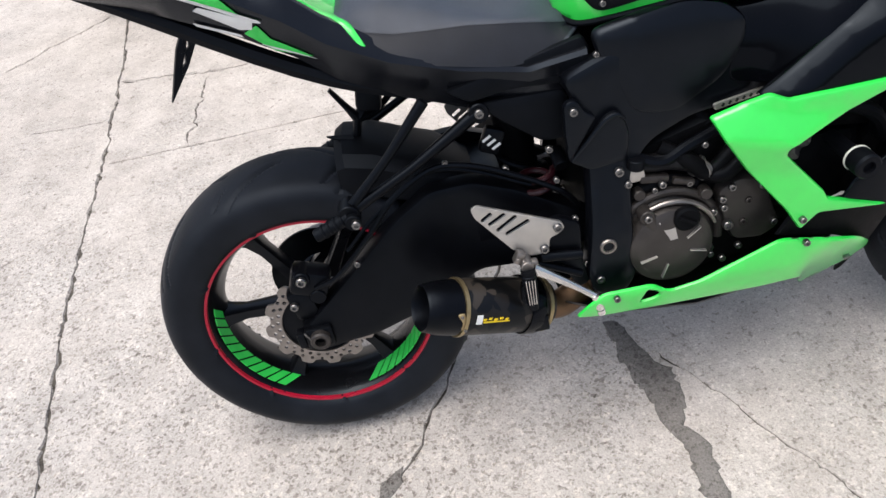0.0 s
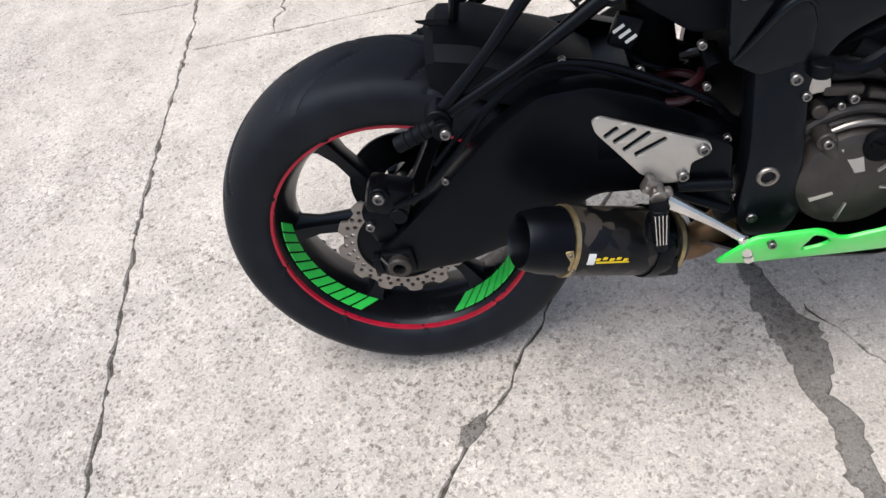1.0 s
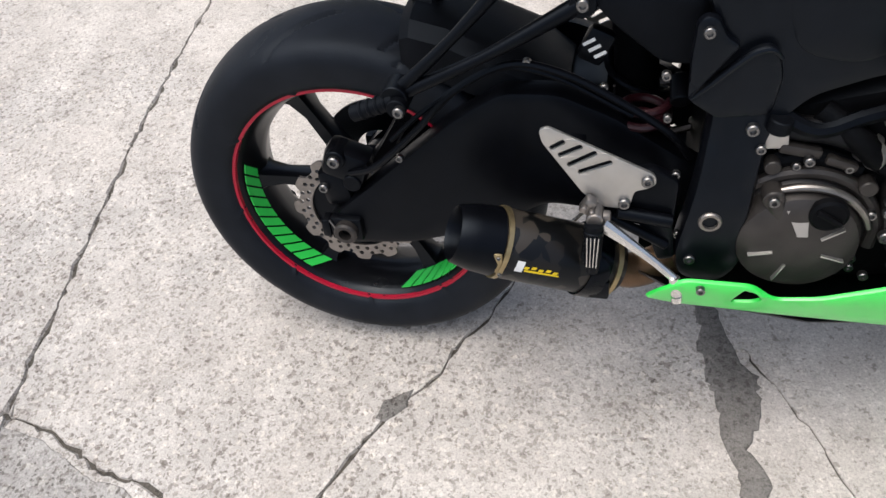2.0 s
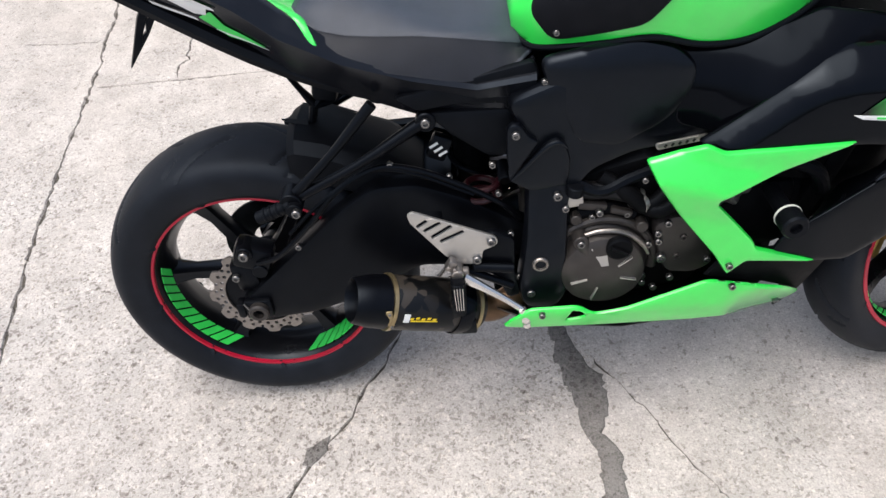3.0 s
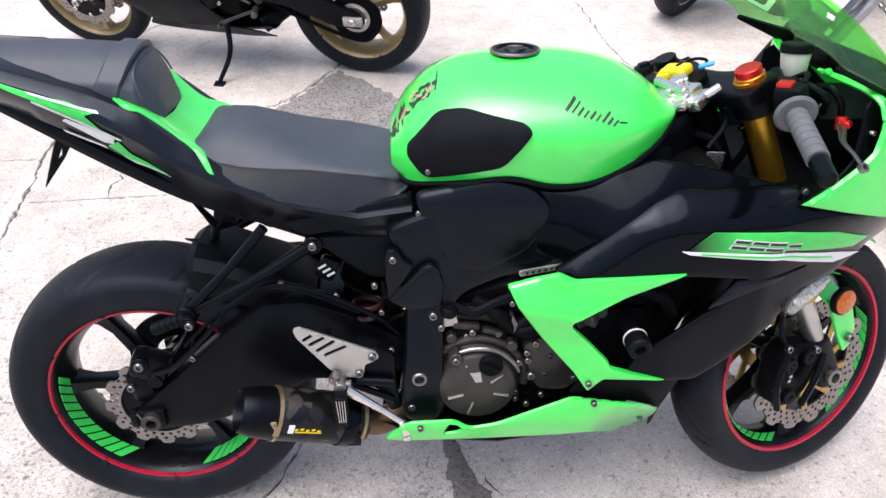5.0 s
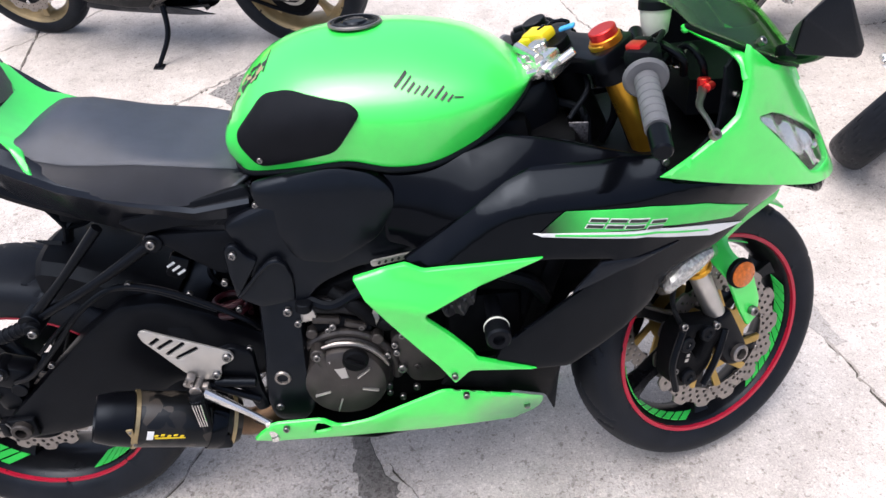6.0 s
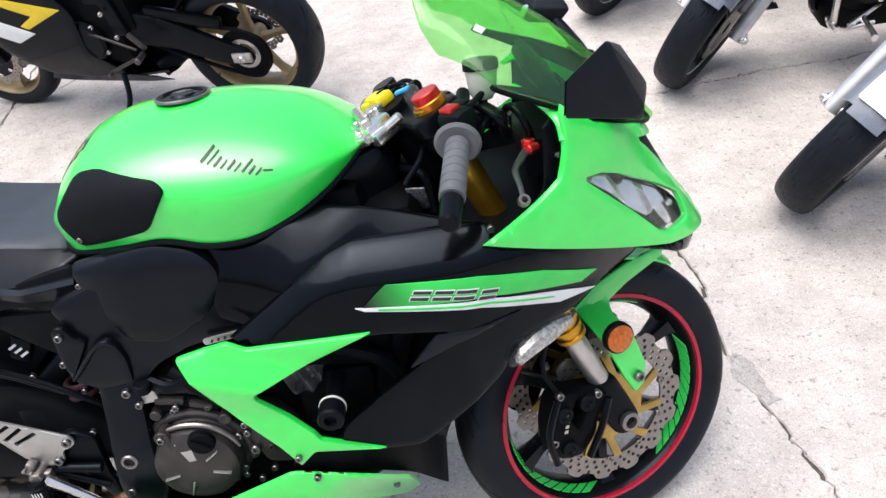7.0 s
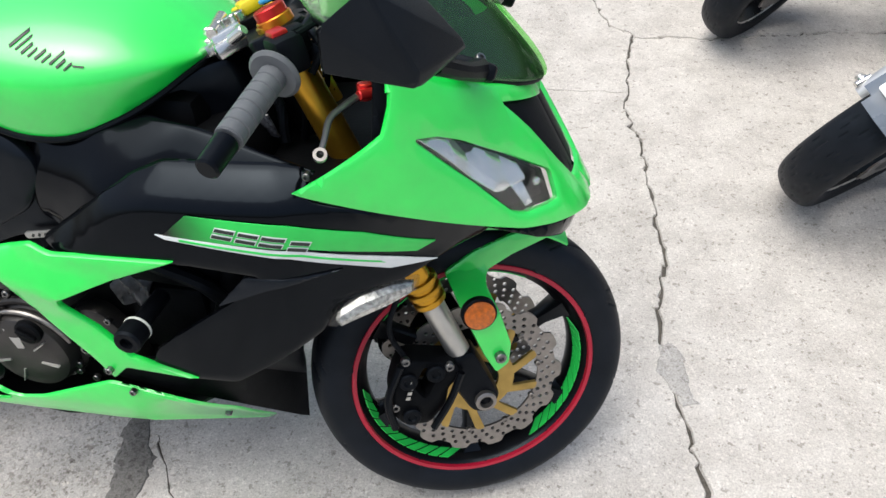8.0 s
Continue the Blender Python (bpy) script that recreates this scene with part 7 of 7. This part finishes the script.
# ---- the black sport motorcycle with gold wheels ----
def far_sport_bike(m):
    b = root("sport_motorcycle", "black sport motorcycle with gold wheels and yellow panels", "motorcycle", m)
    rc_, fc_ = Vector((0, 0, 0.315)), Vector((1.365, 0, 0.300))
    rw = wheel(b, "rear_wheel", rc_, 0.315, 0.092, 0.074, GOLD_WHEEL, stripe=False, spokes=5, spoke_turn=20, segs=150, label="gold cast rear wheel")
    fw = wheel(b, "front_wheel", fc_, 0.300, 0.061, 0.050, GOLD_WHEEL, stripe=False, spokes=5, spoke_turn=50, segs=150, label="gold cast front wheel", hub_hw=0.055)
    petal_disc("brake_disc", rw, rc_, -0.088, 0.110, 0.070, 2, 24, STEEL, waves=10)
    for s in (-1, 1):
        petal_disc("brake_disc", fw, fc_, s * 0.067, 0.155, 0.110, 2, 30, STEEL, waves=12)
        part("disc_carrier", lathe([(s * 0.064, 0.03), (s * 0.064, 0.11), (s * 0.069, 0.11), (s * 0.069, 0.03)], 36, closed=True, centre=fc_), BLACK_SATIN, fw)
        for i in range(8):
            t = radians(45 * i)
            bolt(fw, fc_ + Vector((0.100 * math.cos(t), s * 0.070, 0.100 * math.sin(t))), 0.010, (0, s, 0), ALU_BRIGHT, "disc_button")
        leg = part("fork_leg", rod((1.365 - 0.445 * 0.66, s * 0.105, 0.96), (1.365 - 0.445 * 0.25, s * 0.105, 0.55), 0.027), BLACK_SATIN, b, "black fork leg")
        part("fork_slider", rod((1.365 - 0.445 * 0.26, s * 0.105, 0.56), (1.365, s * 0.105, 0.30), 0.021), ALU_BRIGHT, leg)
        part("brake_caliper", join(box((1.275, s * 0.10, 0.36), (0.07, 0.06, 0.14), 0.015, (0, 15, 0)), rod((1.26, s * 0.12, 0.40), (1.26, s * 0.14, 0.40), 0.016)), BLACK_SATIN, leg)
        bolt(leg, (1.365, s * 0.13, 0.30), 0.018, (0, s, 0), ALU)
        bolt(leg, (1.27, s * 0.131, 0.33), 0.010, (0, s, 0), ALU_BRIGHT)
        arm = part("swing_arm", panel_mesh(rounded([(-0.05, 0.30), (-0.02, 0.345), (0.10, 0.40), (0.30, 0.50), (0.44, 0.54), (0.53, 0.46), (0.50, 0.39), (0.30, 0.36), (0.10, 0.28), (-0.03, 0.27)], 0.02), side_place(lambda x, z: 0.132, s), th=0.03, step=0.04, roll=0.010), BLACK_SATIN, b, "black swing arm")
        part("axle_block", box((0.0, s * 0.136, 0.315), (0.09, 0.016, 0.045), 0.005), ALU, arm)
        bolt(arm, (0.0, s * 0.144, 0.315), 0.017, (0, s, 0), ALU_BRIGHT)
    part("sprocket", lathe([(0.096, 0.060), (0.096, 0.112), (0.104, 0.112), (0.104, 0.060)], 44, closed=True, centre=rc_), ENGINE_DARK, rw, "dark rear sprocket")
    part("hub_ring", lathe([(0.100, 0.052), (0.100, 0.070), (0.1065, 0.070), (0.1065, 0.052)], 40, closed=True, centre=rc_), ALU, rw, "silver hub ring")
    part("chain", join(tube([(0.0, 0.100, 0.430), (0.25, 0.100, 0.470), (0.52, 0.100, 0.500)], 0.009, 6), tube([(0.52, 0.100, 0.41), (0.25, 0.100, 0.29), (0.0, 0.100, 0.200), (-0.09, 0.100, 0.245), (-0.115, 0.100, 0.315), (-0.09, 0.100, 0.385), (0.0, 0.100, 0.430)], 0.009, 6)), ENGINE_DARK, b, "dark drive chain")
    part("chain_guard", box((0.22, 0.105, 0.50), (0.34, 0.035, 0.05), 0.012, (0, -12, 0)), BLACK_SATIN, b)
    part("engine_block", join(box((0.70, 0, 0.48), (0.42, 0.36, 0.34), 0.05), box((0.55, 0, 0.60), (0.25, 0.30, 0.3), 0.04)), ENGINE_DARK, b, "black engine")
    part("generator_cover", lathe([(0.19, 0.095), (0.205, 0.092), (0.215, 0.08), (0.22, 0.0001)], 40, centre=(0.66, 0, 0.45)), BLACK_SATIN, b, "round black engine cover")
    for x, z in ((0.60, 0.52), (0.73, 0.53), (0.75, 0.38), (0.58, 0.40), (0.52, 0.58), (0.50, 0.47)):
        bolt(b, (x, 0.20, z), 0.010, (0, 1, 0), ALU)
    part("shift_pedal", join(tube([(0.40, 0.24, 0.40), (0.50, 0.245, 0.36), (0.57, 0.25, 0.33)], 0.008, 8), rod((0.57, 0.23, 0.33), (0.57, 0.28, 0.33), 0.009), rod((0.42, 0.22, 0.42), (0.62, 0.21, 0.50), 0.006), box((0.40, 0.22, 0.46), (0.03, 0.010, 0.09), 0.004, (0, 35, 0))), ENGINE, b, "dark alloy shift linkage and peg plate")
    part("rider_peg", rod((0.40, 0.22, 0.40), (0.37, 0.31, 0.42), 0.013), LEVER, b)
    side = lambda x, z: 0.225 - 0.35 * max(0.0, 0.40 - z) - 0.3 * max(0.0, x - 1.05) ** 1.5 - 0.15 * max(0, z - 0.8)
    for s in (-1, 1):
        fair = part("side_fairing", panel_mesh(rounded([(0.56, 0.27), (0.60, 0.34), (0.66, 0.42), (0.64, 0.60), (0.70, 0.70), (0.80, 0.80), (1.10, 0.88), (1.36, 0.80), (1.25, 0.66), (1.12, 0.48), (1.02, 0.36), (0.95, 0.28), (0.75, 0.25)], 0.03), side_place(side, s), th=0.006, step=0.05, roll=0.008), FAIRING_BLACK, b, "black side fairing")
        part("fairing_panel", panel_mesh(rounded([(0.863, 0.514), (1.004, 0.574), (1.20, 0.630), (1.22, 0.60), (1.05, 0.504), (0.97, 0.470)], 0.005), side_place(lambda x, z: side(x, z) + 0.004, s), th=0.003, step=0.05, roll=0.002), WHITE_DECAL, fair, "white fairing panel")
        part("fairing_panel", panel_mesh(rounded([(0.678, 0.62), (0.936, 0.680), (1.20, 0.74), (1.25, 0.71), (0.953, 0.645), (0.834, 0.596), (0.916, 0.552), (0.882, 0.536)], 0.005), side_place(lambda x, z: side(x, z) + 0.004, s), th=0.003, step=0.05, roll=0.002), YELLOW, fair, "yellow fairing panel")
        part("belly_pan", panel_mesh(rounded([(0.36, 0.215), (0.42, 0.25), (0.62, 0.27), (0.95, 0.29), (0.98, 0.25), (0.80, 0.215), (0.50, 0.195)], 0.015), side_place(lambda x, z: 0.17 - 0.9 * max(0.0, 0.24 - z), s), th=0.005, step=0.05, roll=0.004), TAIL_GREY, b, "grey belly pan")
        part("frame_spar", panel_mesh(rounded([(0.46, 0.46), (0.56, 0.45), (0.62, 0.66), (0.90, 0.78), (1.08, 0.95), (0.96, 0.94), (0.60, 0.80), (0.48, 0.66)], 0.02), side_place(lambda x, z: 0.175, s), th=0.03, step=0.05, roll=0.01), BLACK_SATIN, b)
    part("belly_floor", loft([[Vector((x, w * math.cos(t), z + 0.05 * (1 - abs(math.sin(t))))) for t in (math.pi * i / 8 for i in range(9))] for x, w, z in ((0.40, 0.12, 0.20), (0.60, 0.16, 0.20), (0.90, 0.16, 0.22), (1.0, 0.10, 0.30))], cap=False, closed=False), TAIL_GREY, b)
    secs = []
    for x, w, zb, zt in ((0.52, 0.09, 0.80, 0.87), (0.58, 0.14, 0.79, 0.94), (0.70, 0.17, 0.80, 0.99), (0.85, 0.18, 0.81, 0.99), (0.97, 0.14, 0.85, 0.95), (1.02, 0.07, 0.88, 0.91)):
        ring = [Vector((x, -w * tank_shape(q), zb + (zt - zb) * q)) for q in (0, 0.3, 0.5, 0.7, 0.85, 0.95, 1.0)]
        secs.append(ring + [Vector((v.x, -v.y, v.z)) for v in reversed(ring[:-1])])
    part("fuel_tank", loft(secs), YELLOW, b, "yellow fuel tank", smooth=50)
    part("rider_seat", cushion([(0.10, 0.10, 0.80, 0.84), (0.20, 0.15, 0.78, 0.86), (0.40, 0.15, 0.76, 0.84), (0.55, 0.10, 0.77, 0.84)]), VINYL, b, "black seat", smooth=50)
    part("tail_cowl", loft([[Vector((x, w * math.cos(t), z + h * math.sin(t))) for t in (2 * math.pi * i / 12 for i in range(12))] for x, w, z, h in ((-0.32, 0.04, 0.98, 0.03), (-0.15, 0.11, 0.93, 0.05), (0.10, 0.14, 0.82, 0.05), (0.40, 0.15, 0.74, 0.05), (0.55, 0.12, 0.72, 0.04))]), FAIRING_BLACK, b, "black tail cowl", smooth=50)
    part("nose_cowl", loft([[Vector((x, w * math.cos(t), z + h * math.sin(t))) for t in (2 * math.pi * i / 16 for i in range(16))] for x, w, z, h in ((1.12, 0.21, 0.88, 0.12), (1.25, 0.20, 0.88, 0.13), (1.40, 0.15, 0.84, 0.11), (1.52, 0.06, 0.79, 0.05), (1.55, 0.01, 0.77, 0.01))]), FAIRING_BLACK, b, "black nose cowl", smooth=50)
    part("rear_mudguard", lathe([(-0.095, 0.325), (-0.06, 0.337), (0, 0.342), (0.06, 0.337), (0.095, 0.325), (0.095, 0.320), (0, 0.336), (-0.095, 0.320)], 18, closed=True, start=30, sweep=60, centre=rc_), BLACK_MATT, b)
    part("front_mudguard", lathe([(-0.065, 0.300), (-0.04, 0.314), (0, 0.318), (0.04, 0.314), (0.065, 0.300), (0.065, 0.296), (0, 0.313), (-0.065, 0.296)], 18, closed=True, start=50, sweep=90, centre=fc_), FAIRING_BLACK, b)
    part("muffler", rod((0.48, 0.06, 0.22), (0.22, -0.20, 0.34), 0.05, 24), BLACK_SATIN, b)
    part("side_stand", join(tube([(0.60, 0.15, 0.30), (0.58, 0.23, 0.17), (0.62, 0.330, 0.066)], [0.014, 0.012, 0.010], 10), box((0.62, 0.335, 0.062), (0.05, 0.04, 0.008), 0.003, (-10, 0, 0))), BLACK_SATIN, b, "black side stand")
    return b


def place_bike(rear, front, lean):
    d = Vector((front[0] - rear[0], front[1] - rear[1]))
    return pose(rear[0], rear[1], 0, 0, 0, math.degrees(math.atan2(d.y, d.x))) @ pose(0, 0, 0, -lean, 0, 0)


far_sport_bike(place_bike((0.375, 2.275), (-0.955, 2.640), 10))


# ---- the cruisers, facing the green motorcycle with their bars turned ----
def cruiser(m, turned, label, group):
    """m: the motorcycle on its stand, origin under the front axle, facing +x. turned: the steered front end within it."""
    b = root("cruiser_motorcycle", label, "motorcycle", m, group)
    c = Vector((0, 0, 0.307))
    fw = wheel(b, "front_wheel", c, 0.307, 0.066, 0.047, RIM_BLACK, xf=turned, stripe=False, spokes=9, segs=150, grooves=22, spoke_turn=12, label="black cast front wheel with a pale rim edge", hub_hw=0.055)
    for s in (-1, 1):
        part("rim_edge", lathe([(s * 0.0475, 0.219), (s * 0.052, 0.222), (s * 0.052, 0.229), (s * 0.0475, 0.230)], 72, closed=True, centre=c), ALU, fw, xf=turned)
    petal_disc("brake_disc", fw, c, 0.066, 0.145, 0.098, 2, 28, STEEL, xf=turned, waves=10, label="drilled brake disc")
    part("disc_carrier", lathe([(0.062, 0.03), (0.062, 0.100), (0.068, 0.100), (0.068, 0.03)], 36, closed=True, centre=c), BLACK_SATIN, fw, xf=turned)
    up = Vector((-0.47, 0, 0.883))
    prof = [(-0.082, 0.292), (-0.080, 0.318), (-0.060, 0.337), (0, 0.346), (0.060, 0.337), (0.080, 0.318), (0.082, 0.292)]
    fender = part("front_mudguard", lathe(prof + [(y * 0.95, q - 0.005) for y, q in reversed(prof)], 34, closed=True, start=39, sweep=113, centre=c), GREY_FENDER, b, "glossy grey front mudguard", xf=turned)
    t0 = radians(51)
    cm = Matrix.Translation(c + Vector((0.352 * math.cos(t0), 0, 0.352 * math.sin(t0)))) @ Matrix.Rotation(radians(90) - t0, 4, "Y")
    part("paper_card", panel_mesh(rounded([(-0.054, -0.056), (0.054, -0.056), (0.054, 0.056), (-0.054, 0.056)], 0.008), lambda x, y, h: Vector((x, y, 0.004 - h - 1.2 * x * x - 1.0 * y * y)), th=0.002, step=0.02, roll=0.0008), PAPER, fender, "blank white card", xf=turned @ cm)
    part("mudguard_tip", lathe([(-0.050, 0.3395), (0, 0.349), (0.050, 0.3395), (0.050, 0.335), (0, 0.344), (-0.050, 0.335)], 6, closed=True, start=35, sweep=8, centre=c), GREY_FENDER, fender, xf=turned)
    for s in (-1, 1):
        foot = c + Vector((0, s * 0.118, 0))
        leg = part("fork_leg", join(rod(foot - up * 0.02, foot + up * 0.36, 0.029, 24), rod(foot + up * 0.35, foot + up * 0.80, 0.0215, 24), rod(foot + up * 0.335, foot + up * 0.372, 0.032, 24)), FORK_SILVER, b, "brushed silver fork leg", xf=turned)
        part("axle_clamp", join(rod(foot + Vector((0, -s * 0.03, 0)), foot + Vector((0, s * 0.040, 0)), 0.016, 18), rod(foot + Vector((-0.012, s * 0.026, 0.02)), foot + Vector((0.030, s * 0.026, 0.0)), 0.009, 12)), ALU_BRIGHT, leg, xf=turned)
        part("fender_lug", join(box(foot + up * 0.27 + Vector((0.028, -s * 0.016, 0.0)), (0.034, 0.024, 0.022), 0.005), rod(foot + up * 0.27 + Vector((0.03, -s * 0.03, 0)), foot + up * 0.27 + Vector((0.03, s * 0.012, 0)), 0.008, 12)), FORK_SILVER, leg, xf=turned)
        bolt(leg, foot + Vector((0, s * 0.041, 0)), 0.011, (0, s, 0), ALU, xf=turned)
        h0 = c + up * 0.80
        part("handlebar", tube([h0 + Vector((-0.02, s * 0.03, 0.03)), h0 + Vector((-0.06, s * 0.18, 0.10)), h0 + Vector((-0.18, s * 0.34, 0.06)), h0 + Vector((-0.27, s * 0.39, 0.02))], 0.0125, 10), ALU_BRIGHT, b, "chrome handlebar", xf=turned)
        part("grip", rod(h0 + Vector((-0.19, s * 0.345, 0.055)), h0 + Vector((-0.29, s * 0.40, 0.01)), 0.018), BLACK_MATT, b, xf=turned)
    cal = part("brake_caliper", join(box(c + Vector((-0.105, 0.085, 0.085)), (0.075, 0.055, 0.10), 0.016, (0, -35, 0)), rod(c + Vector((-0.12, 0.09, 0.10)), c + Vector((-0.12, 0.128, 0.10)), 0.020), rod(c + Vector((-0.085, 0.09, 0.06)), c + Vector((-0.085, 0.128, 0.06)), 0.020)), FORK_SILVER, b, "silver brake caliper", xf=turned)
    part("caliper_arm", box(c + Vector((-0.06, 0.108, 0.05)), (0.11, 0.014, 0.030), 0.005, (0, 38, 0)), ALU, cal, xf=turned)
    part("brake_hose", tube([c + Vector((-0.12, 0.11, 0.14)), c + Vector((-0.10, 0.13, 0.24)), c + Vector((-0.20, 0.12, 0.40)), c + up * 0.72 + Vector((0.02, 0.06, 0))], 0.005, 8), BLACK_MATT, b, xf=turned)
    for k, w in ((0.56, 0.30), (0.78, 0.29)):
        part("fork_clamp", box((0, 0, 0), (0.075, w, 0.04), 0.014), BLACK_GLOSS, b, xf=turned @ Matrix.Translation(c + up * k) @ Matrix.Rotation(radians(-28), 4, "Y"))
    part("headlight", lathe([(-0.10, 0.0001), (-0.08, 0.06), (0.0, 0.085), (0.03, 0.083), (0.045, 0.0001)], 28), ALU_BRIGHT, b, "chrome headlight shell", xf=turned @ Matrix.Translation(c + up * 0.68 + Vector((0.10, 0, 0))) @ Matrix.Rotation(radians(-90), 4, "Z"))
    # body behind the fork
    rc_ = Vector((-1.56, 0, 0.32))
    wheel(b, "rear_wheel", rc_, 0.32, 0.085, 0.062, RIM_BLACK, stripe=False, spokes=9, segs=120, grooves=14, label="black cast rear wheel")
    rp = [(-0.105, 0.300), (-0.10, 0.335), (-0.07, 0.352), (0, 0.360), (0.07, 0.352), (0.10, 0.335), (0.105, 0.300)]
    part("rear_mudguard", lathe(rp + [(y * 0.95, q - 0.005) for y, q in reversed(rp)], 30, closed=True, start=60, sweep=125, centre=rc_), GREY_FENDER, b, "grey rear mudguard")
    head = turned @ (c + up * 0.66 + Vector((-0.06, 0, 0)))
    low = Vector((-0.54, 0, 0.26))
    part("frame", tube([rc_ + Vector((0.15, 0, 0.36)), (-1.15, 0, 0.62), (-0.80, 0, 0.78), head, head + Vector((-0.04, 0, -0.12)), low + Vector((0.02, 0, 0.2)), low, (-0.95, 0, 0.24), (-1.15, 0, 0.36), (-1.15, 0, 0.60)], 0.024, 10), BLACK_GLOSS, b, "black tube frame")
    rad = part("radiator", box((-0.485, 0, 0.53), (0.045, 0.19, 0.28), 0.014, (0, -14, 0)), ENGINE_DARK, b, "black finned radiator")
    for i in range(10):
        part("radiator_fin", box((-0.447 - 0.0055 * i, 0, 0.43 + 0.020 * i), (0.010, 0.15, 0.006), 0.002), BLACK_SATIN, rad)
    part("engine_block", join(box((-0.75, 0, 0.41), (0.44, 0.26, 0.26), 0.08), rod((-0.70, 0, 0.50), (-0.58, 0, 0.74), 0.075), rod((-0.88, 0, 0.50), (-1.00, 0, 0.74), 0.075)), ENGINE_DARK, b, "black twin engine")
    part("engine_sump", box((-0.72, 0, 0.28), (0.40, 0.22, 0.17), 0.06), ENGINE_DARK, b)
    for k in (-1, 1):
        for i in range(7):
            part("cylinder_fin", box((-0.79 + 0.10 * k + 0.0115 * i * k, 0, 0.545 + 0.026 * i), (0.17, 0.19, 0.010), 0.003, (0, 25 * k, 0)), BLACK_SATIN, b)
    for s in (-1, 1):
        part("engine_cover", join(lathe([(s * 0.125, 0.100), (s * 0.15, 0.095), (s * 0.162, 0.07), (s * 0.165, 0.0001)], 32, centre=(-0.82, 0, 0.38)), lathe([(s * 0.125, 0.06), (s * 0.148, 0.055), (s * 0.152, 0.0001)], 32, centre=(-0.64, 0, 0.41))), BLACK_SATIN, b, "black engine side cover")
        for x, z in ((-0.64, 0.41), (-0.68, 0.37), (-0.70, 0.46), (-0.82, 0.29), (-0.90, 0.36), (-0.72, 0.52), (-0.66, 0.60)):
            bolt(b, (x, s * 0.148, z), 0.011, (0, s, 0), ALU_BRIGHT)
        part("crash_bar", tube([(-0.51, s * 0.03, 0.62), (-0.48, s * 0.16, 0.56), (-0.475, s * 0.21, 0.42), (-0.51, s * 0.17, 0.29), (-0.56, s * 0.02, 0.26)], 0.012, 10), ALU_BRIGHT, b, "chrome engine guard bar")
        peg = part("foot_peg", join(rod((-0.64, s * 0.14, 0.29), (-0.62, s * 0.29, 0.30), 0.014), rod((-0.72, s * 0.10, 0.32), (-0.58, s * 0.17, 0.28), 0.011)), ALU_BRIGHT, b, "chrome foot peg")
        part("foot_lever", join(tube([(-0.66, s * 0.19, 0.30), (-0.55, s * 0.20, 0.29), (-0.49, s * 0.21, 0.32)], 0.008, 8), rod((-0.49, s * 0.18, 0.32), (-0.49, s * 0.24, 0.32), 0.011)), ALU_BRIGHT, peg)
        part("shock", join(rod(rc_ + Vector((0.05, s * 0.135, 0.04)), (-1.28, s * 0.14, 0.64), 0.022), rod(rc_ + Vector((0.0, s * 0.10, 0)), (-1.08, s * 0.11, 0.34), 0.022)), ALU_BRIGHT, b)
    part("exhaust_pipe", tube([(-0.56, -0.08, 0.70), (-0.50, -0.14, 0.60), (-0.58, -0.17, 0.36), (-0.86, -0.18, 0.27), (-1.45, -0.20, 0.28)], [0.02, 0.022, 0.024, 0.032, 0.036], 14), ALU_BRIGHT, b, "chrome exhaust pipe")
    part("exhaust_pipe", tube([(-1.00, -0.08, 0.70), (-0.96, -0.16, 0.58), (-0.98, -0.17, 0.42), (-1.10, -0.19, 0.37), (-1.50, -0.20, 0.37)], [0.02, 0.022, 0.024, 0.032, 0.036], 14), ALU_BRIGHT, b, "chrome exhaust pipe")
    part("fuel_tank", cushion([(-1.00, 0.05, 0.76, 0.80), (-0.93, 0.11, 0.75, 0.87), (-0.75, 0.145, 0.77, 0.95), (-0.56, 0.12, 0.81, 0.96), (-0.44, 0.05, 0.86, 0.92)], 2.2, 2.2), BLACK_GLOSS, b, "black teardrop tank", smooth=50)
    part("saddle", cushion([(-1.62, 0.06, 0.70, 0.73), (-1.50, 0.11, 0.69, 0.78), (-1.25, 0.16, 0.66, 0.73), (-1.02, 0.12, 0.69, 0.77), (-0.95, 0.06, 0.74, 0.79)], 2.6, 2.4), VINYL, b, "black saddle", smooth=50)
    part("side_stand", join(tube([(-0.80, 0.12, 0.26), (-0.79, 0.22, 0.14), (-0.78, 0.300, 0.078)], [0.014, 0.012, 0.010], 10), box((-0.78, 0.303, 0.074), (0.06, 0.04, 0.008), 0.003, (-13, 0, 0))), BLACK_SATIN, b, "black side stand")
    return b


def cruiser_at(x, y, wheel_yaw, wheel_lean, yaw, lean, label):
    m = pose(x, y, 0, 0, 0, yaw) @ pose(0, 0, 0, -lean, 0, 0)
    front = pose(x, y, 0, 0, 0, wheel_yaw) @ pose(0, 0, 0, -wheel_lean, 0, 0)
    return cruiser(m, m.inverted() @ front, label, "cruisers parked in a row")


cruiser_at(2.310, 1.041, 217, 26, 175, 12, "black cruiser motorcycle with a white card on its grey mudguard")
cruiser_at(2.159, 1.963, 228, 25, 180, 12, "black cruiser motorcycle with silver fork beside a crack")
cruiser_at(2.020, 2.850, 225, 24, 182, 12, "dark cruiser motorcycle at the end of the row")
